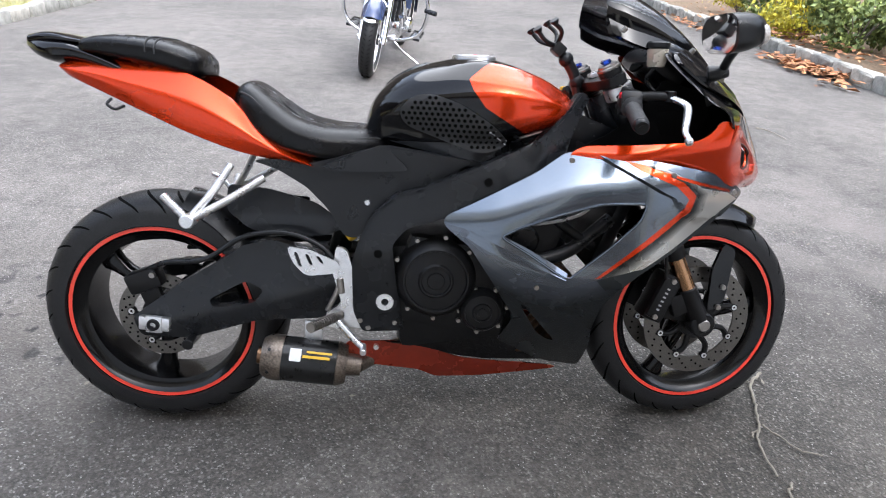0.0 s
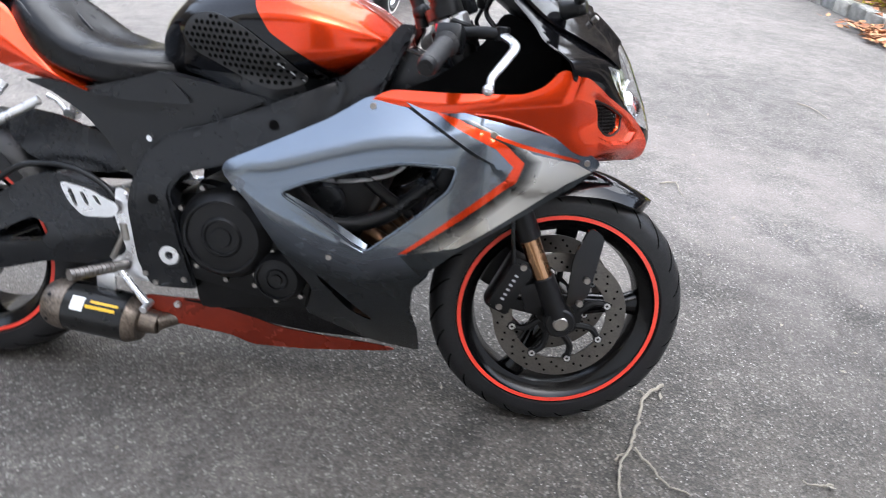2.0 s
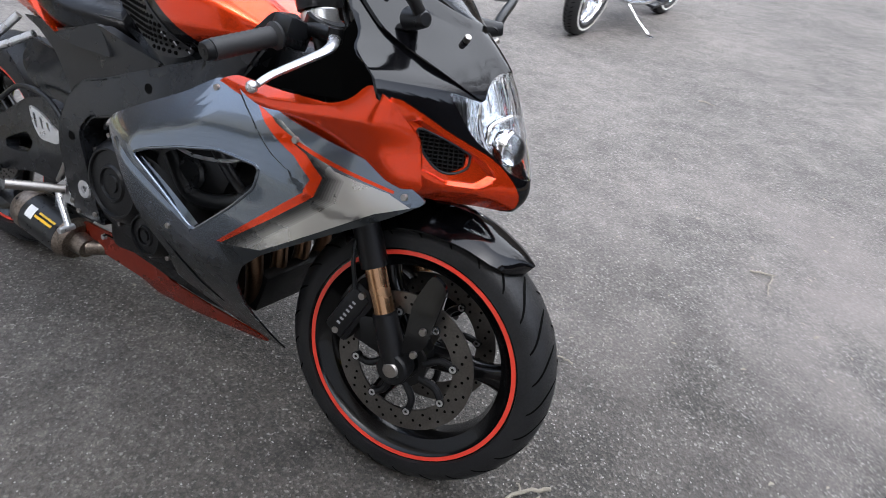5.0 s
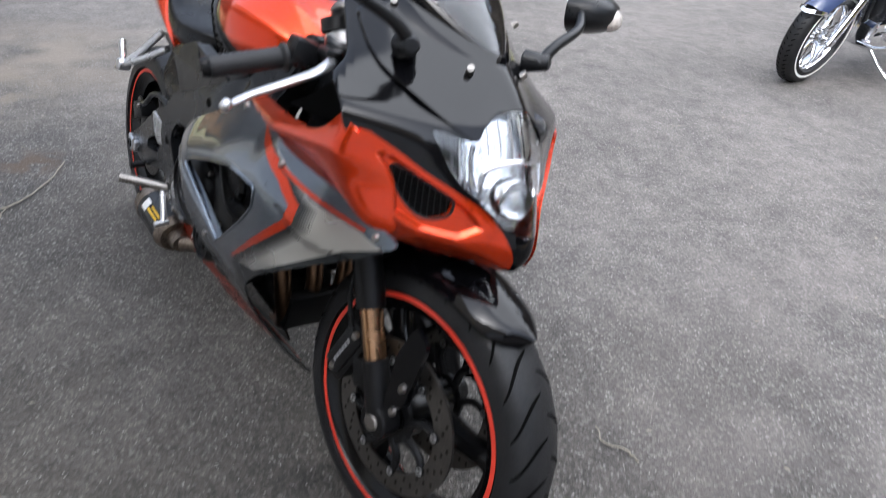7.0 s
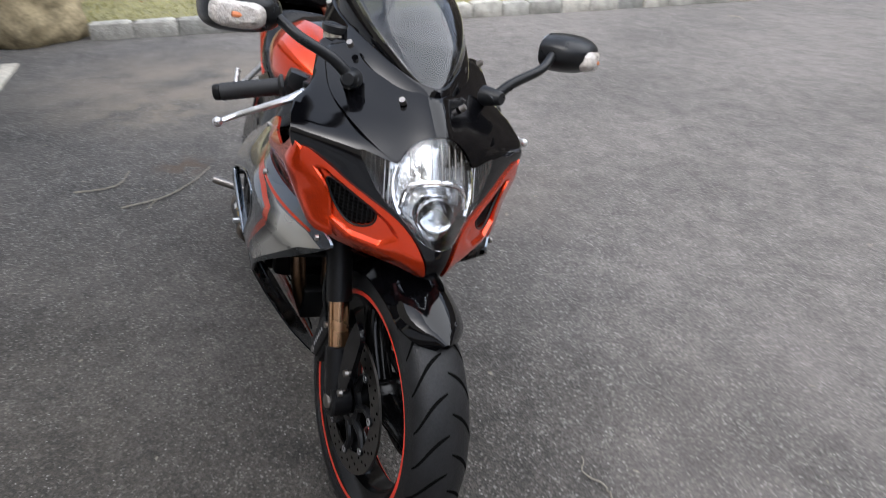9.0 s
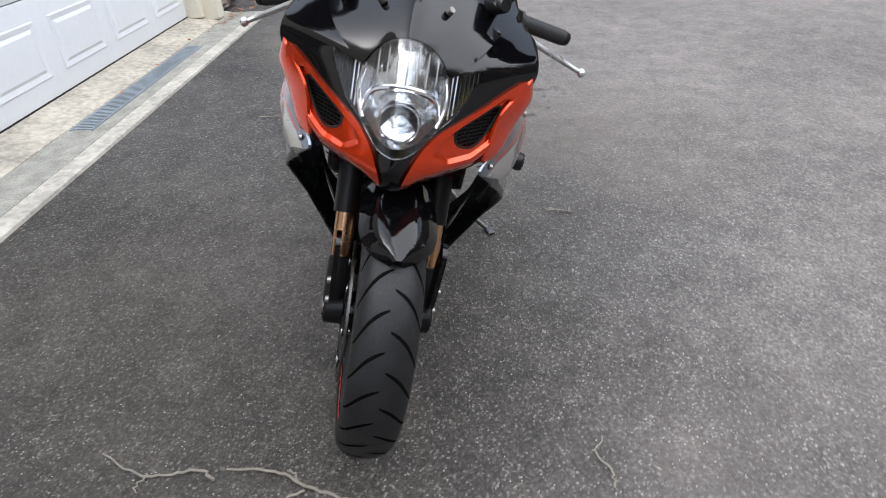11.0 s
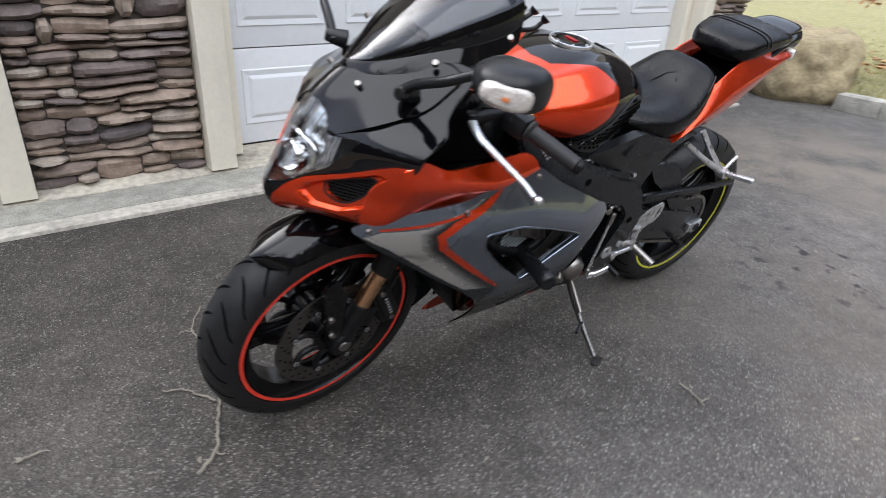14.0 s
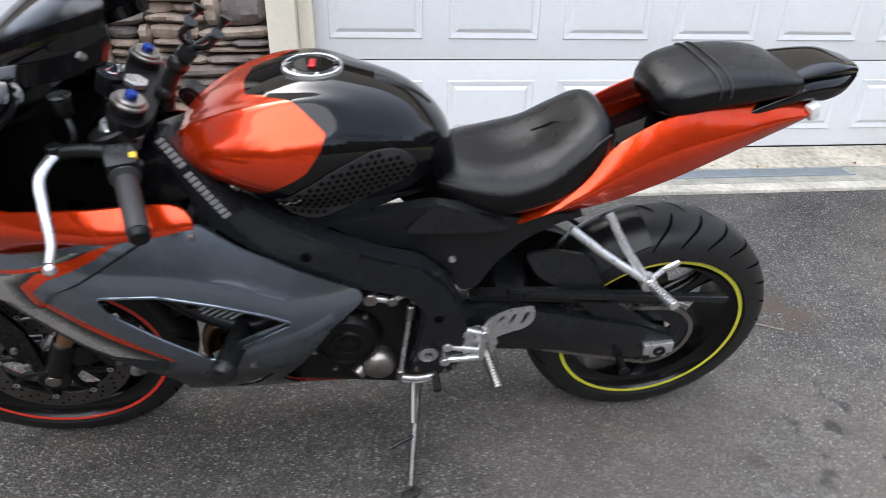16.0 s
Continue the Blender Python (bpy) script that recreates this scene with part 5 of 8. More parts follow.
# -- pillion seat
PX = [-0.852, -0.840, -0.80, -0.74, -0.67, -0.625, -0.593, -0.576]
PC = [(0.060, 0.948, 0.960), (0.090, 0.940, 0.976), (0.104, 0.934, 0.986), (0.111, 0.924, 0.988), (0.112, 0.910, 0.983), (0.108, 0.899, 0.972), (0.095, 0.892, 0.958), (0.070, 0.898, 0.942)]
bm = bmesh.new()
loft_x(bm, PX, PC, n=56, k=40, p=3.2, mid=0.5)
pil = part("pillion_seat", bm, "leather", bike, "padded black pillion seat", angle=70)
bm = bmesh.new()
for x in (-0.665, -0.685):
    hw, lo, hi = (_cr(PX, [c[j] for c in PC], x) for j in range(3))
    ring = superring(x, hw + 0.0012, lo, hi + 0.0012, 40, p=3.2)
    tube(bm, [ring[i] for i in range(0, 21)], 0.0016, seg=6, n=2)
part("strap", bm, "grip", pil, "stitched strap across the pillion seat")

# -- tail
AXX = [-0.885, -0.87, -0.80, -0.71, -0.63, -0.57, -0.50, -0.425, -0.36, -0.315]
ATOP = [0.925, 0.928, 0.934, 0.926, 0.914, 0.893, 0.850, 0.786, 0.737, 0.712]
ABOT = [0.905, 0.893, 0.862, 0.822, 0.786, 0.762, 0.738, 0.722, 0.712, 0.704]
AHW = [0.093, 0.098, 0.108, 0.120, 0.128, 0.132, 0.137, 0.142, 0.146, 0.148]
for sd in (-1, 1):
    bm = bmesh.new()
    rings = []
    for i in range(46):
        x = AXX[0] + (AXX[-1] - AXX[0]) * i / 45
        t, b, w = _cr(AXX, ATOP, x), _cr(AXX, ABOT, x), _cr(AXX, AHW, x)
        ring = []
        for j in range(13):
            u = j / 12
            z = t + (b - t) * u
            tuck = 0.036 * max(0.0, 1 - u / 0.52) ** 1.25 if u < 0.52 else 0.014 * ((u - 0.52) / 0.48) ** 1.4
            ring.append((x, sd * (w + 0.002 - tuck), z))
        for j in range(12, -1, -1):
            p = ring[j]
            ring.append((p[0], p[1] - sd * 0.005, p[2]))
        rings.append(ring)
    rings_to_faces(bm, rings)
    tp = part("tail_panel", bm, "orange", bike, "orange tail side panel", angle=50)
    if sd > 0:
        bm = bmesh.new()
        box(bm, (-0.877, 0.090, 0.912), (0.022, 0.022, 0.030), (0, 20, 14), 0.005)
        part("tail_light_edge", bm, "white", tp, "pale tail lamp corner")
# undertail and the black top spine
bm = bmesh.new()
loft_x(bm, [-0.87, -0.70, -0.55, -0.42, -0.32], [(0.060, 0.895, 0.915), (0.072, 0.815, 0.868), (0.076, 0.740, 0.775), (0.088, 0.722, 0.745), (0.095, 0.708, 0.72)], n=32, k=20, p=4)
part("undertail", bm, "matt_black", bike, "matt black undertail tray")
bm = bmesh.new()
loft_x(bm, [-0.985, -0.972, -0.93, -0.85, -0.75, -0.63, -0.53, -0.50], [(0.030, 0.945, 0.968), (0.050, 0.925, 0.974), (0.078, 0.915, 0.975), (0.092, 0.920, 0.966), (0.098, 0.890, 0.926), (0.096, 0.800, 0.866), (0.094, 0.745, 0.815), (0.088, 0.735, 0.785)], n=40, k=40, p=3.0)
for v in bm.verts:
    if v.co.x < -0.9 and v.co.z < 0.95:
        v.co.z += 0.02 * min(1, (-0.9 - v.co.x) / 0.08)
part("tail_spine", bm, "gloss_black", bike, "gloss black tail top between the orange panels", angle=60)
bm = bmesh.new()
loft_x(bm, [-0.975, -0.93, -0.84], [(0.045, 0.955, 0.983), (0.062, 0.962, 0.990), (0.075, 0.962, 0.975)], n=32, k=12, p=3)
part("tail_grip", bm, "gloss_black", bike)
bm = bmesh.new()
tube(bm, [(-0.770, -0.112, 0.846), (-0.775, -0.124, 0.834), (-0.757, -0.127, 0.824), (-0.738, -0.120, 0.832)], 0.0035, seg=8)
part("luggage_hook", bm, "matt_black", bike, "small black luggage hook")

# -- nose: the mask is shaped over (width, height), each point set back from the tip
NH = [0.655, 0.68, 0.70, 0.72, 0.76, 0.813, 0.862, 0.892, 0.917, 0.938, 0.971, 1.0, 1.03]
NX = [0.815, 0.832, 0.838, 0.836, 0.822, 0.795, 0.768, 0.746, 0.720, 0.694, 0.648, 0.606, 0.56]
KH, KA = [0.65, 0.74, 0.80, 0.86, 0.93, 1.03], [1.9, 1.75, 1.35, 1.15, 1.75, 1.6]


def nose_x(y, h):
    return _cr(NH, NX, h) - _cr(KH, KA, h) * (abs(y) + 0.0004) ** 1.5 - 0.018 * (1 - math.exp(-(y / 0.035) ** 2))


def mirror_outline(half):
    return half + [(-y, h) for y, h in reversed(half) if abs(y) > 1e-6]


def on_nose(off=0.0):
    return lambda y, h, d: (d + off, y, h)


MASK = mirror_outline([(0.0, 0.662), (0.05, 0.664), (0.11, 0.668), (0.165, 0.675), (0.195, 0.720), (0.215, 0.80), (0.233, 0.842), (0.225, 0.885), (0.188, 0.912), (0.165, 0.985), (0.120, 0.993), (0.085, 0.974), (0.050, 0.957), (0.020, 0.947), (0.0, 0.945)])
LAMP = mirror_outline([(0.0, 0.897), (0.033, 0.886), (0.058, 0.862), (0.068, 0.842), (0.098, 0.848), (0.132, 0.855), (0.118, 0.827), (0.094, 0.786), (0.076, 0.772), (0.056, 0.756), (0.040, 0.738), (0.02, 0.728), (0.0, 0.727)])
EYE = [(0.098, 0.735), (0.094, 0.757), (0.110, 0.767), (0.137, 0.781), (0.172, 0.795), (0.170, 0.778), (0.155, 0.747), (0.138, 0.726), (0.120, 0.723)]
CENTRE = mirror_outline([(0.0, 0.899), (0.034, 0.888), (0.060, 0.864), (0.070, 0.844), (0.090, 0.853), (0.120, 0.873), (0.145, 0.894), (0.165, 0.916), (0.162, 0.975), (0.120, 0.993), (0.085, 0.974), (0.050, 0.957), (0.020, 0.947), (0.0, 0.945)])
BAND = [(0.016, 0.662), (0.020, 0.690), (0.032, 0.717), (0.046, 0.739), (0.068, 0.759), (0.092, 0.771), (0.140, 0.795), (0.172, 0.816), (0.216, 0.839), (0.214, 0.80), (0.202, 0.73), (0.165, 0.675), (0.11, 0.668), (0.05, 0.664)]
DISH = [(0.068, 0.728), (0.083, 0.746), (0.108, 0.762), (0.138, 0.778), (0.178, 0.801), (0.188, 0.796), (0.178, 0.760), (0.158, 0.728), (0.130, 0.713), (0.090, 0.712)]
FOLD = [(0.014, 0.668), (0.05, 0.688), (0.09, 0.697), (0.14, 0.700), (0.18, 0.730), (0.215, 0.79)]


def poly_gap(p, poly):
    """How far a point lies outside a polygon (nothing inside)."""
    if inside(p, poly):
        return 0.0
    best = 9.0
    for a, b in zip(poly, poly[1:] + poly[:1]):
        ax, ay, dx, dy = a[0], a[1], b[0] - a[0], b[1] - a[1]
        t = max(0, min(1, ((p[0] - ax) * dx + (p[1] - ay) * dy) / (dx * dx + dy * dy)))
        best = min(best, math.hypot(p[0] - ax - t * dx, p[1] - ay - t * dy))
    return best


def grown(poly, d):
    """The polygon, each corner moved out by d."""
    cx, cy = sum(p[0] for p in poly) / len(poly), sum(p[1] for p in poly) / len(poly)
    out = []
    for i, p in enumerate(poly):
        a, b = poly[i - 1], poly[(i + 1) % len(poly)]
        nx, ny = b[1] - a[1], a[0] - b[0]
        k = math.hypot(nx, ny)
        sg = 1 if (p[0] - cx) * nx + (p[1] - cy) * ny > 0 else -1
        out.append((p[0] + sg * d * nx / k, p[1] + sg * d * ny / k))
    return out


def band_x(y, h):
    """The orange band: a dished panel round the intake and a fold that turns under."""
    p = (abs(y), h)
    x = nose_x(y, h) + 0.004 - 0.010 * max(0.0, 1 - poly_gap(p, DISH) / 0.006)
    line = float(np.interp(p[0], [q[0] for q in FOLD], [q[1] for q in FOLD]))
    return x - 0.75 * max(0, line - h)


bm = bmesh.new()
sheet(bm, rounded(MASK, 3), lambda y, h: nose_x(y, h) - 0.012 * max(0, min(1, (h - 0.86) / 0.02)), holes=[rounded(LAMP, 3)] + [rounded([(sd * y, h) for y, h in BAND], 2) for sd in (-1, 1)], step=0.009, thick=0.005, place=on_nose(-0.002))
mask = part("nose_cowl", bm, "gloss_black", bike, "gloss black nose cowl round the headlamp", angle=45)
bm = bmesh.new()
sheet(bm, rounded(CENTRE, 3), nose_x, step=0.009, thick=0.010, place=on_nose(0.002))
part("cowl_centre", bm, "gloss_black", mask, "glossy raised cowl under the screen", angle=45)
for sd in (-1, 1):
    bm = bmesh.new()
    flip = lambda poly: [(sd * y, h) for y, h in poly]
    sheet(bm, rounded(flip(BAND), 2), band_x, holes=[rounded(flip(EYE), 3)], zones=[(flip(DISH), 0), (flip(grown(DISH, 0.006)), 0), (flip(FOLD + [(0.22, 0.66), (0.03, 0.655)]), 0)], step=0.008, thick=0.010, place=on_nose())
    band = part("nose_band", bm, "orange", mask, "folded orange band under the headlamp", angle=28)
    # lip, duct and mesh of the ram-air intake
    bm = bmesh.new()
    rim = [(band_x(sd * y, h) - 0.001, sd * y, h) for y, h in rounded(EYE, 4)]
    tube(bm, rim + rim[:1], 0.0022, seg=8, n=1)
    part("intake_lip", bm, "matt_black", band)
    bm = bmesh.new()
    sheet(bm, rounded(flip(grown(EYE, 0.018)), 3), nose_x, step=0.02, thick=0.003, place=on_nose(-0.024))
    part("intake_duct", bm, "void", band, "dark intake mouth")
    bm = bmesh.new()
    for k in range(11):
        h = 0.731 + 0.0066 * k
        ys = [y for y in np.arange(0.09, 0.19, 0.003) if inside((y, h), EYE)]
        if len(ys) > 2:
            tube(bm, [(nose_x(ys[0], h) - 0.014, sd * ys[0], h), (nose_x(ys[-1], h) - 0.014, sd * ys[-1], h)], 0.0012, seg=5, n=1)
    for k in range(12):
        y = 0.10 + 0.007 * k
        hs = [h for h in np.arange(0.72, 0.81, 0.003) if inside((y, h), EYE)]
        if len(hs) > 2:
            tube(bm, [(nose_x(y, hs[0]) - 0.014, sd * y, hs[0]), (nose_x(y, hs[-1]) - 0.014, sd * y, hs[-1])], 0.0012, seg=5, n=1)
    tagged(part("intake_mesh", bm, "engine_black", band, "black wire mesh in the intake"), kind="stuff")

# headlamp: bucket, reflectors, projector and clear lens
WINGLAMP = [(0.070, 0.840), (0.098, 0.850), (0.140, 0.860), (0.124, 0.820), (0.096, 0.778), (0.078, 0.766), (0.074, 0.80)]
bm = bmesh.new()
sheet(bm, rounded(LAMP, 3), lambda y, h: nose_x(y, h) - 0.040 + 0.25 * abs(y) ** 1.6, zones=[(WINGLAMP, 1), ([(-y, h) for y, h in WINGLAMP], 1)], step=0.010, thick=0.004, place=on_nose())
bucket = part("headlamp", bm, ["reflector", "engine_black"], bike, "clear headlamp with faceted chrome reflector", angle=20)
for sd in (-1, 1):
    for k in range(7):
        bm = bmesh.new()
        y = 0.078 + 0.0070 * k
        lo, hi = (float(np.interp(y, [0.076, 0.096, 0.118, 0.132], v)) for v in ([0.774, 0.790, 0.828, 0.850], [0.838, 0.845, 0.850, 0.853]))
        tube(bm, [(nose_x(y, h) - 0.016, sd * y, h) for h in (lo, hi)], 0.0012, seg=6, n=2)
        part("side_lamp_rib", bm, "alu" if k < 2 else "satin_black", bucket)
    bm = bmesh.new()
    tube(bm, [(nose_x(y, h) - 0.012, sd * y, h) for y, h in ((0.068, 0.838), (0.073, 0.815), (0.072, 0.790), (0.062, 0.764))], 0.0042, seg=8, n=5)
    part("lamp_bezel", bm, "chrome", bucket)
for k in range(-3, 4):
    bm = bmesh.new()
    y = 0.016 * k + 0.002
    tube(bm, [(nose_x(y, h) - 0.016, y, h) for h in (0.826, 0.85, 0.886 - 0.42 * abs(y))], 0.0013, seg=6, n=4)
    part("reflector_rib", bm, "steel", bucket)
bm = bmesh.new()
pc = Vector((nose_x(0, 0.764) - 0.034, 0, 0.766))
cyl(bm, pc - Vector((0.05, 0, 0)), pc - Vector((0.012, 0, 0)), 0.030, seg=28)
part("projector_barrel", bm, "engine_black", bucket)
bm = bmesh.new()
lathe(bm, [(0.0315, -0.03), (0.0350, -0.03), (0.0355, -0.010), (0.0335, -0.006), (0.0315, -0.008)], pc, axis="x", seg=40)
part("projector_ring", bm, "chrome", bucket, "chrome projector ring")
bm = bmesh.new()
bmesh.ops.create_uvsphere(bm, u_segments=28, v_segments=18, radius=0.031, matrix=Matrix.Translation(pc - Vector((0.010, 0, 0))))
part("projector_lens", bm, "lens", bucket, "clear projector lens", angle=60)
bm = bmesh.new()
tube(bm, [(nose_x(y, h) - 0.014, y, h) for y, h in ((-0.062, 0.775), (-0.052, 0.805), (-0.022, 0.822), (0.022, 0.822), (0.052, 0.805), (0.062, 0.775))], 0.0050, seg=8, n=6)
part("lamp_divider", bm, "chrome", bucket)
bm = bmesh.new()
sheet(bm, rounded(LAMP, 3), nose_x, step=0.012, thick=0.003, place=on_nose(-0.001))
lens = part("headlamp_lens", bm, "lens", bucket, "clear lens")
lens.visible_shadow = False
bm = bmesh.new()
box(bm, (0.66, 0, 0.80), (0.09, 0.24, 0.17), (0, -25, 0), 0.03)
part("lamp_housing", bm, "void", bike)

# orange and black panels along the side of the nose
UPPER = [(0.270, 0.748), (0.282, 0.764), (0.31, 0.777), (0.43, 0.784), (0.55, 0.795), (0.585, 0.812), (0.612, 0.846), (0.645, 0.836), (0.690, 0.78), (0.708, 0.690), (0.69, 0.684), (0.63, 0.706), (0.54, 0.725), (0.44, 0.742), (0.335, 0.752)]

UPPER_LEFT = [(x, h + (0.018 if h > 0.76 and x < 0.6 else 0.0)) for x, h in UPPER]


def upper_depth(sd):
    def f(x, h):
        t = max(0.0, min(1.0, (x - 0.36) / 0.30))
        t = t * t * (3 - 2 * t)
        fold = 0.757 + 0.16 * soft(x - 0.40, 0.02)
        side = 0.236 - (0.85 * (1 - t) + 0.25 * t) * soft(h - fold, 0.005) - 0.42 * soft(fold - h, 0.003) - 0.025 * soft((0.42 - x) / 0.12, 0.1)
        nose = (max(0.0004, _cr(NH, NX, h) - 0.016 - x) / _cr(KH, KA, h)) ** (2 / 3) + 0.002
        k = 0.006
        return -sd * k * math.log(math.exp(-side / k) + math.exp(-nose / k))
    return f


for sd in (-1, 1):
    bm = bmesh.new()
    sheet(bm, rounded(UPPER if sd < 0 else UPPER_LEFT, 3), upper_depth(sd), thick=0.005 * sd, step=0.009)
    part("upper_fairing", bm, "orange", bike, "orange upper fairing panel", angle=32)

# windscreen bubble and its black surround
WX = [0.672, 0.655, 0.62, 0.56, 0.48, 0.40, 0.355]
WW = [0.004, 0.026, 0.056, 0.094, 0.120, 0.128, 0.118]
WE = [0.952, 0.957, 0.970, 0.993, 1.015, 1.036, 1.056]
WT = [0.956, 0.968, 0.998, 1.046, 1.100, 1.135, 1.140]


def screen_rows(grow, drop, n=25, k=26, x0=None):
    rows = []
    for i in range(k + 1):
        x = WX[0] + (WX[-1] - WX[0]) * (i / k) ** 1.3
        xs = WX[::-1]
        w, e, t = (_cr(xs, c[::-1], x) for c in (WW, WE, WT))
        rows.append([Vector((x, (w + grow) * math.sin(math.pi / 2 * q), e - drop + (t - e + drop) * (math.cos(math.pi / 2 * q) ** 0.75))) for q in [-1 + 2 * j / (n - 1) for j in range(n)]])
    return rows


bm = bmesh.new()
rows = screen_rows(0.0, 0.0)
n = len(rows[0])
for lo, hi in ((0, 3), (3, n - 4), (n - 4, n - 1)):
    strip = [r[lo:hi + 1] for r in rows]
    sheet_bm = bm if lo == 3 else bmesh.new()
    rings_to_faces(sheet_bm, [r + [p - Vector((0.002, 0, 0.0035)) for p in reversed(r)] for r in strip])
    if lo != 3:
        part("screen_border", sheet_bm, "gloss_black", bike, "black painted edge of the windscreen", angle=60)
ws = part("windscreen", bm, "screen", bike, "smoked plastic windscreen bubble", angle=60)
ws.visible_shadow = False
for sd in (-1, 1):
    edge = [r[-1 if sd > 0 else 0] for r in rows]
    bm = bmesh.new()
    ring = []
    for p in edge:
        out = Vector((0.012, sd * 0.016, -0.030))
        ring.append([p + Vector((0, 0, 0.006)) + Vector((0, -sd * 0.008, 0)), p + Vector((0.002, sd * 0.004, 0.003)), p + out, p + out + Vector((-0.006, -sd * 0.012, -0.002)), p + Vector((0, -sd * 0.012, -0.004))])
    rings_to_faces(bm, ring)
    tr = part("screen_surround", bm, "gloss_black", bike, "gloss black screen surround", angle=50)
    for x, y, h in ((0.674, 0.056, 0.931), (0.558, 0.128, 0.992), (0.392, 0.133, 1.033)):
        bolt((x, sd * y, h), (0.5, sd * 0.5, 0.7), 0.0065, 0.008, tr)

# dark inner cowl with clocks
bm = bmesh.new()
box(bm, (0.52, 0, 0.955), (0.11, 0.20, 0.05), (0, 35, 0), 0.02)
dash = part("instrument_panel", bm, "matt_black", bike, "dark instrument panel")
bm = bmesh.new()
lathe(bm, [(0.001, 0.0), (0.042, 0.0), (0.044, 0.006), (0.040, 0.008), (0.001, 0.006)], (0, 0, 0), axis="z", seg=32)
bmesh.ops.transform(bm, matrix=Matrix.Translation((0.490, -0.02, 0.975)) @ Matrix.Rotation(radians(-50), 4, "Y"), verts=bm.verts)
part("dial", bm, "void", dash)
# near-black sheets stand in for the deep shade inside the cockpit
for sd in (-1, 1):
    bm = bmesh.new()
    sheet(bm, rounded([(0.30, 0.760), (0.44, 0.775), (0.54, 0.79), (0.62, 0.84), (0.60, 0.90), (0.50, 0.93), (0.46, 0.86), (0.38, 0.80)], 3), lambda x, h: sd * (0.140 - 0.10 * max(0, h - 0.80)), thick=0.004 * sd)
    part("inner_cowl", bm, "void", bike)
# near-black boxes added to fill the nose, standing in for its inner shade
bm = bmesh.new()
box(bm, (0.50, 0, 0.70), (0.26, 0.30, 0.10), (0, 12, 0), 0.03)
part("nose_dark_fill", bm, "void", bike)
bm = bmesh.new()
box(bm, (0.55, 0, 0.80), (0.13, 0.28, 0.13), (0, -10, 0), 0.02)
part("inner_nose", bm, "void", bike)

# -- handlebars, levers and controls
def bar_side(sd, inner, end, lev_piv, lev_tip):
    inner, end = Vector(inner), Vector(end)
    d = (end - inner).normalized()
    bm = bmesh.new()
    cyl(bm, inner - d * 0.02, end - d * 0.01, 0.011, seg=16)
    cyl(bm, inner + Vector((0, 0, -0.018)), inner + Vector((0.008, 0, 0.014)) , 0.036, seg=28, bevel=0.004)
    clip = part("clip_on_bar", bm, "engine_black", bike, "black clip-on handlebar")
    bm = bmesh.new()
    L = (end - inner).length
    g0 = inner + d * (L * 0.42)
    u, w = frame_of(d)
    n = 22
    rings = []
    for i in range(n + 1):
        t = i / n
        p = g0 + (end - d * 0.014 - g0) * t
        r = 0.0165 + (0.0012 if i % 2 else 0) + (0.006 if i < 2 else 0)
        rings.append([p + (u * math.cos(2 * math.pi * k / 20) + w * math.sin(2 * math.pi * k / 20)) * r for k in range(20)])
    rings_to_faces(bm, rings)
    part("grip", bm, "grip", clip, "ribbed black rubber grip")
    bm = bmesh.new()
    cyl(bm, end - d * 0.014, end, 0.0165, 0.015, seg=24, bevel=0.002)
    cyl(bm, end - d * 0.002, end + d * 0.001, 0.006, seg=6)
    part("bar_end", bm, "engine_black", clip, "round bar-end weight")
    # switch pod
    bm = bmesh.new()
    sp = inner + d * (L * 0.30)
    rot = (math.degrees(math.asin(d.z)) * sd, 0, math.degrees(math.atan2(d.y, d.x)) - 90)
    box(bm, sp, (0.050, 0.055, 0.050), rot, 0.012)
    pod = part("switch_pod", bm, "matt_black", clip, "black handlebar switch pod")
    bm = bmesh.new()
    box(bm, sp + Vector((-0.022, sd * 0.006, 0.016)), (0.012, 0.014, 0.014), rot, 0.003)
    part("switch", bm, "yellow" if sd > 0 else "red_anod", pod, "yellow flash switch" if sd > 0 else "red kill switch")
    bm = bmesh.new()
    box(bm, sp + Vector((-0.020, -sd * 0.012, -0.008)), (0.014, 0.018, 0.010), rot, 0.003)
    part("switch", bm, "engine_black", pod)
    # lever and perch
    lp, lt = Vector(lev_piv), Vector(lev_tip)
    bm = bmesh.new()
    tube(bm, [inner + d * (L * 0.18), (inner + d * (L * 0.18) + lp) / 2 + Vector((0, 0, 0.004)), lp], 0.012, seg=10, n=4)
    cyl(bm, lp - Vector((0, 0, 0.012)), lp + Vector((0, 0, 0.014)), 0.013, seg=18, bevel=0.002)
    part("lever_perch", bm, "engine_black", clip)
    bm = bmesh.new()
    side = Vector((0.030 if sd < 0 else 0.022, 0, 0.006))
    pts = [lp, lp + (lt - lp) * 0.25 + side * 0.9, lp + (lt - lp) * 0.5 + side * 0.6, lp + (lt - lp) * 0.78 + side * 0.05, lt - (lt - lp).normalized() * 0.010 + Vector((0.002, 0, 0))]
    rows = spline(pts, 8)
    uu = Vector((0, 0, 1))
    rings = []
    for i, p in enumerate(rows):
        dd = (rows[min(i + 1, len(rows) - 1)] - rows[max(i - 1, 0)]).normalized()
        a = dd.cross(uu).normalized()
        b = a.cross(dd)
        k = i / (len(rows) - 1)
        wa, wb = 0.0105 - 0.0045 * k, 0.0075 - 0.0022 * k
        rings.append([p + a * wa * math.cos(q) + b * wb * math.sin(q) for q in [2 * math.pi * j / 10 for j in range(10)]])
    rings_to_faces(bm, rings)
    lever = part("brake_lever" if sd < 0 else "clutch_lever", bm, "alu", clip, "bare alloy hand lever")
    bm = bmesh.new()
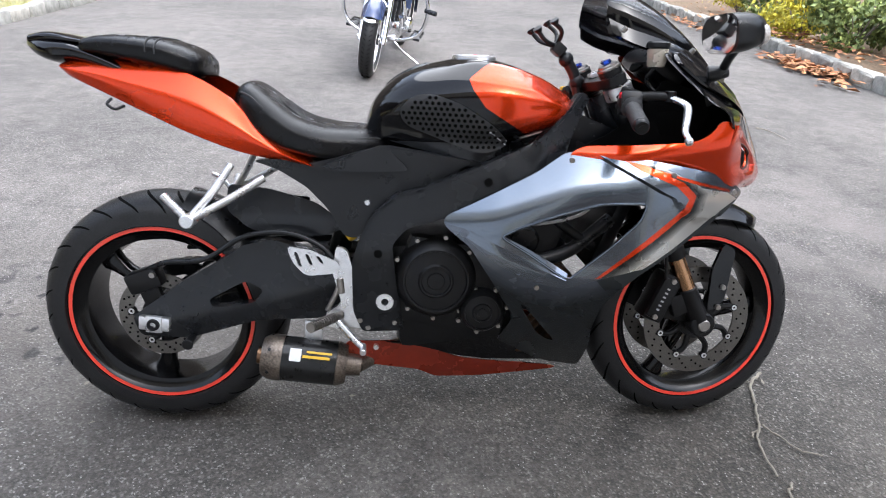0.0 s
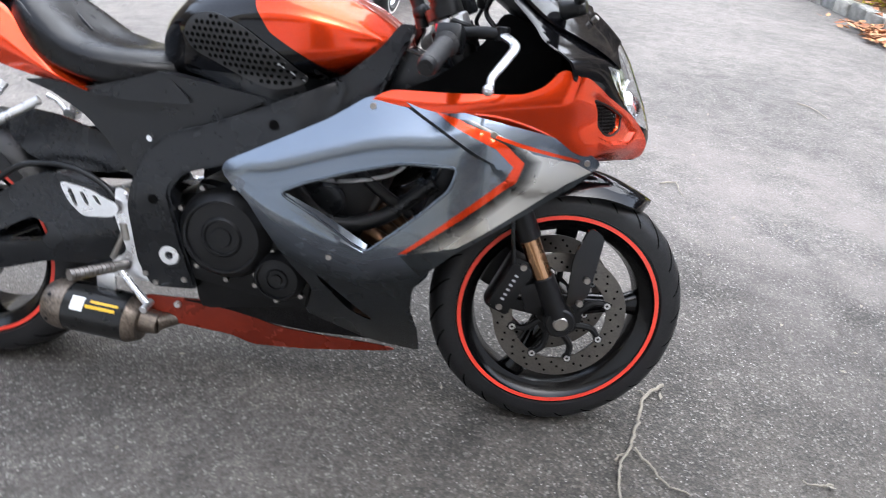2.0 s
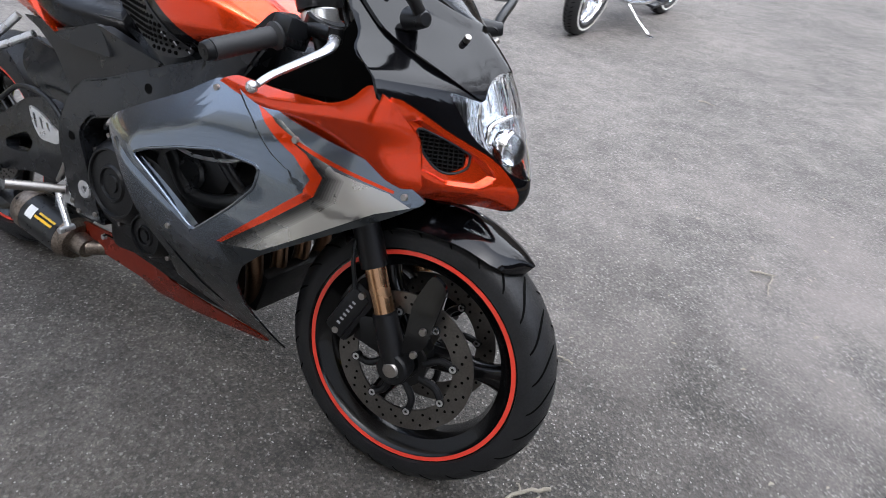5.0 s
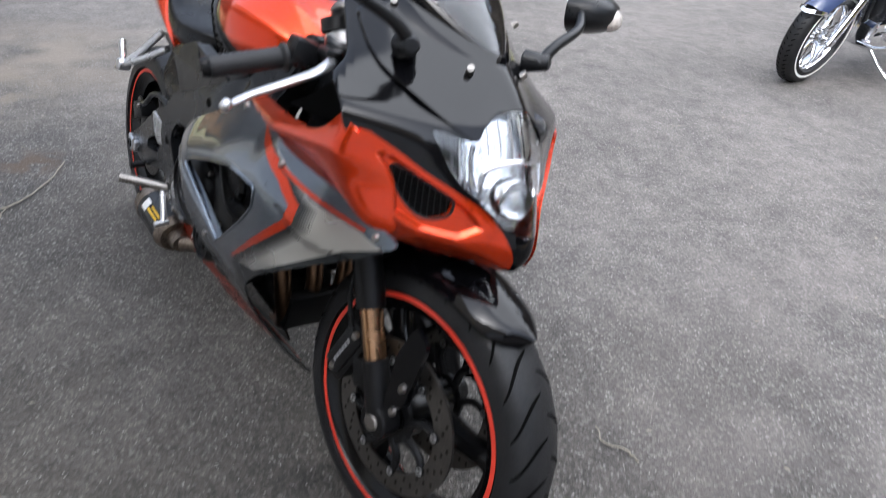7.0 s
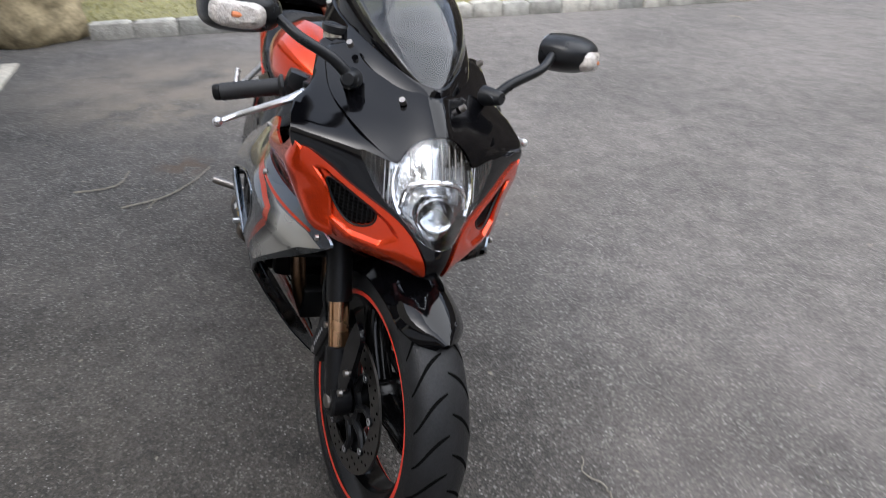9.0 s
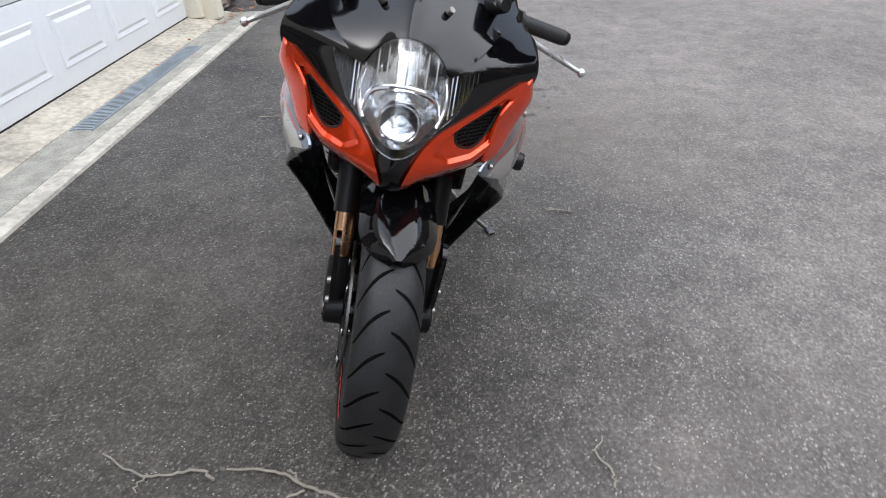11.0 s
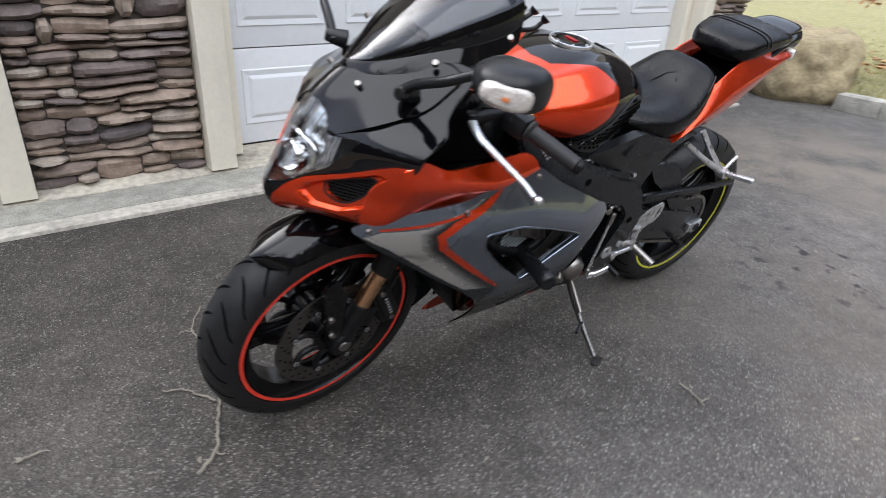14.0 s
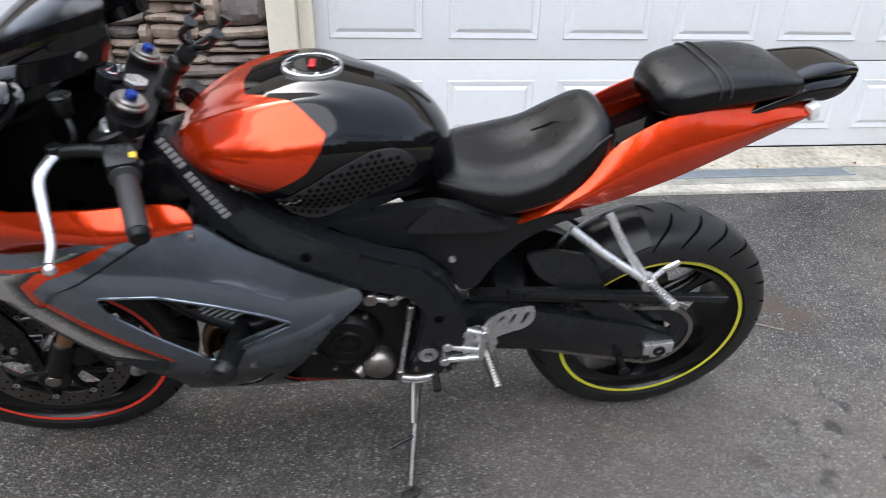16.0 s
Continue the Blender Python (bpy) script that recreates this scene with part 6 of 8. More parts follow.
    bmesh.ops.create_uvsphere(bm, u_segments=14, v_segments=10, radius=0.0095, matrix=Matrix.Translation(lt))
    part("lever_ball", bm, "alu", lever)


bar_side(-1, (0.418, -0.112, 0.892), (0.383, -0.338, 0.832), (0.500, -0.178, 0.890), (0.486, -0.336, 0.807))
bar_side(1, (0.388, 0.118, 0.893), (0.307, 0.335, 0.839), (0.470, 0.158, 0.885), (0.434, 0.356, 0.805))

# yoke with nut, ignition and key
top0 = HEAD + AX * 0.142
bm = bmesh.new()
TY = [(-0.025, 0.140), (0.015, 0.140), (0.030, 0.095), (0.022, 0.03), (0.045, 0.022), (0.045, -0.022), (0.022, -0.03), (0.030, -0.095), (0.015, -0.140), (-0.025, -0.140), (-0.040, -0.10), (-0.045, -0.03), (-0.045, 0.03), (-0.040, 0.10)]
yx = Vector((0.916, 0, 0.40))
sheet(bm, rounded(TY, 3), lambda a, b: 0.0, step=0.03, thick=0.022, place=lambda a, b, d: tuple(top0 + yx * a + Vector((0, b, 0)) + AX * d))
yoke = part("top_yoke", steer(bm), "engine_black", bike, "black cast top yoke")
bm = bmesh.new()
cyl(bm, top0, top0 + AX * 0.012, 0.021, seg=6, bevel=0.002)
part("stem_nut", steer(bm), "alu", yoke, "bright stem nut")
bm = bmesh.new()
cyl(bm, top0 + yx * 0.04 - AX * 0.03, top0 + yx * 0.04 + AX * 0.012, 0.022, seg=24, bevel=0.003)
part("ignition_lock", steer(bm), "satin_black", yoke)
bm = bmesh.new()
kc = top0 + yx * 0.04 + AX * 0.022 + Vector((0, 0.012, 0))
tube(bm, [kc + Vector((0.013 * math.cos(a), 0.013 * math.sin(a), 0.004 * math.sin(2 * a))) for a in [2 * math.pi * k / 12 for k in range(13)]], 0.0013, seg=6, n=2)
part("key_ring", steer(bm), "chrome", yoke, "wire key ring")
for sd in (-1, 1):
    bm = bmesh.new()
    cyl(bm, HEAD + AX * 0.085 + Vector((0, sd * 0.104, 0)), HEAD + AX * 0.118 + Vector((0, sd * 0.104, 0)), 0.034, seg=28, bevel=0.003)
    part("fork_clamp", steer(bm), "alu", yoke, "alloy clamp below the yoke")
# fluid cups
for sd, p in ((-1, (0.475, -0.135, 0.955)), (1, (0.45, 0.125, 0.935))):
    p = Vector(p)
    bm = bmesh.new()
    r0 = 0.024 if sd < 0 else 0.016
    cyl(bm, p, p + Vector((0, 0, 0.042 if sd < 0 else 0.03)), r0 * 0.85, r0, seg=24, bevel=0.003)
    cup = part("fluid_cup", bm, "fluid" if sd < 0 else "engine_black", bike, "milky brake fluid cup with black lid" if sd < 0 else "")
    bm = bmesh.new()
    cyl(bm, p + Vector((0, 0, 0.040 if sd < 0 else 0.028)), p + Vector((0, 0, 0.056 if sd < 0 else 0.036)), r0 * 1.12, seg=24, bevel=0.003)
    part("lid", bm, "matt_black", cup)
    bm = bmesh.new()
    tube(bm, [p, p + Vector((-0.01, 0.02, -0.03)), p + Vector((0.015, 0.01, -0.06))], 0.005, seg=8)
    part("hose", bm, "matt_black", cup)
# phone mount: ball arm and claws
bm = bmesh.new()
tube(bm, [(0.335, 0.0, 0.885), (0.322, 0.0, 0.93), (0.300, 0.0, 0.965)], 0.014, seg=14, n=4)
bmesh.ops.create_uvsphere(bm, u_segments=16, v_segments=10, radius=0.019, matrix=Matrix.Translation((0.330, 0, 0.915)))
bmesh.ops.create_uvsphere(bm, u_segments=16, v_segments=10, radius=0.019, matrix=Matrix.Translation((0.297, 0, 0.968)))
pm = part("phone_holder", bm, "matt_black", bike, "black ball-arm phone holder")
bm = bmesh.new()
box(bm, (0.275, 0, 0.992), (0.030, 0.040, 0.030), (0, 40, 0), 0.006)
part("claw_hub", bm, "matt_black", pm)
for dx, dy in ((-0.035, 0.030), (-0.035, -0.030), (0.004, 0.030), (0.004, -0.030)):
    bm = bmesh.new()
    a = Vector((0.270, 0, 0.998))
    b = a + Vector((dx, dy, 0.020 + (0.012 if dx > 0 else -0.008)))
    c = b + Vector((-0.018, dy * 0.25, 0.018))
    tube(bm, [a, b, c], 0.0055, seg=8, n=4)
    cyl(bm, c, c + Vector((-0.006, dy * 0.1, 0.009)), 0.008, 0.012, seg=12, bevel=0.001)
    part("claw", bm, "matt_black", pm)

# mirrors with indicator lamps
for sd in (-1, 1):
    base, c = Vector((0.632, sd * 0.142, 0.955)), Vector((0.560, 0.327, 1.038)) if sd > 0 else Vector((0.562, -0.312, 1.024))
    bm = bmesh.new()
    tube(bm, [base + Vector((0.0, -sd * 0.01, -0.012)), base + Vector((-0.006, sd * 0.03, 0.022)), (base + c) / 2 + Vector((0.016, 0, 0.012)), c + Vector((0.020, -sd * 0.055, -0.004))], 0.0105, seg=12, n=6, taper=0.0085)
    cyl(bm, base + Vector((-0.03, -sd * 0.012, -0.012)), base + Vector((0.012, sd * 0.006, -0.004)), 0.020, 0.013, seg=16, bevel=0.003)
    stalk = part("mirror", bm, "matt_black", bike, "black mirror on a curved stalk")
    rot = Matrix.Translation(c) @ Matrix.Rotation(radians(26 if sd > 0 else 5), 4, "Z") @ Matrix.Rotation(radians(-8), 4, "Y")
    bm = bmesh.new()
    rings = []
    for i in range(13):
        t = i / 12
        x = -0.036 + 0.090 * t
        k = math.sqrt(max(0.0, 1 - (max(0, t - 0.12) / 0.88) ** 2.2)) if t < 1 else 0.02
        ring = []
        for j in range(28):
            a = 2 * math.pi * j / 28
            cy, sz = math.cos(a), math.sin(a)
            yy = math.copysign(abs(cy) ** 0.72, cy) * 0.066 * k
            zz = math.copysign(abs(sz) ** 0.72, sz) * (0.038 + 0.006 * sd * cy) * k
            ring.append(rot @ Vector((x, yy, zz)))
        rings.append(ring)
    rings_to_faces(bm, rings)
    part("mirror_shell", bm, "matt_black", stalk, "dull black mirror shell", angle=60)
    bm = bmesh.new()
    ring = [rot @ Vector((-0.0365, math.copysign(abs(math.cos(a)) ** 0.72, math.cos(a)) * 0.060, math.copysign(abs(math.sin(a)) ** 0.72, math.sin(a)) * 0.038)) for a in [2 * math.pi * j / 28 for j in range(28)]]
    rings_to_faces(bm, [ring, [p - (rot.to_3x3() @ Vector((0.001, 0, 0))) for p in ring]])
    part("mirror_glass", bm, "mirror", stalk, "mirror glass reflecting the garage")
    # indicator lens on the front of the shell
    bm = bmesh.new()
    rings = []
    for i in range(7):
        t = i / 6
        k = math.sqrt(max(0.0, 1 - (t * 0.98) ** 2))
        ring = []
        for j in range(22):
            a = 2 * math.pi * j / 22
            cy, sz = math.cos(a), math.sin(a)
            ring.append(rot @ Vector((0.032 + 0.022 * t - 0.012 * (cy * sd) * 0.6, sd * 0.014 + math.copysign(abs(cy) ** 0.7, cy) * 0.043 * (0.45 + 0.55 * k), -0.008 + math.copysign(abs(sz) ** 0.7, sz) * 0.023 * (0.4 + 0.6 * k))))
        rings.append(ring)
    rings_to_faces(bm, rings)
    il = part("indicator_lens", bm, "indicator", stalk, "clear ribbed indicator lens")
    bm = bmesh.new()
    box(bm, rot @ Vector((0.0505, sd * 0.012, -0.010)), (0.008, 0.030, 0.010), (0, -8, 26 if sd > 0 else 5), 0.005)
    part("indicator_bulb", bm, "amber", il, "amber bulb behind the lens")

# -- footrests
BRK_LEFT = [(-0.201, 0.376), (-0.213, 0.416), (-0.240, 0.430), (-0.258, 0.438), (-0.287, 0.414), (-0.304, 0.396), (-0.294, 0.357), (-0.272, 0.346), (-0.244, 0.368), (-0.216, 0.345)]
HEEL_LEFT = [(-0.240, 0.408), (-0.273, 0.478), (-0.313, 0.501), (-0.370, 0.510), (-0.374, 0.471), (-0.358, 0.446), (-0.297, 0.424), (-0.286, 0.407)]
HEEL = [(-0.378, 0.522), (-0.318, 0.512), (-0.250, 0.480), (-0.262, 0.455), (-0.333, 0.448), (-0.362, 0.478)]
BRK = [(-0.262, 0.520), (-0.236, 0.512), (-0.222, 0.46), (-0.205, 0.345), (-0.195, 0.310), (-0.285, 0.310), (-0.292, 0.345), (-0.250, 0.375), (-0.272, 0.455)]
for sd in (-1, 1):
    dh = 0.0 if sd < 0 else -0.013
    bm = bmesh.new()
    slots = [rounded([(-0.350 + 0.026 * k, 0.472 + dh + 0.004 * k), (-0.341 + 0.026 * k, 0.470 + dh + 0.004 * k), (-0.352 + 0.026 * k, 0.508 + dh - 0.005 * k), (-0.361 + 0.026 * k, 0.508 + dh - 0.005 * k)], 2, 0.2) for k in range(3)]
    sheet(bm, rounded(HEEL if sd < 0 else HEEL_LEFT, 3), lambda x, h: sd * 0.178, holes=slots, step=0.02, thick=0.005 * sd)
    hp = part("heel_guard", bm, "alu", bike, "slotted alloy heel guard")
    bm = bmesh.new()
    sheet(bm, rounded(BRK if sd < 0 else BRK_LEFT, 3, 0.4), lambda x, h: sd * 0.166, step=0.03, thick=0.014 * sd)
    br = part("footrest_bracket", bm, "alu", bike, "cast alloy footrest bracket")
    for x, h in ((-0.245, 0.500), (-0.222, 0.345), (-0.262, 0.335)) if sd < 0 else ((-0.217, 0.404), (-0.216, 0.362), (-0.286, 0.396)):
        bolt((x, sd * 0.166, h), (0, sd, 0), 0.009, 0.006, br, "alu")
    bm = bmesh.new()
    tip = Vector((-0.312, sd * 0.276, 0.356)) if sd < 0 else Vector((-0.290, 0.266, 0.352))
    root = Vector((-0.252, sd * 0.168, 0.345)) if sd < 0 else Vector((-0.272, 0.172, 0.378))
    n = 14
    d = (tip - root)
    cyl(bm, root, tip - d * 0.03, 0.0105, seg=12)
    peg = part("footpeg", bm, "steel", bike, "knurled alloy footpeg")
    for k in range(n):
        bm = bmesh.new()
        p = root + d * (k / n)
        cyl(bm, p, p + d * (0.7 / n), 0.0125 if k > 2 else 0.010, seg=12)
        part("peg_ring", bm, "steel", peg)
    if sd > 0:
        for a, b, r in (((-0.185, 0.410), (-0.253, 0.394), 0.0085), ((-0.182, 0.364), (-0.262, 0.372), 0.0085), ((-0.190, 0.415), (-0.225, 0.455), 0.0065), ((-0.225, 0.455), (-0.262, 0.445), 0.0075), ((-0.262, 0.450), (-0.262, 0.368), 0.0095)):
            bm = bmesh.new()
            tube(bm, [(a[0], 0.184, a[1]), ((a[0] + b[0]) / 2, 0.187, (a[1] + b[1]) / 2), (b[0], 0.188, b[1])], r, seg=10, n=3)
            part("bracket_arm", bm, "alu", br)
        for x, h in ((-0.184, 0.411), (-0.181, 0.364), (-0.262, 0.444)):
            bm = bmesh.new()
            cyl(bm, (x, 0.172, h), (x, 0.196, h), 0.0115, seg=16, bevel=0.002)
            part("bracket_boss", bm, "alu", br)
# rear brake pedal and gear lever
bm = bmesh.new()
tube(bm, [(-0.270, -0.176, 0.345), (-0.245, -0.184, 0.318), (-0.215, -0.190, 0.285), (-0.195, -0.196, 0.268)], 0.008, seg=10, n=6)
cyl(bm, (-0.197, -0.182, 0.270), (-0.195, -0.220, 0.266), 0.008, seg=12, bevel=0.001)
part("brake_pedal", bm, "alu", bike, "alloy rear brake pedal")
bm = bmesh.new()
tube(bm, [(-0.252, -0.158, 0.48), (-0.256, -0.160, 0.42), (-0.285, -0.164, 0.355)], 0.007, seg=10, n=4)
cyl(bm, (-0.254, -0.158, 0.44), (-0.25, -0.158, 0.40), 0.012, seg=14, bevel=0.002)
part("master_cylinder", bm, "steel", bike)
bm = bmesh.new()
tube(bm, [(-0.088, 0.192, 0.322), (-0.12, 0.202, 0.328), (-0.160, 0.208, 0.342)], 0.007, seg=10, n=4)
gl = part("gear_lever", bm, "alu", bike, "alloy gear lever")
bm = bmesh.new()
tube(bm, [(-0.090, 0.192, 0.310), (-0.12, 0.202, 0.316), (-0.156, 0.208, 0.332)], 0.0045, seg=8, n=4)
part("lever_web", bm, "alu", gl)
bm = bmesh.new()
cyl(bm, (-0.158, 0.200, 0.342), (-0.160, 0.246, 0.334), 0.0085, seg=14, bevel=0.001)
part("toe_peg", bm, "matt_black", gl, "rubber toe peg")
bm = bmesh.new()
cyl(bm, (-0.082, 0.190, 0.325), (-0.104, 0.188, 0.535), 0.0048, seg=10)
rod = part("shift_rod", bm, "alu", gl)
for p, q in (((-0.100, 0.188, 0.500), (-0.104, 0.188, 0.540)), ((-0.081, 0.190, 0.318), (-0.084, 0.190, 0.345))):
    bm = bmesh.new()
    cyl(bm, p, q, 0.0085, seg=12, bevel=0.002)
    part("rod_end", bm, "steel", rod)
bm = bmesh.new()
tube(bm, [(-0.020, 0.186, 0.564), (-0.045, 0.188, 0.561), (-0.066, 0.188, 0.557), (-0.090, 0.187, 0.570), (-0.114, 0.186, 0.560)], 0.0075, seg=10, n=4)
crank = part("shift_crank", bm, "alu", gl)
for x, h, r in ((-0.022, 0.564, 0.015), (-0.066, 0.557, 0.011), (-0.084, 0.578, 0.009), (-0.112, 0.559, 0.010)):
    bm = bmesh.new()
    cyl(bm, (x, 0.176, h), (x, 0.198, h), r, seg=16, bevel=0.002)
    part("crank_boss", bm, "steel", crank)

# pillion footrests on forked hangers
for sd in (-1, 1):
    bm = bmesh.new()
    node = Vector((-0.592, sd * 0.196, 0.584))
    for p in ((-0.432, sd * 0.128, 0.675), (-0.510, sd * 0.118, 0.702)):
        tube(bm, [p, (Vector(p) + node) / 2 + Vector((0.004, 0, -0.002)), node], 0.0095, seg=10, n=4)
    cyl(bm, node - Vector((0, 0.016, 0)), node + Vector((0, 0.016, 0)), 0.017, seg=18, bevel=0.003)
    hg = part("pillion_hanger", bm, "alu", bike, "silver pillion footrest hanger")
    bm = bmesh.new()
    tip = Vector((-0.648, sd * 0.185, 0.640)) if sd < 0 else Vector((-0.606, 0.292, 0.604))
    root = node
    d = tip - root
    n = 10
    for k in range(n):
        p = root + d * (0.15 + 0.85 * k / n)
        u, w = frame_of(d)
        cyl(bm, p, p + d * (0.55 / n), 0.010, seg=10)
    cyl(bm, root, tip, 0.0078, seg=10)
    part("pillion_peg", bm, "alu", hg, "folded pillion peg" if sd < 0 else "pillion peg folded out")
    if sd > 0:
        bm = bmesh.new()
        tube(bm, [(-0.600, 0.190, 0.58), (-0.622, 0.192, 0.612), (-0.650, 0.190, 0.628)], 0.006, seg=8, n=4)
        part("heel_loop", bm, "alu", hg)

# -- stub exhaust
E0, E1 = Vector((-0.452, -0.148, 0.224)), Vector((-0.236, -0.140, 0.196))
ed = (E1 - E0).normalized()
bm = bmesh.new()
cyl(bm, E0 + ed * 0.045, E1 - ed * 0.03, 0.057, 0.057, seg=40, bevel=0.004)
ex = part("exhaust_can", bm, "carbon", bike, "stubby carbon exhaust can")
bm = bmesh.new()
u, w = frame_of(ed)
rings = []
for t, r in ((0.0, 0.022), (0.0, 0.046), (0.012, 0.054), (0.028, 0.058), (0.050, 0.0585), (0.052, 0.056), (0.035, 0.03)):
    rings.append([E0 + ed * t + (u * math.cos(2 * math.pi * k / 40) + w * math.sin(2 * math.pi * k / 40)) * r for k in range(40)])
rings_to_faces(bm, rings, cap=False)
part("end_cap", bm, "burnt_steel", ex, "steel exhaust end cap")
bm = bmesh.new()
rings = []
for t, r in ((-0.012, 0.019), (-0.012, 0.022), (0.03, 0.022), (0.03, 0.019)):
    rings.append([E0 + ed * t + (u * math.cos(2 * math.pi * k / 28) + w * math.sin(2 * math.pi * k / 28)) * r for k in range(28)])
rings_to_faces(bm, rings + rings[:1], cap=False)
part("outlet_pipe", bm, "copper", ex, "copper coloured outlet")
bm = bmesh.new()
cyl(bm, E1 - ed * 0.034, E1 - ed * 0.006, 0.0585, 0.050, seg=40, bevel=0.003)
cyl(bm, E1 - ed * 0.008, E1 + ed * 0.03, 0.030, 0.026, seg=24)
part("front_cap", bm, "burnt_steel", ex, "steel front cap")
for k in range(6):
    a = 2 * math.pi * k / 6 + 0.3
    n = u * math.cos(a) + w * math.sin(a)
    bolt(E0 + ed * 0.020 + n * 0.055, n, 0.0045, 0.003, ex, "engine_black")
bm = bmesh.new()
tube(bm, [E1 + ed * 0.02, E1 + Vector((0.06, 0.045, 0.0)), E1 + Vector((0.16, 0.10, 0.02)), Vector((0.10, -0.03, 0.225))], 0.021, seg=16, n=6)
part("link_pipe", bm, "burnt_steel", ex, "heat-stained link pipe")
# decal: white tile and yellow stripes along the sleeve
n0 = (u * 0.0 + Vector((0, -0.80, 0.60))).normalized()
t0 = ed.cross(n0).normalized()
bm = bmesh.new()
ang0 = math.atan2(n0.dot(w), n0.dot(u))


def sleeve_patch(bm, a0, a1, s0, s1, r=0.0576):
    m = 6
    rows = [[E0 + ed * s + (u * math.cos(a0 + (a1 - a0) * k / m) + w * math.sin(a0 + (a1 - a0) * k / m)) * r for k in range(m + 1)] for s in (s0, s1)]
    rings_to_faces(bm, rows, cap=False, close=False)


sleeve_patch(bm, ang0 - 0.28, ang0 + 0.28, 0.070, 0.098)
part("maker_tile", bm, "white", ex, "white decal tile")
bm = bmesh.new()
sleeve_patch(bm, ang0 - 0.02, ang0 + 0.10, 0.102, 0.168)
sleeve_patch(bm, ang0 - 0.22, ang0 - 0.12, 0.110, 0.172)
part("maker_stripe", bm, "yellow", ex, "yellow decal bars")
# mounting tab
bm = bmesh.new()
box(bm, (-0.325, -0.135, 0.285), (0.045, 0.006, 0.060), (0, 4, 0), 0.004)
part("exhaust_bracket", bm, "alu", ex, "drilled alloy hanger")

# -- headers and radiator
for k in range(4):
    y = -0.12 + 0.08 * k
    bm = bmesh.new()
    tube(bm, [(0.255, y, 0.47), (0.315, y, 0.43), (0.325, y * 0.9, 0.34), (0.28, y * 0.6, 0.235), (0.15, y * 0.35, 0.205)], 0.019, seg=14, n=6)
    part("exhaust_header", bm, "copper", bike, "heat-tinted exhaust header")
bm = bmesh.new()
box(bm, (0.405, 0, 0.56), (0.035, 0.32, 0.20), (0, 20, 0), 0.008)
rad = part("radiator", bm, "engine_black", bike, "black radiator core")
bm = bmesh.new()
for k in range(26):
    h = -0.09 + 0.0072 * k
    d = Vector((math.sin(radians(20)), 0, math.cos(radians(20)))) * h
    box(bm, Vector((0.424, 0, 0.56)) + d, (0.004, 0.30, 0.0022), (0, 20, 0))
tagged(part("radiator_fin", bm, "engine_black", rad), kind="stuff")
bm = bmesh.new()
box(bm, (0.33, 0, 0.30), (0.03, 0.20, 0.10), (0, 15, 0), 0.006)
part("oil_cooler", bm, "engine_black", bike, "finned oil cooler")

# hoses behind the fairing opening
for sd in (-1, 1):
    bm = bmesh.new()
    tube(bm, [(0.13, sd * 0.185, 0.590), (0.22, sd * 0.195, 0.592), (0.31, sd * 0.19, 0.612), (0.35, sd * 0.18, 0.640)], 0.004, seg=8)
    part("breather_hose", bm, "alu", bike, "pale braided hose")
    bm = bmesh.new()
    tube(bm, [(0.12, sd * 0.17, 0.56), (0.20, sd * 0.18, 0.50), (0.30, sd * 0.17, 0.52), (0.40, sd * 0.16, 0.60)], 0.017, seg=12)
    part("coolant_hose", bm, "matt_black", bike, "black coolant hose")
    bm = bmesh.new()
    tube(bm, [(0.20, sd * 0.16, 0.64), (0.30, sd * 0.17, 0.57), (0.36, sd * 0.165, 0.53)], 0.012, seg=10)
    part("coolant_hose", bm, "engine_black", bike)
# horn disc behind the opening and the ribbed regulator on the other flank
bm = bmesh.new()
lathe(bm, [(0.001, -0.182), (0.030, -0.182), (0.036, -0.176), (0.036, -0.150), (0.001, -0.150)], (0.19, 0, 0.545), seg=32)
part("horn", bm, "satin_black", bike, "round black horn")
bm = bmesh.new()
box(bm, (0.235, 0.188, 0.580), (0.105, 0.012, 0.062), (0, -18, 0), 0.004)
reg = part("regulator", bm, "steel", bike, "ribbed grey regulator")
for k in range(9):
    bm = bmesh.new()
    box(bm, Vector((0.235, 0.198, 0.580)) + Vector((math.cos(radians(-18)), 0, -math.sin(radians(-18)))) * (-0.044 + 0.011 * k), (0.004, 0.014, 0.060), (0, 28, 0), 0.001)
    part("cooling_rib", bm, "steel", reg)

# finned regulator behind the opening of the fairing
FINNED = [(0.309, 0.568), (0.291, 0.585), (0.240, 0.582), (0.199, 0.558), (0.204, 0.526), (0.271, 0.485), (0.288, 0.492), (0.312, 0.540)]
bm = bmesh.new()
sheet(bm, FINNED, lambda x, h: 0.172, step=0.02, thick=0.010)
regulator = part("regulator", bm, "engine_black", bike, "finned black regulator behind the fairing opening")
for k in range(9):
    along = [(0.309 - 0.068 * u, 0.533 + 0.043 * u + 0.0125 * (k - 4)) for u in np.linspace(-0.4, 1.8, 45)]
    run = [p for p in along if inside(p, FINNED)]
    if len(run) > 2:
        bm = bmesh.new()
        tube(bm, [(x, 0.180, h) for x, h in (run[0], run[-1])], 0.0032, seg=6, n=1)
        part("cooling_fin", bm, "drain", regulator)
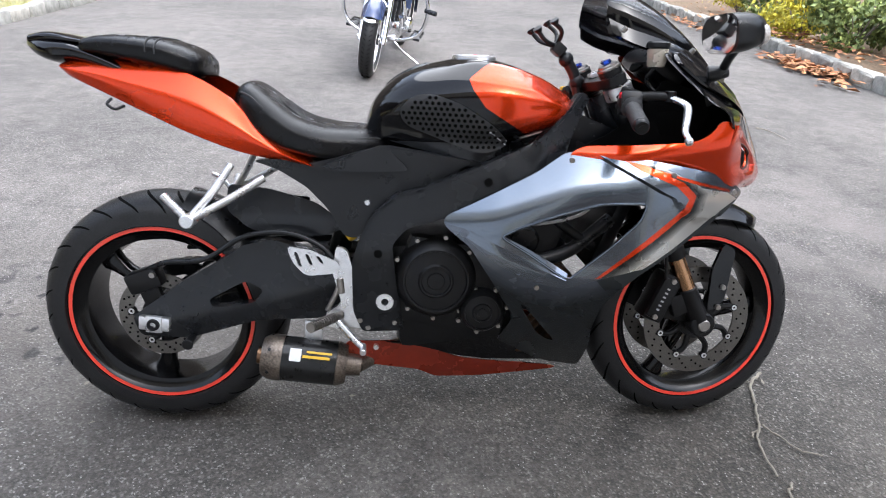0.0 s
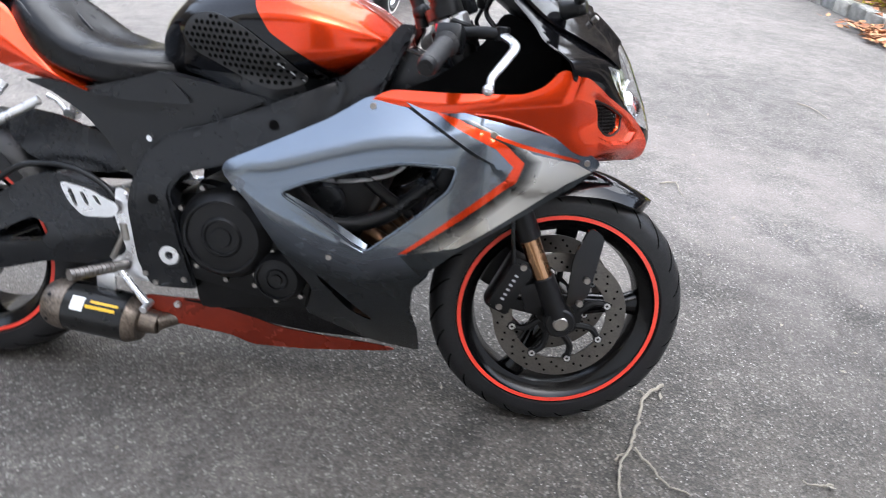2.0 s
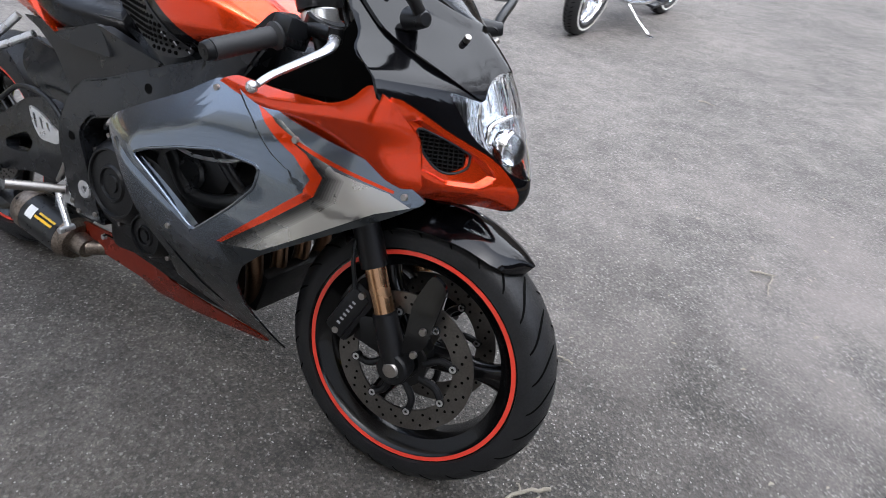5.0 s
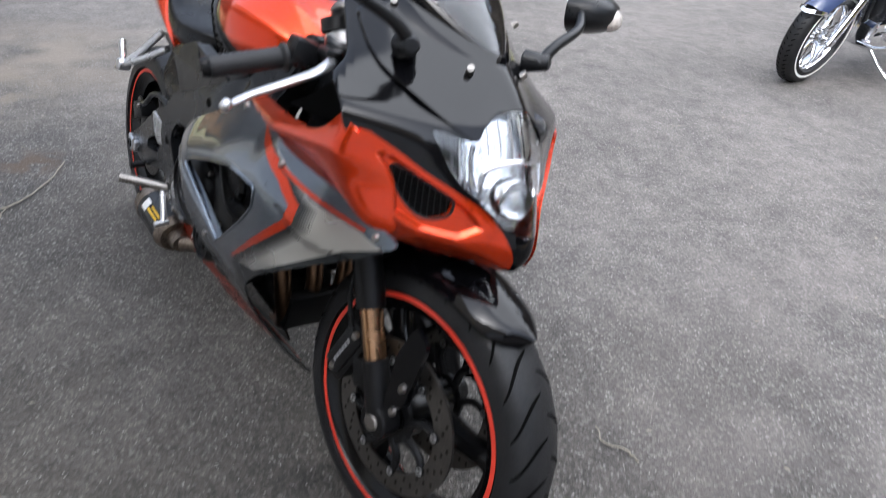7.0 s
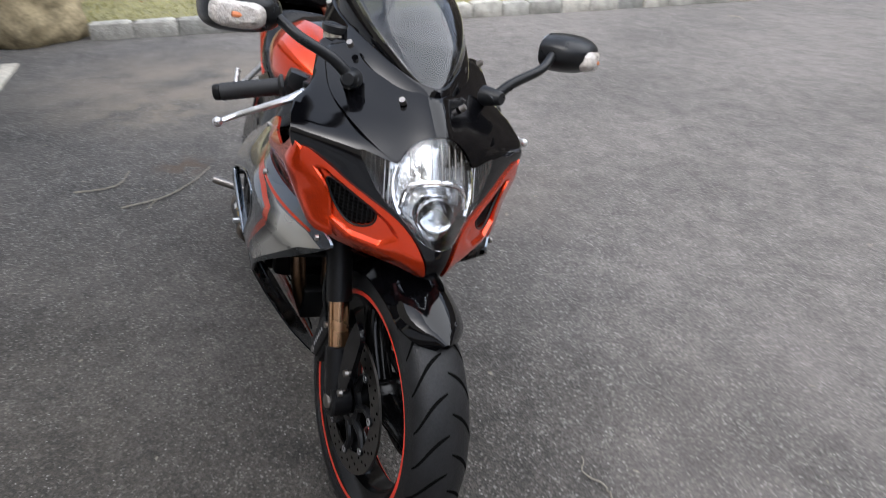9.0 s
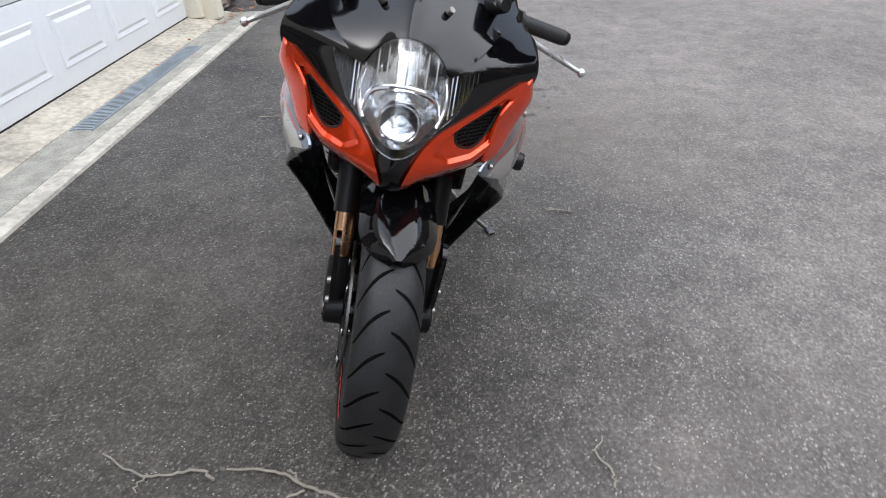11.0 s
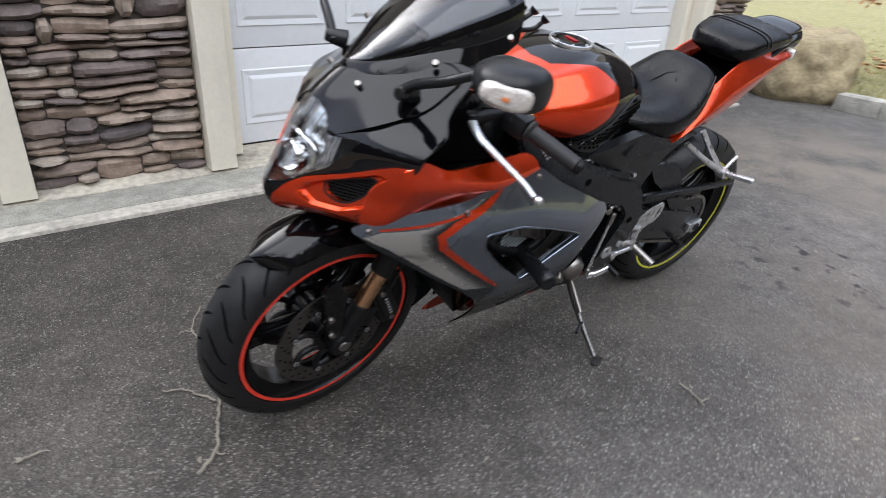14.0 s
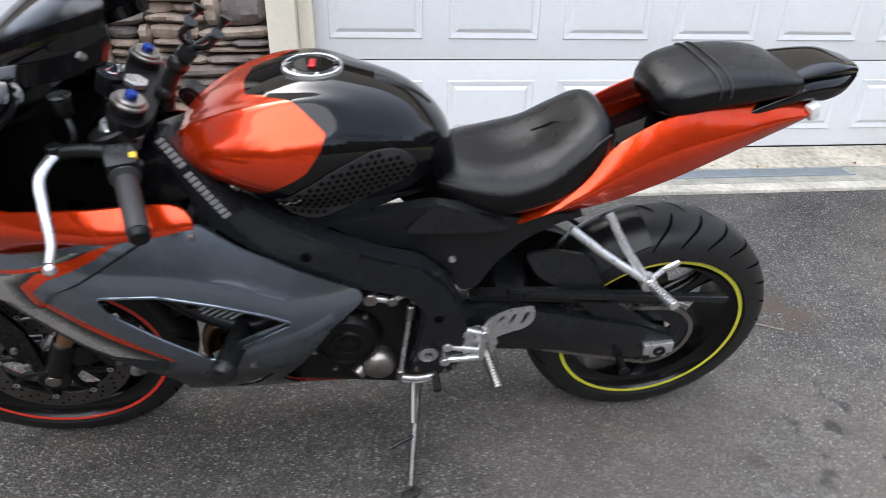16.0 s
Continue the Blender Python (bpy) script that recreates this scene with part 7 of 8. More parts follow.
# crash slider, stand, starter and other left-hand parts
bm = bmesh.new()
cyl(bm, (0.232, 0.185, 0.498), (0.252, 0.300, 0.503), 0.021, 0.022, seg=24, bevel=0.004)
cyl(bm, (0.250, 0.296, 0.503), (0.256, 0.318, 0.503), 0.025, 0.023, seg=24, bevel=0.004)
cyl(bm, (0.2555, 0.312, 0.503), (0.257, 0.3195, 0.503), 0.011, seg=16)
part("crash_slider", bm, "matt_black", bike, "black crash slider")
bm = bmesh.new()
tube(bm, [(-0.128, 0.115, 0.225), (-0.125, 0.150, 0.185), (-0.112, 0.235, 0.130), (-0.100, 0.318, 0.082)], 0.011, seg=12, n=6, taper=0.0085)
stand = part("side_stand", bm, "worn_stand", bike, "worn side stand propped on the drive")
bm = bmesh.new()
box(bm, (-0.100, 0.332, 0.0740), (0.042, 0.024, 0.006), (12, 0, 20), 0.002)
part("stand_foot", bm, "worn_stand", stand)
bm = bmesh.new()
tube(bm, [(-0.112, 0.225, 0.142), (-0.080, 0.240, 0.142), (-0.060, 0.250, 0.140)], 0.005, seg=8, n=3)
part("stand_tang", bm, "satin_black", stand)
bm = bmesh.new()
cyl(bm, (-0.118, 0.128, 0.235), (-0.112, 0.205, 0.168), 0.008, seg=12)
part("stand_spring", bm, "steel", stand)
bm = bmesh.new()
lathe(bm, [(0.001, 0.190), (0.022, 0.190), (0.034, 0.182), (0.040, 0.165), (0.040, 0.12), (0.001, 0.12)], (-0.036, 0, 0.345), seg=36)
cyl(bm, (-0.005, 0.15, 0.325), (0.015, 0.168, 0.312), 0.018, seg=18, bevel=0.003)
part("water_pump", bm, "steel", bike, "bare alloy water pump cover")
bm = bmesh.new()
box(bm, (-0.165, 0.135, 0.40), (0.11, 0.06, 0.13), (0, 0, 0), 0.02)
part("sprocket_cover", bm, "engine_black", bike)
for p in ((0.11, 0.172, 0.46), (0.10, 0.172, 0.40), (-0.01, 0.172, 0.50), (-0.03, 0.172, 0.36), (0.06, 0.172, 0.345)):
    bolt(p, (0, 1, 0), 0.006, 0.006, altern)

# chain and sprocket
bm = bmesh.new()
lathe(bm, [(0.052, 0.092), (0.094, 0.092), (0.094, 0.086), (0.052, 0.086)], RW, seg=46)
sprk = part("rear_sprocket", bm, "satin_black", rear, "dark rear sprocket")
bm = bmesh.new()
pts = []
for k in range(60):
    a = radians(95 + 170 * k / 59)
    pts.append(RW + Vector((0.097 * math.cos(a), 0.089, 0.097 * math.sin(a))))
top = [RW + Vector((0, 0.089, 0.097)) + (Vector((-0.17, 0.089, 0.425)) - RW - Vector((0, 0.089, 0.097))) * (k / 40) for k in range(41)]
low = [RW + Vector((0, 0.089, -0.097)) + (Vector((-0.17, 0.089, 0.365)) - RW - Vector((0, 0.089, -0.097))) * (k / 40) + Vector((0, 0, -0.008 * math.sin(math.pi * k / 40))) for k in range(41)]
for run in (top, low, pts):
    for i in range(len(run) - 1):
        a, b = Vector(run[i]), Vector(run[i + 1])
        if i % 2 == 0:
            cyl(bm, a + Vector((0, -0.007, 0)), a + Vector((0, 0.007, 0)), 0.0062, seg=8)
        m = (a + b) / 2
        ang = -math.degrees(math.atan2((b - a).z, (b - a).x))
        box(bm, m + Vector((0, 0.006 if i % 2 else 0.004, 0)), ((b - a).length * 1.05, 0.0016, 0.0115), (0, ang, 0))
        box(bm, m - Vector((0, 0.006 if i % 2 else 0.004, 0)), ((b - a).length * 1.05, 0.0016, 0.0115), (0, ang, 0))
tagged(part("drive_chain", bm, "steel", bike, "greasy drive chain"), kind="stuff")
bm = bmesh.new()
sheet(bm, rounded([(-0.70, 0.432), (-0.45, 0.455), (-0.24, 0.470), (-0.24, 0.485), (-0.45, 0.475), (-0.70, 0.446)], 3, 0.2), lambda x, h: 0.112, thick=0.03, step=0.03)
part("chain_guard", bm, "matt_black", bike, "slim black chain guard")

# rear brake caliper and hose
bm = bmesh.new()
box(bm, (-0.745, -0.092, 0.405), (0.085, 0.05, 0.055), (0, -20, 0), 0.012)
box(bm, (-0.735, -0.088, 0.365), (0.05, 0.02, 0.07), (0, -20, 0), 0.006)
rc = part("rear_caliper", bm, "engine_black", bike, "black rear brake caliper")
bm = bmesh.new()
tube(bm, [(-0.74, -0.10, 0.43), (-0.68, -0.125, 0.46), (-0.58, -0.14, 0.475), (-0.48, -0.145, 0.535), (-0.38, -0.145, 0.545), (-0.30, -0.150, 0.515), (-0.262, -0.156, 0.470)], 0.0065, seg=10, n=6)
part("brake_hose", bm, "matt_black", rc, "black rear brake hose")
bolt((-0.718, -0.118, 0.425), (0, -1, 0), 0.008, 0.005, rc)
# shock, with its yellow collar
bm = bmesh.new()
cyl(bm, (-0.30, 0, 0.36), (-0.235, 0, 0.60), 0.028, seg=24)
sh = part("shock_absorber", bm, "engine_black", bike)
bm = bmesh.new()
cyl(bm, (-0.240, -0.12, 0.535), (-0.222, -0.12, 0.545), 0.018, seg=20, bevel=0.003)
cyl(bm, (-0.240, 0.12, 0.535), (-0.222, 0.12, 0.545), 0.018, seg=20, bevel=0.003)
part("reservoir_cap", bm, "yellow", sh, "brass-yellow reservoir cap")

# brake lines to the front calipers
for sd in (-1, 1):
    bm = bmesh.new()
    tube(bm, [(0.52, sd * 0.06, 0.72), (0.555, sd * 0.10, 0.60), (0.560, sd * 0.115, 0.50), (0.575, sd * 0.105, 0.42)], 0.0045, seg=8)
    part("brake_line", steer(bm), "matt_black", bike, "black front brake line")
# warning stickers on the spar below the tank
f = spar_depth(1)
for i in range(2):
    bm = bmesh.new()
    x0, h0, cnt = (0.318, 0.885, 6) if i == 0 else (0.278, 0.832, 10)
    for k in range(cnt):
        for j in range(3):
            x, h = x0 - 0.0062 * k + 0.0048 * (j - 1), h0 - 0.0073 * k - 0.0042 * (j - 1)
            y = f(x, h) + 0.001
            box(bm, (x, y, h), (0.0078, 0.0012, 0.0036), (0, -50, 0))
    tagged(part("warning_sticker", bm, "grey_decal", bike, "pale warning sticker in small bars"), kind="stuff")

# ---- the second motorcycle, a chromed cruiser parked farther out ----
def cruiser():
    c = thing("cruiser_motorcycle", "navy cruiser motorcycle with chrome engine guards and whitewall tyres", "motorcycle", loc=(-0.465, 4.16, 0), rot=(0, 0, -99))
    lean = Matrix.Rotation(radians(-9), 4, "X")
    top = c

    def put(name, bm, m, parent=top, label="", turn=0.0):
        if turn:
            bmesh.ops.transform(bm, matrix=Matrix.Rotation(radians(turn), 4, "Z"), verts=bm.verts)
        bmesh.ops.transform(bm, matrix=lean, verts=bm.verts)
        return part(name, bm, m, parent, label)

    def wheel_at(x, turn, name):
        w = Vector((x, 0, 0.325))
        bm = bmesh.new()
        lathe(bm, [(0.225, 0.045), (0.215, 0.045), (0.205, 0.03), (0.205, -0.03), (0.215, -0.045), (0.225, -0.045)], w, seg=48)
        lathe(bm, [(0.01, 0.06), (0.05, 0.06), (0.055, 0.0), (0.05, -0.06), (0.01, -0.06)], w, seg=24)
        for k in range(9):
            a = 2 * math.pi * k / 9
            d = Vector((math.cos(a), 0, math.sin(a)))
            cyl(bm, w + d * 0.05, w + d * 0.208, 0.014, 0.010, seg=8)
        rim = put(name, bm, "chrome", top, "chrome cruiser wheel", turn)
        bm = bmesh.new()
        prof = []
        for k in range(15):
            a = math.pi * (k / 14 - 0.5)
            prof.append((0.232 + 0.093 * max(math.cos(a), 0) ** 0.55, 0.066 * math.sin(a)))
        lathe(bm, prof + [(0.222, 0.05), (0.222, -0.05)], w, seg=80)
        t = put("tyre", bm, "tyre", rim, "black whitewall tyre", turn)
        bm = bmesh.new()
        for k in range(56):
            a = 2 * math.pi * k / 56
            d, s = Vector((math.cos(a), 0, math.sin(a))), Vector((-math.sin(a), 0, math.cos(a)))
            for sg in (-1, 1):
                p = w + d * (0.3256) + Vector((0, sg * 0.012, 0))
                q = w + d * (0.322) + s * 0.016 + Vector((0, sg * 0.034, 0))
                tube(bm, [p, q], 0.0024, seg=4, n=1)
        tagged(put("tread_groove", bm, "void", t, "", turn), kind="stuff")
        for sg in (-1, 1):
            bm = bmesh.new()
            lathe(bm, [(0.238, sg * 0.0630), (0.272, sg * 0.0665), (0.272, sg * 0.0640), (0.238, sg * 0.0600)], w, seg=64)
            put("whitewall", bm, "whitewall", t, "white sidewall band", turn)
        return rim

    wheel_at(0.0, 4, "front_wheel")
    wheel_at(-1.62, 0, "rear_wheel")
    for sg in (-1, 1):
        bm = bmesh.new()
        cyl(bm, (0.01, sg * 0.098, 0.29), (-0.16, sg * 0.098, 0.66), 0.030, 0.028, seg=18, bevel=0.006)
        cyl(bm, (-0.16, sg * 0.098, 0.66), (-0.30, sg * 0.098, 0.97), 0.034, seg=18)
        put("fork_leg", bm, "chrome", top, "chrome fork leg", 4)
        bm = bmesh.new()
        hoop = [(-0.40, sg * 0.07, 0.80), (-0.40, sg * 0.25, 0.78), (-0.42, sg * 0.365, 0.66), (-0.43, sg * 0.385, 0.50), (-0.43, sg * 0.33, 0.36), (-0.42, sg * 0.20, 0.29), (-0.42, sg * 0.06, 0.27)]
        tube(bm, hoop, 0.0165, seg=12, n=8)
        put("engine_guard", bm, "chrome", top, "chrome engine guard hoop")
        bm = bmesh.new()
        cyl(bm, (-0.43, sg * 0.36, 0.58), (-0.40, sg * 0.47, 0.575), 0.022, seg=16, bevel=0.004)
        put("highway_peg", bm, "satin_black", top, "black highway peg")
        bm = bmesh.new()
        box(bm, (-0.62, sg * 0.30, 0.315), (0.30, 0.10, 0.025), (0, 4, 0), 0.010)
        put("floorboard", bm, "satin_black", top, "black rider floorboard")
        bm = bmesh.new()
        for k in range(2):
            cx = -0.62 - 0.20 * k
            cyl(bm, (cx + 0.06, 0, 0.38), (cx + (0.13 if k == 0 else -0.06), sg * 0.02, 0.62), 0.075, 0.08, seg=20)
        put("cylinder", bm, "satin_black", top)
        bm = bmesh.new()
        tube(bm, [(-0.58, sg * 0.13, 0.60), (-0.60, sg * 0.16, 0.48), (-0.68, sg * 0.17, 0.40)], 0.022, seg=12)
        put("pushrod_tube", bm, "chrome", top)
    bm = bmesh.new()
    box(bm, (-0.70, 0, 0.33), (0.50, 0.26, 0.20), (0, 0, 0), 0.05)
    put("crankcase", bm, "chrome", top, "polished crankcase")
    bm = bmesh.new()
    lathe(bm, [(0.001, 0.23), (0.07, 0.23), (0.095, 0.21), (0.095, 0.15), (0.001, 0.15)], (-0.72, 0, 0.36), seg=32)
    put("primary_cover", bm, "chrome", top, "round chrome engine cover")
    bm = bmesh.new()
    lathe(bm, [(0.001, -0.26), (0.08, -0.26), (0.10, -0.23), (0.10, -0.15), (0.001, -0.15)], (-0.66, 0, 0.56), seg=32)
    put("air_cleaner", bm, "chrome", top, "round chrome air cleaner")
    bm = bmesh.new()
    rings = []
    for i in range(25):
        a = radians(38 + 130 * i / 24)
        ring = []
        for j in range(11):
            q = -1 + 2 * j / 10
            rr = 0.352 - 0.075 * abs(q) ** 2.4
            ring.append(Vector((0, 0, 0.325)) + Vector((rr * math.cos(a), 0.088 * q, rr * math.sin(a))))
        rings.append(ring + [Vector((0, 0, 0.325)) + (p - Vector((0, 0, 0.325))) * 0.985 for p in reversed(ring)])
    rings_to_faces(bm, rings)
    fender = put("front_fender", bm, "navy", top, "navy front fender", 4)
    bm = bmesh.new()
    ring = []
    for j in range(15):
        q = -1 + 2 * j / 14
        a = radians(38 - 9 * (1 - q * q))
        r = 0.356 - 0.074 * abs(q) ** 2.4
        p = Vector((r * math.cos(a), 0.090 * q, 0.325 + r * math.sin(a)))
        ring.append([p, p + Vector((0.012, 0, 0.008)), p + Vector((0.0, 0, 0.028)), p + Vector((-0.012, 0, 0.016))])
    rings_to_faces(bm, ring)
    put("fender_tip", bm, "chrome", fender, "chrome fender tip", 4)
    bm = bmesh.new()
    loft_x(bm, [-1.0, -0.85, -0.6, -0.42, -0.36], [(0.04, 0.74, 0.80), (0.13, 0.70, 0.90), (0.17, 0.70, 0.95), (0.12, 0.74, 0.92), (0.04, 0.80, 0.88)], n=28, k=20)
    put("fuel_tank", bm, "navy", top, "navy fuel tank")
    bm = bmesh.new()
    loft_x(bm, [-1.75, -1.5, -1.2, -0.98, -0.92], [(0.08, 0.72, 0.82), (0.14, 0.68, 0.80), (0.17, 0.64, 0.74), (0.13, 0.66, 0.76), (0.07, 0.72, 0.77)], n=28, k=20)
    put("seat", bm, "leather", top, "black cruiser seat")
    bm = bmesh.new()
    rings = []
    for i in range(21):
        a = radians(20 + 160 * i / 20)
        ring = [Vector((-1.62, 0, 0.325)) + Vector(((0.37 - 0.08 * abs(q) ** 2.4) * math.cos(a), 0.10 * q, (0.37 - 0.08 * abs(q) ** 2.4) * math.sin(a))) for q in [-1 + 2 * j / 10 for j in range(11)]]
        rings.append(ring + [Vector((-1.62, 0, 0.325)) + (p - Vector((-1.62, 0, 0.325))) * 0.985 for p in reversed(ring)])
    rings_to_faces(bm, rings)
    put("rear_fender", bm, "navy", top, "navy rear fender")
    bm = bmesh.new()
    cyl(bm, (-0.95, -0.17, 0.24), (-1.75, -0.19, 0.27), 0.04, seg=20, bevel=0.006)
    put("exhaust_pipe", bm, "chrome", top, "long chrome exhaust")
    for p, q in (((-0.32, 0, 0.95), (-0.50, 0, 0.30)), ((-0.50, 0, 0.28), (-1.45, 0, 0.30)), ((-0.34, 0, 0.92), (-1.2, 0, 0.66))):
        bm = bmesh.new()
        cyl(bm, p, q, 0.025, seg=12)
        put("frame_tube", bm, "satin_black", top)
    bm = bmesh.new()
    lathe(bm, [(0.001, 0.09), (0.085, 0.08), (0.095, 0.06), (0.08, -0.04), (0.03, -0.09), (0.001, -0.09)], (-0.20, 0, 0.93), axis="x", seg=32)
    put("headlamp", bm, "chrome", top, "chrome headlamp shell", 4)
    bm = bmesh.new()
    tube(bm, [(-0.52, 0.42, 1.05), (-0.40, 0.30, 1.10), (-0.32, 0.10, 1.03), (-0.32, -0.10, 1.03), (-0.40, -0.30, 1.10), (-0.52, -0.42, 1.05)], 0.0125, seg=12)
    put("handlebar", bm, "chrome", top, "wide chrome handlebar", 4)
    bm = bmesh.new()
    tube(bm, [(-0.55, 0.10, 0.235), (-0.56, 0.22, 0.150), (-0.57, 0.36, 0.075)], 0.012, seg=10, n=4)
    box(bm, (-0.57, 0.385, 0.064), (0.05, 0.06, 0.008), (10, 0, 0), 0.003)
    put("side_stand", bm, "chrome", top, "chrome side stand")
    bm = bmesh.new()
    cyl(bm, (0.0, -0.13, 0.325), (0.0, 0.13, 0.325), 0.014, seg=14)
    put("front_axle", bm, "chrome", top, "", 4)
    return c


cruiser()

# ---- boulder, young maple and shrubs ----
bm = bmesh.new()
bmesh.ops.create_icosphere(bm, subdivisions=5, radius=1.0)
for v in bm.verts:
    n = v.co.normalized()
    k = 1 + 0.22 * noise.noise(n * 1.3 + Vector((3, 1, 2))) + 0.08 * noise.noise(n * 4) + 0.025 * noise.noise(n * 14)
    flat = max(-0.55, min(0.80, n.z))
    k *= sum(abs(c) ** 3.4 for c in n) ** (-1 / 3.4) * 0.90
    k += 0.03 * abs(noise.noise(n * 5 + Vector((9, 4, 7))))
    v.co = Vector((n.x * 0.62, n.y * 0.46, flat * 0.42)) * k
bmesh.ops.transform(bm, matrix=Matrix.Translation((-5.06, -1.55, 0.22)) @ Matrix.Rotation(radians(25), 4, "Z"), verts=bm.verts)
tagged(part("boulder", bm, "boulder", None, angle=60), "large mossy tan boulder at the corner of the garage", "boulder")


def leaf_cloud(name, centre, size, count, leaf, m, parent, rng, flat=0.0, clumps=14):
    """A crown of many small leaves in uneven clumps."""
    vs, fs = [], []
    cs = [Vector((rng.gauss(0, 0.42), rng.gauss(0, 0.42), rng.uniform(-0.6, 0.75))) for _ in range(clumps)]
    for i in range(count):
        c = cs[rng.randrange(clumps)]
        p = c + Vector((rng.gauss(0, 0.19), rng.gauss(0, 0.19), rng.gauss(0, 0.17)))
        p = Vector(centre) + Vector((p.x * size[0], p.y * size[1], p.z * size[2]))
        d = Vector((rng.gauss(0, 1), rng.gauss(0, 1), rng.gauss(0, 1) + 0.5)).normalized()
        u = d.cross(Vector((rng.gauss(0, 1), rng.gauss(0, 1), rng.gauss(0, 1)))).normalized()
        l = leaf * rng.uniform(0.6, 1.5)
        b = len(vs)
        vs += [p - u * l * 0.32, p + d * l * 0.5 + u * 0.0 + d.cross(u) * l * 0.1, p + u * l * 0.32, p - d * l * 0.6]
        fs.append((b, b + 1, b + 2, b + 3))
    me = bpy.data.meshes.new(name)
    me.from_pydata([tuple(v) for v in vs], [], fs)
    me.materials.append(M[m])
    ob = new(name, me)
    ob.parent = parent
    return tagged(ob, kind="stuff")


def shrub(loc, size, m, leaf, label, seed, count=3200):
    rng = random.Random(seed)
    s = thing("shrub", label, "shrub", "shrubs in the mulch bed", loc=loc)
    bm = bmesh.new()
    for k in range(9):
        a = rng.uniform(0, 6.28)
        t = Vector((math.cos(a) * size[0] * 0.7, math.sin(a) * size[1] * 0.7, size[2] * rng.uniform(0.8, 1.5)))
        tube(bm, [(0, 0, -0.02), t * 0.5 + Vector((0, 0, 0.05)), t], 0.012, seg=6, n=3, taper=0.003)
    part("stem", bm, "bark", s)
    leaf_cloud("foliage", (0, 0, size[2] * 0.9), size, count, leaf, m, s, rng)


YEL, GRN, PAL = "yellow-green feathery shrub in a mulch bed", "dark green leafy shrub in a mulch bed", "pale green leafy shrub in a mulch bed"
shrub((4.90, 6.65, 0.10), (0.50, 0.50, 0.38), "yellow_leaf", 0.045, YEL, 1)
shrub((4.98, 5.72, 0.10), (0.46, 0.44, 0.34), "green_leaf", 0.060, PAL, 2)
shrub((5.25, 5.05, 0.10), (0.55, 0.50, 0.42), "green_leaf", 0.050, GRN, 3)
shrub((5.12, 4.25, 0.10), (0.50, 0.46, 0.34), "yellow_leaf", 0.045, YEL, 4)
shrub((5.05, 7.80, 0.10), (0.52, 0.50, 0.36), "green_leaf", 0.060, PAL, 5)
shrub((5.20, 8.90, 0.10), (0.55, 0.52, 0.38), "yellow_leaf", 0.045, YEL, 6)
shrub((5.75, 6.10, 0.12), (0.60, 0.55, 0.50), "green_leaf", 0.055, GRN, 7)
shrub((5.95, 4.60, 0.12), (0.60, 0.55, 0.46), "green_leaf", 0.055, GRN, 8)
shrub((5.80, 7.60, 0.12), (0.60, 0.55, 0.50), "yellow_leaf", 0.050, YEL, 9)
shrub((6.10, 9.20, 0.12), (0.65, 0.60, 0.50), "green_leaf", 0.055, GRN, 10)

maple = thing("young_maple", "small red-leaved maple sapling on the lawn", "tree", loc=(-6.95, -0.95, 0.18))
rng = random.Random(21)
bm = bmesh.new()
tube(bm, [(0, 0, -0.05), (0.02, 0.01, 0.25), (0.0, 0.03, 0.5)], 0.030, seg=10, n=5, taper=0.020)
part("trunk", bm, "bark", maple)
bm = bmesh.new()
for k in range(11):
    a = 6.28 * k / 11 + rng.uniform(-0.2, 0.2)
    r = rng.uniform(0.4, 0.7)
    tube(bm, [(0, 0.02, 0.40 + 0.01 * k), (r * 0.5 * math.cos(a), r * 0.5 * math.sin(a), 0.62 + rng.uniform(0, 0.1)), (r * math.cos(a), r * math.sin(a), 0.62 + rng.uniform(-0.12, 0.2))], 0.010, seg=6, n=4, taper=0.002)
part("branch", bm, "bark", maple)
leaf_cloud("foliage", (0, 0, 0.62), (0.85, 0.85, 0.22), 1100, 0.045, "dead_leaf", maple, rng, clumps=22)


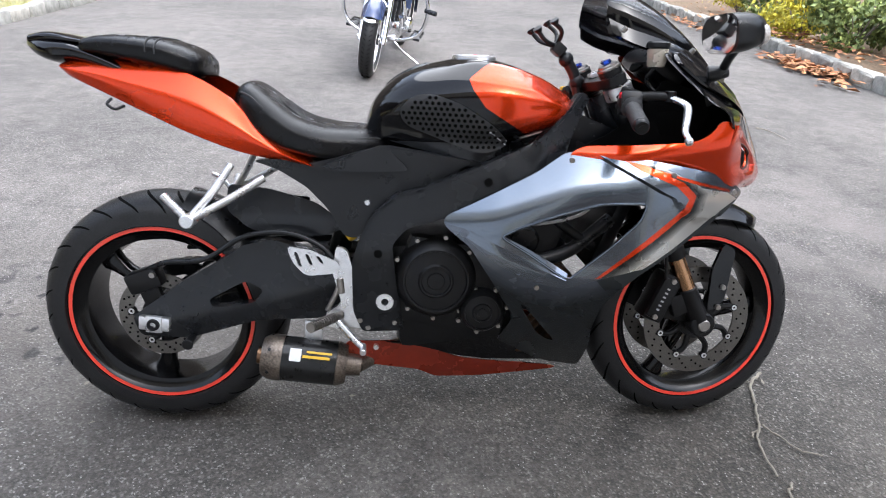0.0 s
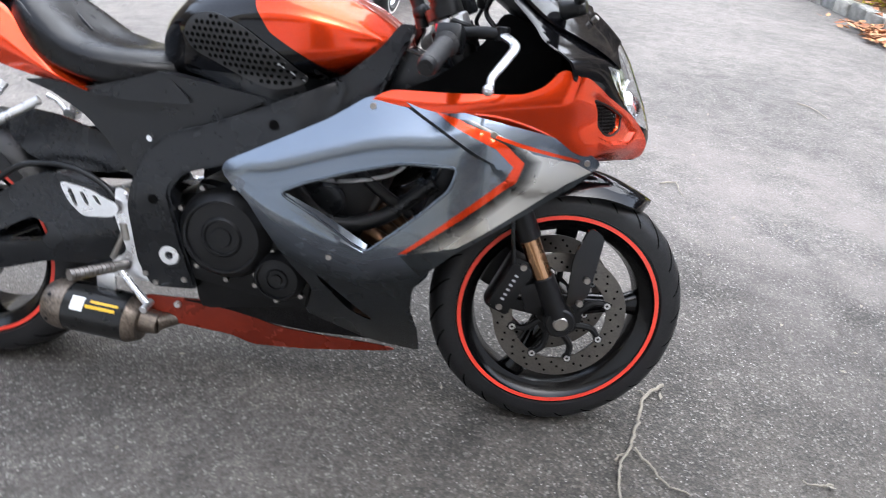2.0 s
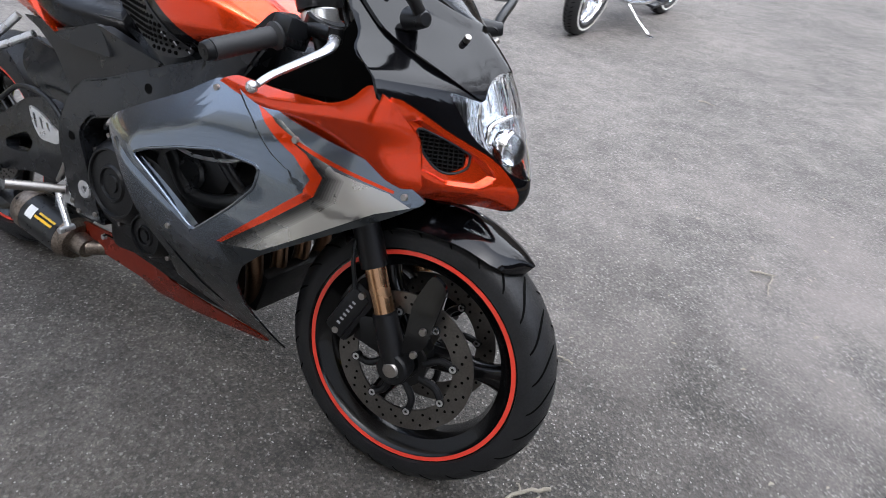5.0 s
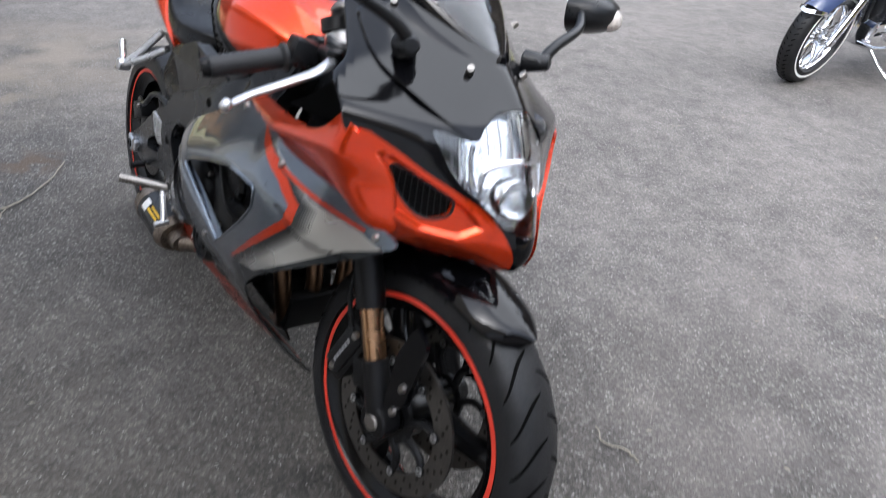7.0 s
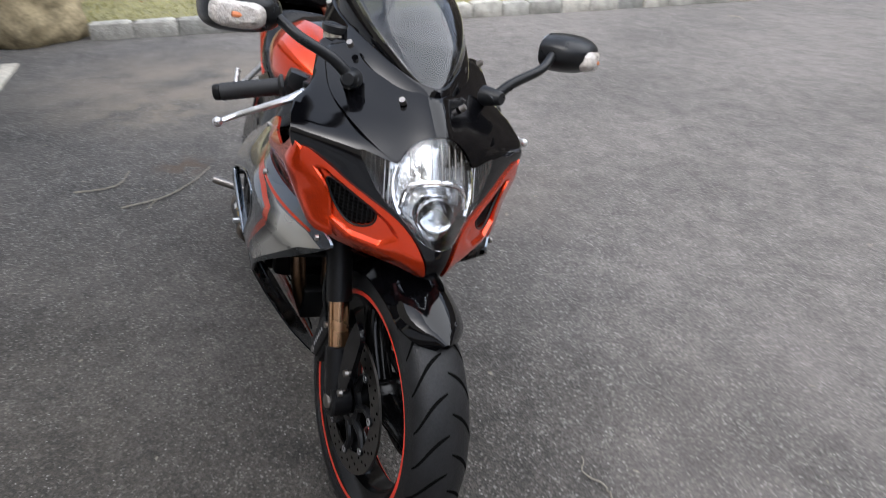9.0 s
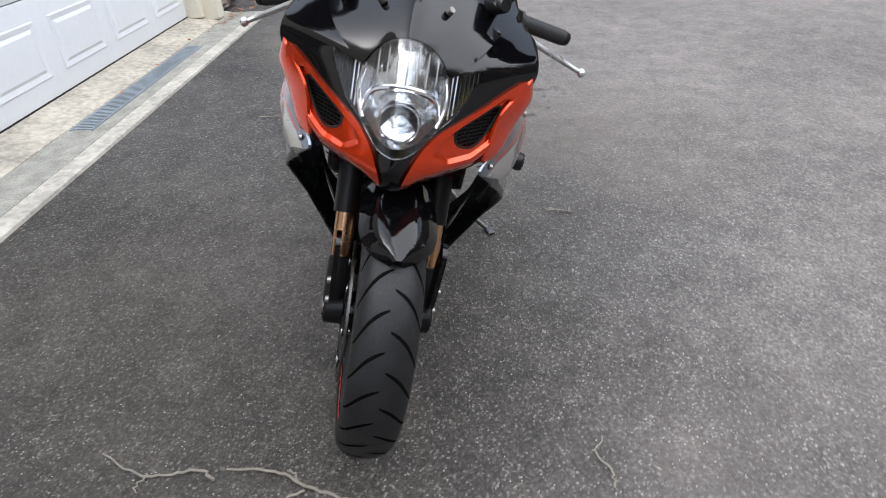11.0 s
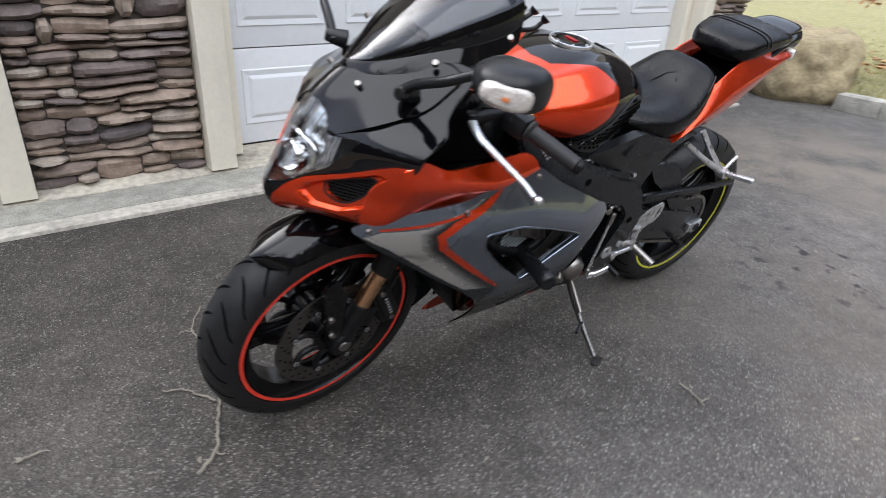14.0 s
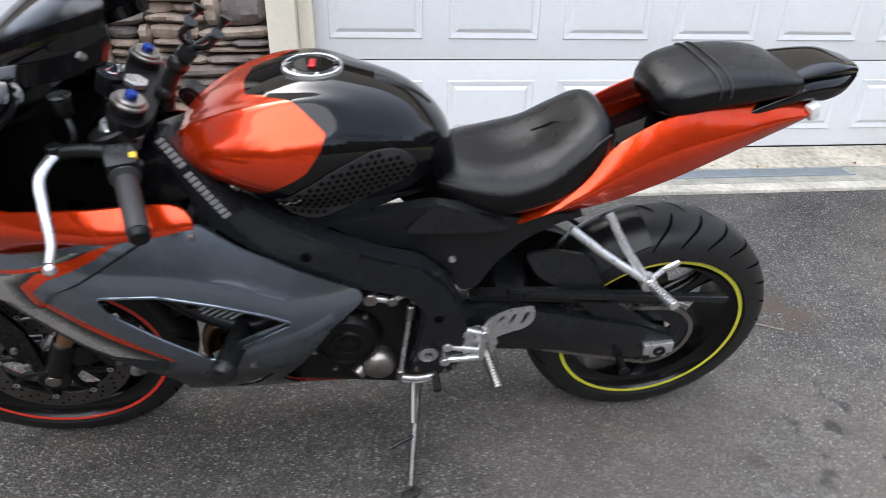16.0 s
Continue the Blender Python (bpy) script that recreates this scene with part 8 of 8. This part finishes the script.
def bare_tree(loc, height, seed):
    """A trunk that forks into limbs and ever finer twigs, with no leaves."""
    rng = random.Random(seed)
    tree = thing("bare_tree", "tall leafless grey-brown tree beyond the drive", "tree", "bare trees round the drive", loc=loc)
    bm = bmesh.new()
    spine = [Vector((rng.gauss(0, 0.12) * k, rng.gauss(0, 0.12) * k, height * 0.75 * k / 5)) for k in range(6)]
    tube(bm, spine, height * 0.018, seg=10, n=4, taper=height * 0.004)
    part("trunk", bm, "bark", tree)
    vs, fs = [], []

    def limb(p, d, length, r, depth):
        pts = [p]
        for _ in range(4):
            d = (d + Vector((rng.gauss(0, 0.16), rng.gauss(0, 0.16), rng.gauss(0.05, 0.12)))).normalized()
            pts.append(pts[-1] + d * length / 4)
        first = len(vs)
        u, w = frame_of(d)
        for i, q in enumerate(pts):
            rr = r * (1 - 0.7 * i / 4)
            vs.extend(q + (u * math.cos(2.0944 * k) + w * math.sin(2.0944 * k)) * rr for k in range(3))
        for i in range(4):
            for k in range(3):
                a, b = first + 3 * i + k, first + 3 * i + (k + 1) % 3
                fs.append((a, b, b + 3, a + 3))
        if depth:
            for _ in range(5):
                i = rng.randint(1, 4)
                away = (d + Vector((rng.gauss(0, 0.6), rng.gauss(0, 0.6), rng.gauss(0.15, 0.4)))).normalized()
                limb(pts[i], away, length * rng.uniform(0.45, 0.65), r * 0.5, depth - 1)

    for k in range(15):
        u = 0.22 + 0.78 * k / 14
        i = min(4, int(u * 5))
        p = spine[i].lerp(spine[i + 1], u * 5 - i)
        a = 2.4 * k + rng.uniform(-0.4, 0.4)
        limb(p, Vector((math.cos(a), math.sin(a), 0.7)).normalized(), height * rng.uniform(0.22, 0.34) * (1.15 - 0.5 * u), height * 0.0065 * (1.2 - 0.6 * u), 3)
    me = bpy.data.meshes.new("limbs")
    me.from_pydata([tuple(v) for v in vs], [], fs)
    me.materials.append(M["bark"])
    ob = tagged(new("limbs", me), kind="stuff")
    ob.parent = tree


for k, (x, y, height) in enumerate(((9.0, 5.5, 12.0), (8.0, 11.5, 13.0), (11.5, 8.5, 14.0), (3.5, 18.0, 13.0), (-9.5, 9.0, 12.0), (-3.5, 19.0, 14.0))):
    bare_tree((x, y, 0.0), height, 40 + k)


# ---- fallen branches ----
def branch(runs, label, r=0.0065):
    r *= 0.66
    t = thing("fallen_twig", label, "twig", "twigs on the drive", loc=(runs[0][0][0], runs[0][0][1], 0))
    o = Vector((runs[0][0][0], runs[0][0][1], 0))
    for i, run in enumerate(runs):
        rng = random.Random(int(run[0][0] * 1000))
        bm = bmesh.new()
        rr = r if i == 0 else r * 0.65
        pts = [Vector((x, y, rr * 0.9 + 0.002 + (0.010 * math.sin(1.7 * k + i) if 0 < k < len(run) - 1 else 0) * (r > 0.005))) - o for k, (x, y) in enumerate(run)]
        fine = spline(pts, 5)
        fine = [p + Vector((rng.gauss(0, 0.0022), rng.gauss(0, 0.0022), abs(rng.gauss(0, 0.001)))) for p in fine]
        tube(bm, fine, rr, seg=7, n=1, taper=rr * 0.55)
        part("stick" if i == 0 else "side_twig", bm, "twig", t)


branch([[(1.043, 0.135), (0.992, 0.090), (0.970, 0.035), (0.948, -0.028), (0.916, -0.106), (0.885, -0.168), (0.880, -0.275)], [(0.930, -0.092), (0.958, -0.135), (0.990, -0.182), (1.040, -0.208)], [(0.912, -0.112), (0.893, -0.122), (0.882, -0.142)], [(0.992, 0.090), (0.978, 0.104)]], "forked pale dead branch lying on the asphalt", 0.0075)
branch([[(0.908, -0.295), (0.878, -0.339), (0.889, -0.397), (0.887, -0.476), (0.833, -0.580)], [(0.889, -0.450), (0.915, -0.466), (0.938, -0.458)]], "short bent dead twig on the asphalt", 0.006)
branch([[(-0.230, 0.550), (-0.222, 0.610), (-0.206, 0.648)], [(-0.215, 0.630), (-0.249, 0.635)]], "small dark twig on the asphalt", 0.005)
branch([[(-1.298, -0.805), (-1.294, -0.698), (-1.327, -0.621), (-1.470, -0.581)]], "curved dead twig on the asphalt", 0.006)
branch([[(-1.060, -0.600), (-1.105, -0.450), (-1.150, -0.380), (-1.265, -0.285), (-1.400, -0.215)], [(-1.105, -0.455), (-1.020, -0.490)]], "long thin dead twig on the asphalt", 0.006)
branch([[(2.442, 2.886), (2.503, 2.785), (2.517, 2.621)]], "thin curved twig on the asphalt", 0.007)
branch([[(1.288, 1.444), (1.365, 1.465), (1.362, 1.390), (1.368, 1.321)], [(1.365, 1.465), (1.378, 1.490)]], "pale hooked twig on the asphalt", 0.006)
branch([[(0.709, 3.300), (0.754, 3.310), (0.807, 3.285)]], "small pale twig on the asphalt", 0.006)
branch([[(-2.586, 0.275), (-2.655, 0.310), (-2.717, 0.399)]], "short brown twig on the asphalt", 0.007)
branch([[(-3.850, 5.400), (-3.730, 5.420), (-3.600, 5.360)]], "thin twig near the kerb", 0.008)
branch([[(1.384, -0.128), (1.348, -0.137), (1.315, -0.127)]], "tiny twig on the asphalt", 0.005)
branch([[(0.930, 0.555), (0.895, 0.560), (0.850, 0.535), (0.800, 0.555)]], "thin pale twig on the asphalt", 0.004)


# ---- leaf litter ----
def litter(name, spots, leaf, m, label, category, seed, z=0.004, lift=0.02):
    rng = random.Random(seed)
    vs, fs = [], []
    for cx, cy, rx, ry, n in spots:
        for _ in range(n):
            x, y = cx + rng.gauss(0, rx), cy + rng.gauss(0, ry)
            l = leaf * rng.uniform(0.5, 1.4)
            a = rng.uniform(0, 6.28)
            u, w = Vector((math.cos(a), math.sin(a), 0)), Vector((-math.sin(a), math.cos(a), 0))
            zz = z + rng.uniform(0, lift)
            c = Vector((x, y, zz))
            b = len(vs)
            vs += [c - u * l, c - u * l * 0.2 + w * l * 0.45 + Vector((0, 0, l * rng.uniform(0, 0.5))), c + u * l + Vector((0, 0, l * rng.uniform(0, 0.6))), c - u * l * 0.2 - w * l * 0.45 + Vector((0, 0, l * rng.uniform(0, 0.5)))]
            fs += [(b, b + 1, b + 2), (b, b + 2, b + 3)]
    me = bpy.data.meshes.new(name)
    me.from_pydata([tuple(v) for v in vs], [], fs)
    me.materials.append(M[m])
    return tagged(new(name, me), label, category, kind="stuff")


litter("leaf_drift", [(4.10, 5.20, 0.10, 0.30, 300), (4.16, 4.78, 0.07, 0.16, 110), (3.9, 4.3, 0.10, 0.10, 14), (4.1, 8.2, 0.08, 0.5, 80)], 0.055, "dead_leaf", "drift of brown dead leaves along the kerb", "leaves", 3, lift=0.06)
litter("leaf_heap", [(1.47, -1.90, 0.05, 0.04, 60), (1.64, -1.93, 0.12, 0.03, 60)], 0.04, "dead_leaf", "heap of rusty dead leaves in the door corner", "leaves", 4, z=0.040, lift=0.05)
litter("bed_leaves", [(4.55, 5.5, 0.22, 1.8, 300), (-6.7, -1.0, 0.5, 0.4, 300)], 0.05, "dead_leaf", "loose dead leaves on the mulch", "leaves", 5, z=0.17, lift=0.05)
litter("drive_litter", [(0.5, 2.5, 2.2, 2.0, 150), (-1.5, 1.5, 1.5, 1.5, 60), (1.6, 0.6, 0.5, 0.7, 30), (-1.4, -0.4, 0.5, 0.35, 25)], 0.010, "twig", "scattered pale chips and leaf bits on the drive", "litter", 6, lift=0.003)
litter("apron_litter", [(-3.7, -1.72, 0.25, 0.08, 50), (-2.6, -1.76, 0.5, 0.08, 20)], 0.02, "dead_leaf", "few dead leaf scraps on the apron", "litter", 7, z=0.03, lift=0.01)
bm = bmesh.new()
box(bm, (4.20, 4.85, 0.045), (0.16, 0.12, 0.010), (18, 10, 30), 0.004)
for v in bm.verts:
    v.co.z += 0.02 * noise.noise(v.co * 14)
tagged(part("paper_scrap", bm, "paper", None), "crumpled white paper scrap among the leaves", "litter")

# winter grass
rng = random.Random(9)
vs, fs = [], []
for _ in range(26000):
    x, y = -4.85 - abs(rng.gauss(0, 2.2)), rng.uniform(-4.5, 8.0)
    z = 0.105 + 0.05 * max(0, -5.03 - x) ** 0.6
    a, l = rng.uniform(0, 6.28), rng.uniform(0.02, 0.055)
    b = len(vs)
    dx, dy = 0.004 * math.cos(a), 0.004 * math.sin(a)
    vs += [(x - dx, y - dy, z), (x + dx, y + dy, z), (x + rng.gauss(0, 0.02), y + rng.gauss(0, 0.02), z + l)]
    fs.append((b, b + 1, b + 2))
me = bpy.data.meshes.new("grass")
me.from_pydata(vs, [], fs)
me.materials.append(M["blade"])
tagged(new("grass", me), "short dry winter grass blades", "grass", kind="stuff")


# ---- pieces: kerb blocks and ledge stone ----
def rough_block(sx, sy, sz, rng, amp=0.012, cuts=2):
    bm = bmesh.new()
    bmesh.ops.create_cube(bm, size=1.0)
    bmesh.ops.bevel(bm, geom=list(bm.edges), offset=0.10, segments=1, affect="EDGES")
    bmesh.ops.scale(bm, vec=(sx, sy, sz), verts=bm.verts)
    o = Vector((rng.uniform(0, 50), rng.uniform(0, 50), rng.uniform(0, 50)))
    for v in bm.verts:
        v.co += Vector((noise.noise(v.co * 9 + o), noise.noise(v.co * 9 + o * 2), noise.noise(v.co * 9 + o * 3))) * amp
    me = bpy.data.meshes.new("block")
    bm.to_mesh(me)
    bm.free()
    return me


def kerb(name, x, y0, y1, side):
    rng = random.Random(int(abs(x) * 100))
    bm = bmesh.new()
    box(bm, (x + side * 0.015, (y0 + y1) / 2, 0.035), (0.09, y1 - y0, 0.11))
    k = structure(name, bm, "aggregate", "row of rough granite kerb blocks beside the drive")
    shapes = []
    for _ in range(8):
        me = rough_block(0.14, rng.uniform(0.29, 0.38), 0.19, rng)
        me.materials.append(M["block"])
        smooth_mesh(me, 35)
        shapes.append(me)
    y = y0
    while y < y1:
        me = rng.choice(shapes)
        l = max(v.co.y for v in me.vertices) - min(v.co.y for v in me.vertices)
        ob = new("kerb_block", me)
        ob.parent = k
        ob.matrix_world = pose(x + rng.gauss(0, 0.008), y + l / 2, 0.045 + rng.gauss(0, 0.006), rng.gauss(0, 1), rng.gauss(0, 2), rng.gauss(0, 1.5))
        y += l + 0.008


kerb("kerb_west", KERB_W, -1.02, 13.5, -1)
kerb("kerb_east", KERB_E, -1.0, 15.0, 1)


def ledge_stone(pier, x0, x1, z0, z1, seed):
    """Random courses of flat ledge stones, some stood on end, in dark joints."""
    rng = random.Random(seed)
    front = -1.88
    z = z0
    while z < z1:
        band = rng.uniform(0.065, 0.150)
        x = x0
        while x < x1 - 0.01:
            kind = rng.random()
            if kind < 0.09:
                w = rng.uniform(0.055, 0.10)
                rows = [band]
            elif kind < 0.20:
                w = rng.uniform(0.16, 0.26)
                rows = [band]
            else:
                w = rng.uniform(0.16, 0.36)
                n = 2 if band < 0.13 or rng.random() < 0.5 else 3
                cut = sorted(rng.uniform(0.3, 0.7) if n == 2 else rng.uniform(0.25, 0.75) for _ in range(n - 1))
                if n == 3 and cut[1] - cut[0] < 0.25:
                    cut = [0.34, 0.68]
                e = [0, *cut, 1]
                rows = [band * (b - a) for a, b in zip(e, e[1:])]
            if x1 - (x + w) < 0.06:
                w = x1 - x
            zz = z
            for rh in rows:
                pieces = [w]
                if len(rows) > 1 and w > 0.24 and rng.random() < 0.45:
                    s = rng.uniform(0.35, 0.65)
                    pieces = [w * s, w * (1 - s)]
                xx = x
                for pw in pieces:
                    bm = bmesh.new()
                    gx, gz = max(4, int(pw / 0.035)), max(3, int(rh / 0.022))
                    o = Vector((rng.uniform(0, 90), rng.uniform(0, 90), rng.uniform(0, 90)))
                    proud = rng.uniform(0.022, 0.075)
                    tilt, lean = rng.gauss(0, 0.06), rng.random()
                    grid = []
                    for j in range(gz + 1):
                        row = []
                        for i in range(gx + 1):
                            u, v = i / gx, j / gz
                            ex, ez = min(u, 1 - u), min(v, 1 - v)
                            px = xx + 0.0025 + (pw - 0.005) * u
                            pz = zz + 0.002 + (rh - 0.0045) * v
                            rnd = (0.30 + 0.30 * lean) * rh * (max(0, 0.22 - ex) / 0.22) ** 1.6
                            pz += (0.5 - v) * rnd * (1 + noise.noise(Vector((px * 7, 0, pz * 3)) + o)) + (px - xx) * tilt * 0.3
                            px += 0.006 * noise.noise(Vector((px * 3, 5, pz * 25)) + o) * (1 if 0 < v < 1 else 0.3)
                            edge = min(1, ex / 0.05) * min(1, ez / 0.10)
                            py = front + proud * (0.35 + 0.65 * min(1, edge + 0.15)) + 0.022 * noise.noise(Vector((px * 11, 0, pz * 24)) + o) + 0.009 * noise.noise(Vector((px * 30, 3, pz * 60)) + o)
                            # one slow wander over the whole face bends all the joints
                            wx = 0.020 * noise.noise(Vector((px * 6.5, 1.0, pz * 6.5))) * min(1, (px - x0) / 0.06, (x1 - px) / 0.06)
                            wz = 0.016 * noise.noise(Vector((px * 4.0, 7.0, pz * 9.0))) * min(1, (pz - z0) / 0.06)
                            row.append(Vector((px + max(-0.02, wx), py, pz + wz)))
                        grid.append(row)
                    vr = [[bm.verts.new(p) for p in row] for row in grid]
                    for j in range(gz):
                        for i in range(gx):
                            bm.faces.new((vr[j][i], vr[j][i + 1], vr[j + 1][i + 1], vr[j + 1][i]))
                    rim = [vr[0][i] for i in range(gx + 1)] + [vr[j][gx] for j in range(1, gz + 1)] + [vr[gz][i] for i in range(gx - 1, -1, -1)] + [vr[j][0] for j in range(gz - 1, 0, -1)]
                    back = [bm.verts.new((v.co.x, front - 0.03, v.co.z)) for v in rim]
                    m = len(rim)
                    for i in range(m):
                        bm.faces.new((rim[i], rim[(i + 1) % m], back[(i + 1) % m], back[i]))
                    part("stone", bm, "stone", pier, angle=24)
                    xx += pw
                zz += rh
            x += w
        z += band


piers = [o for o in scene.objects if o.name.startswith("wall_pier")]
ledge_stone(piers[0], 0.424, 1.171, 0.035, 1.75, 12)
ledge_stone(piers[1], -4.35, -3.714, 0.035, 1.75, 13)
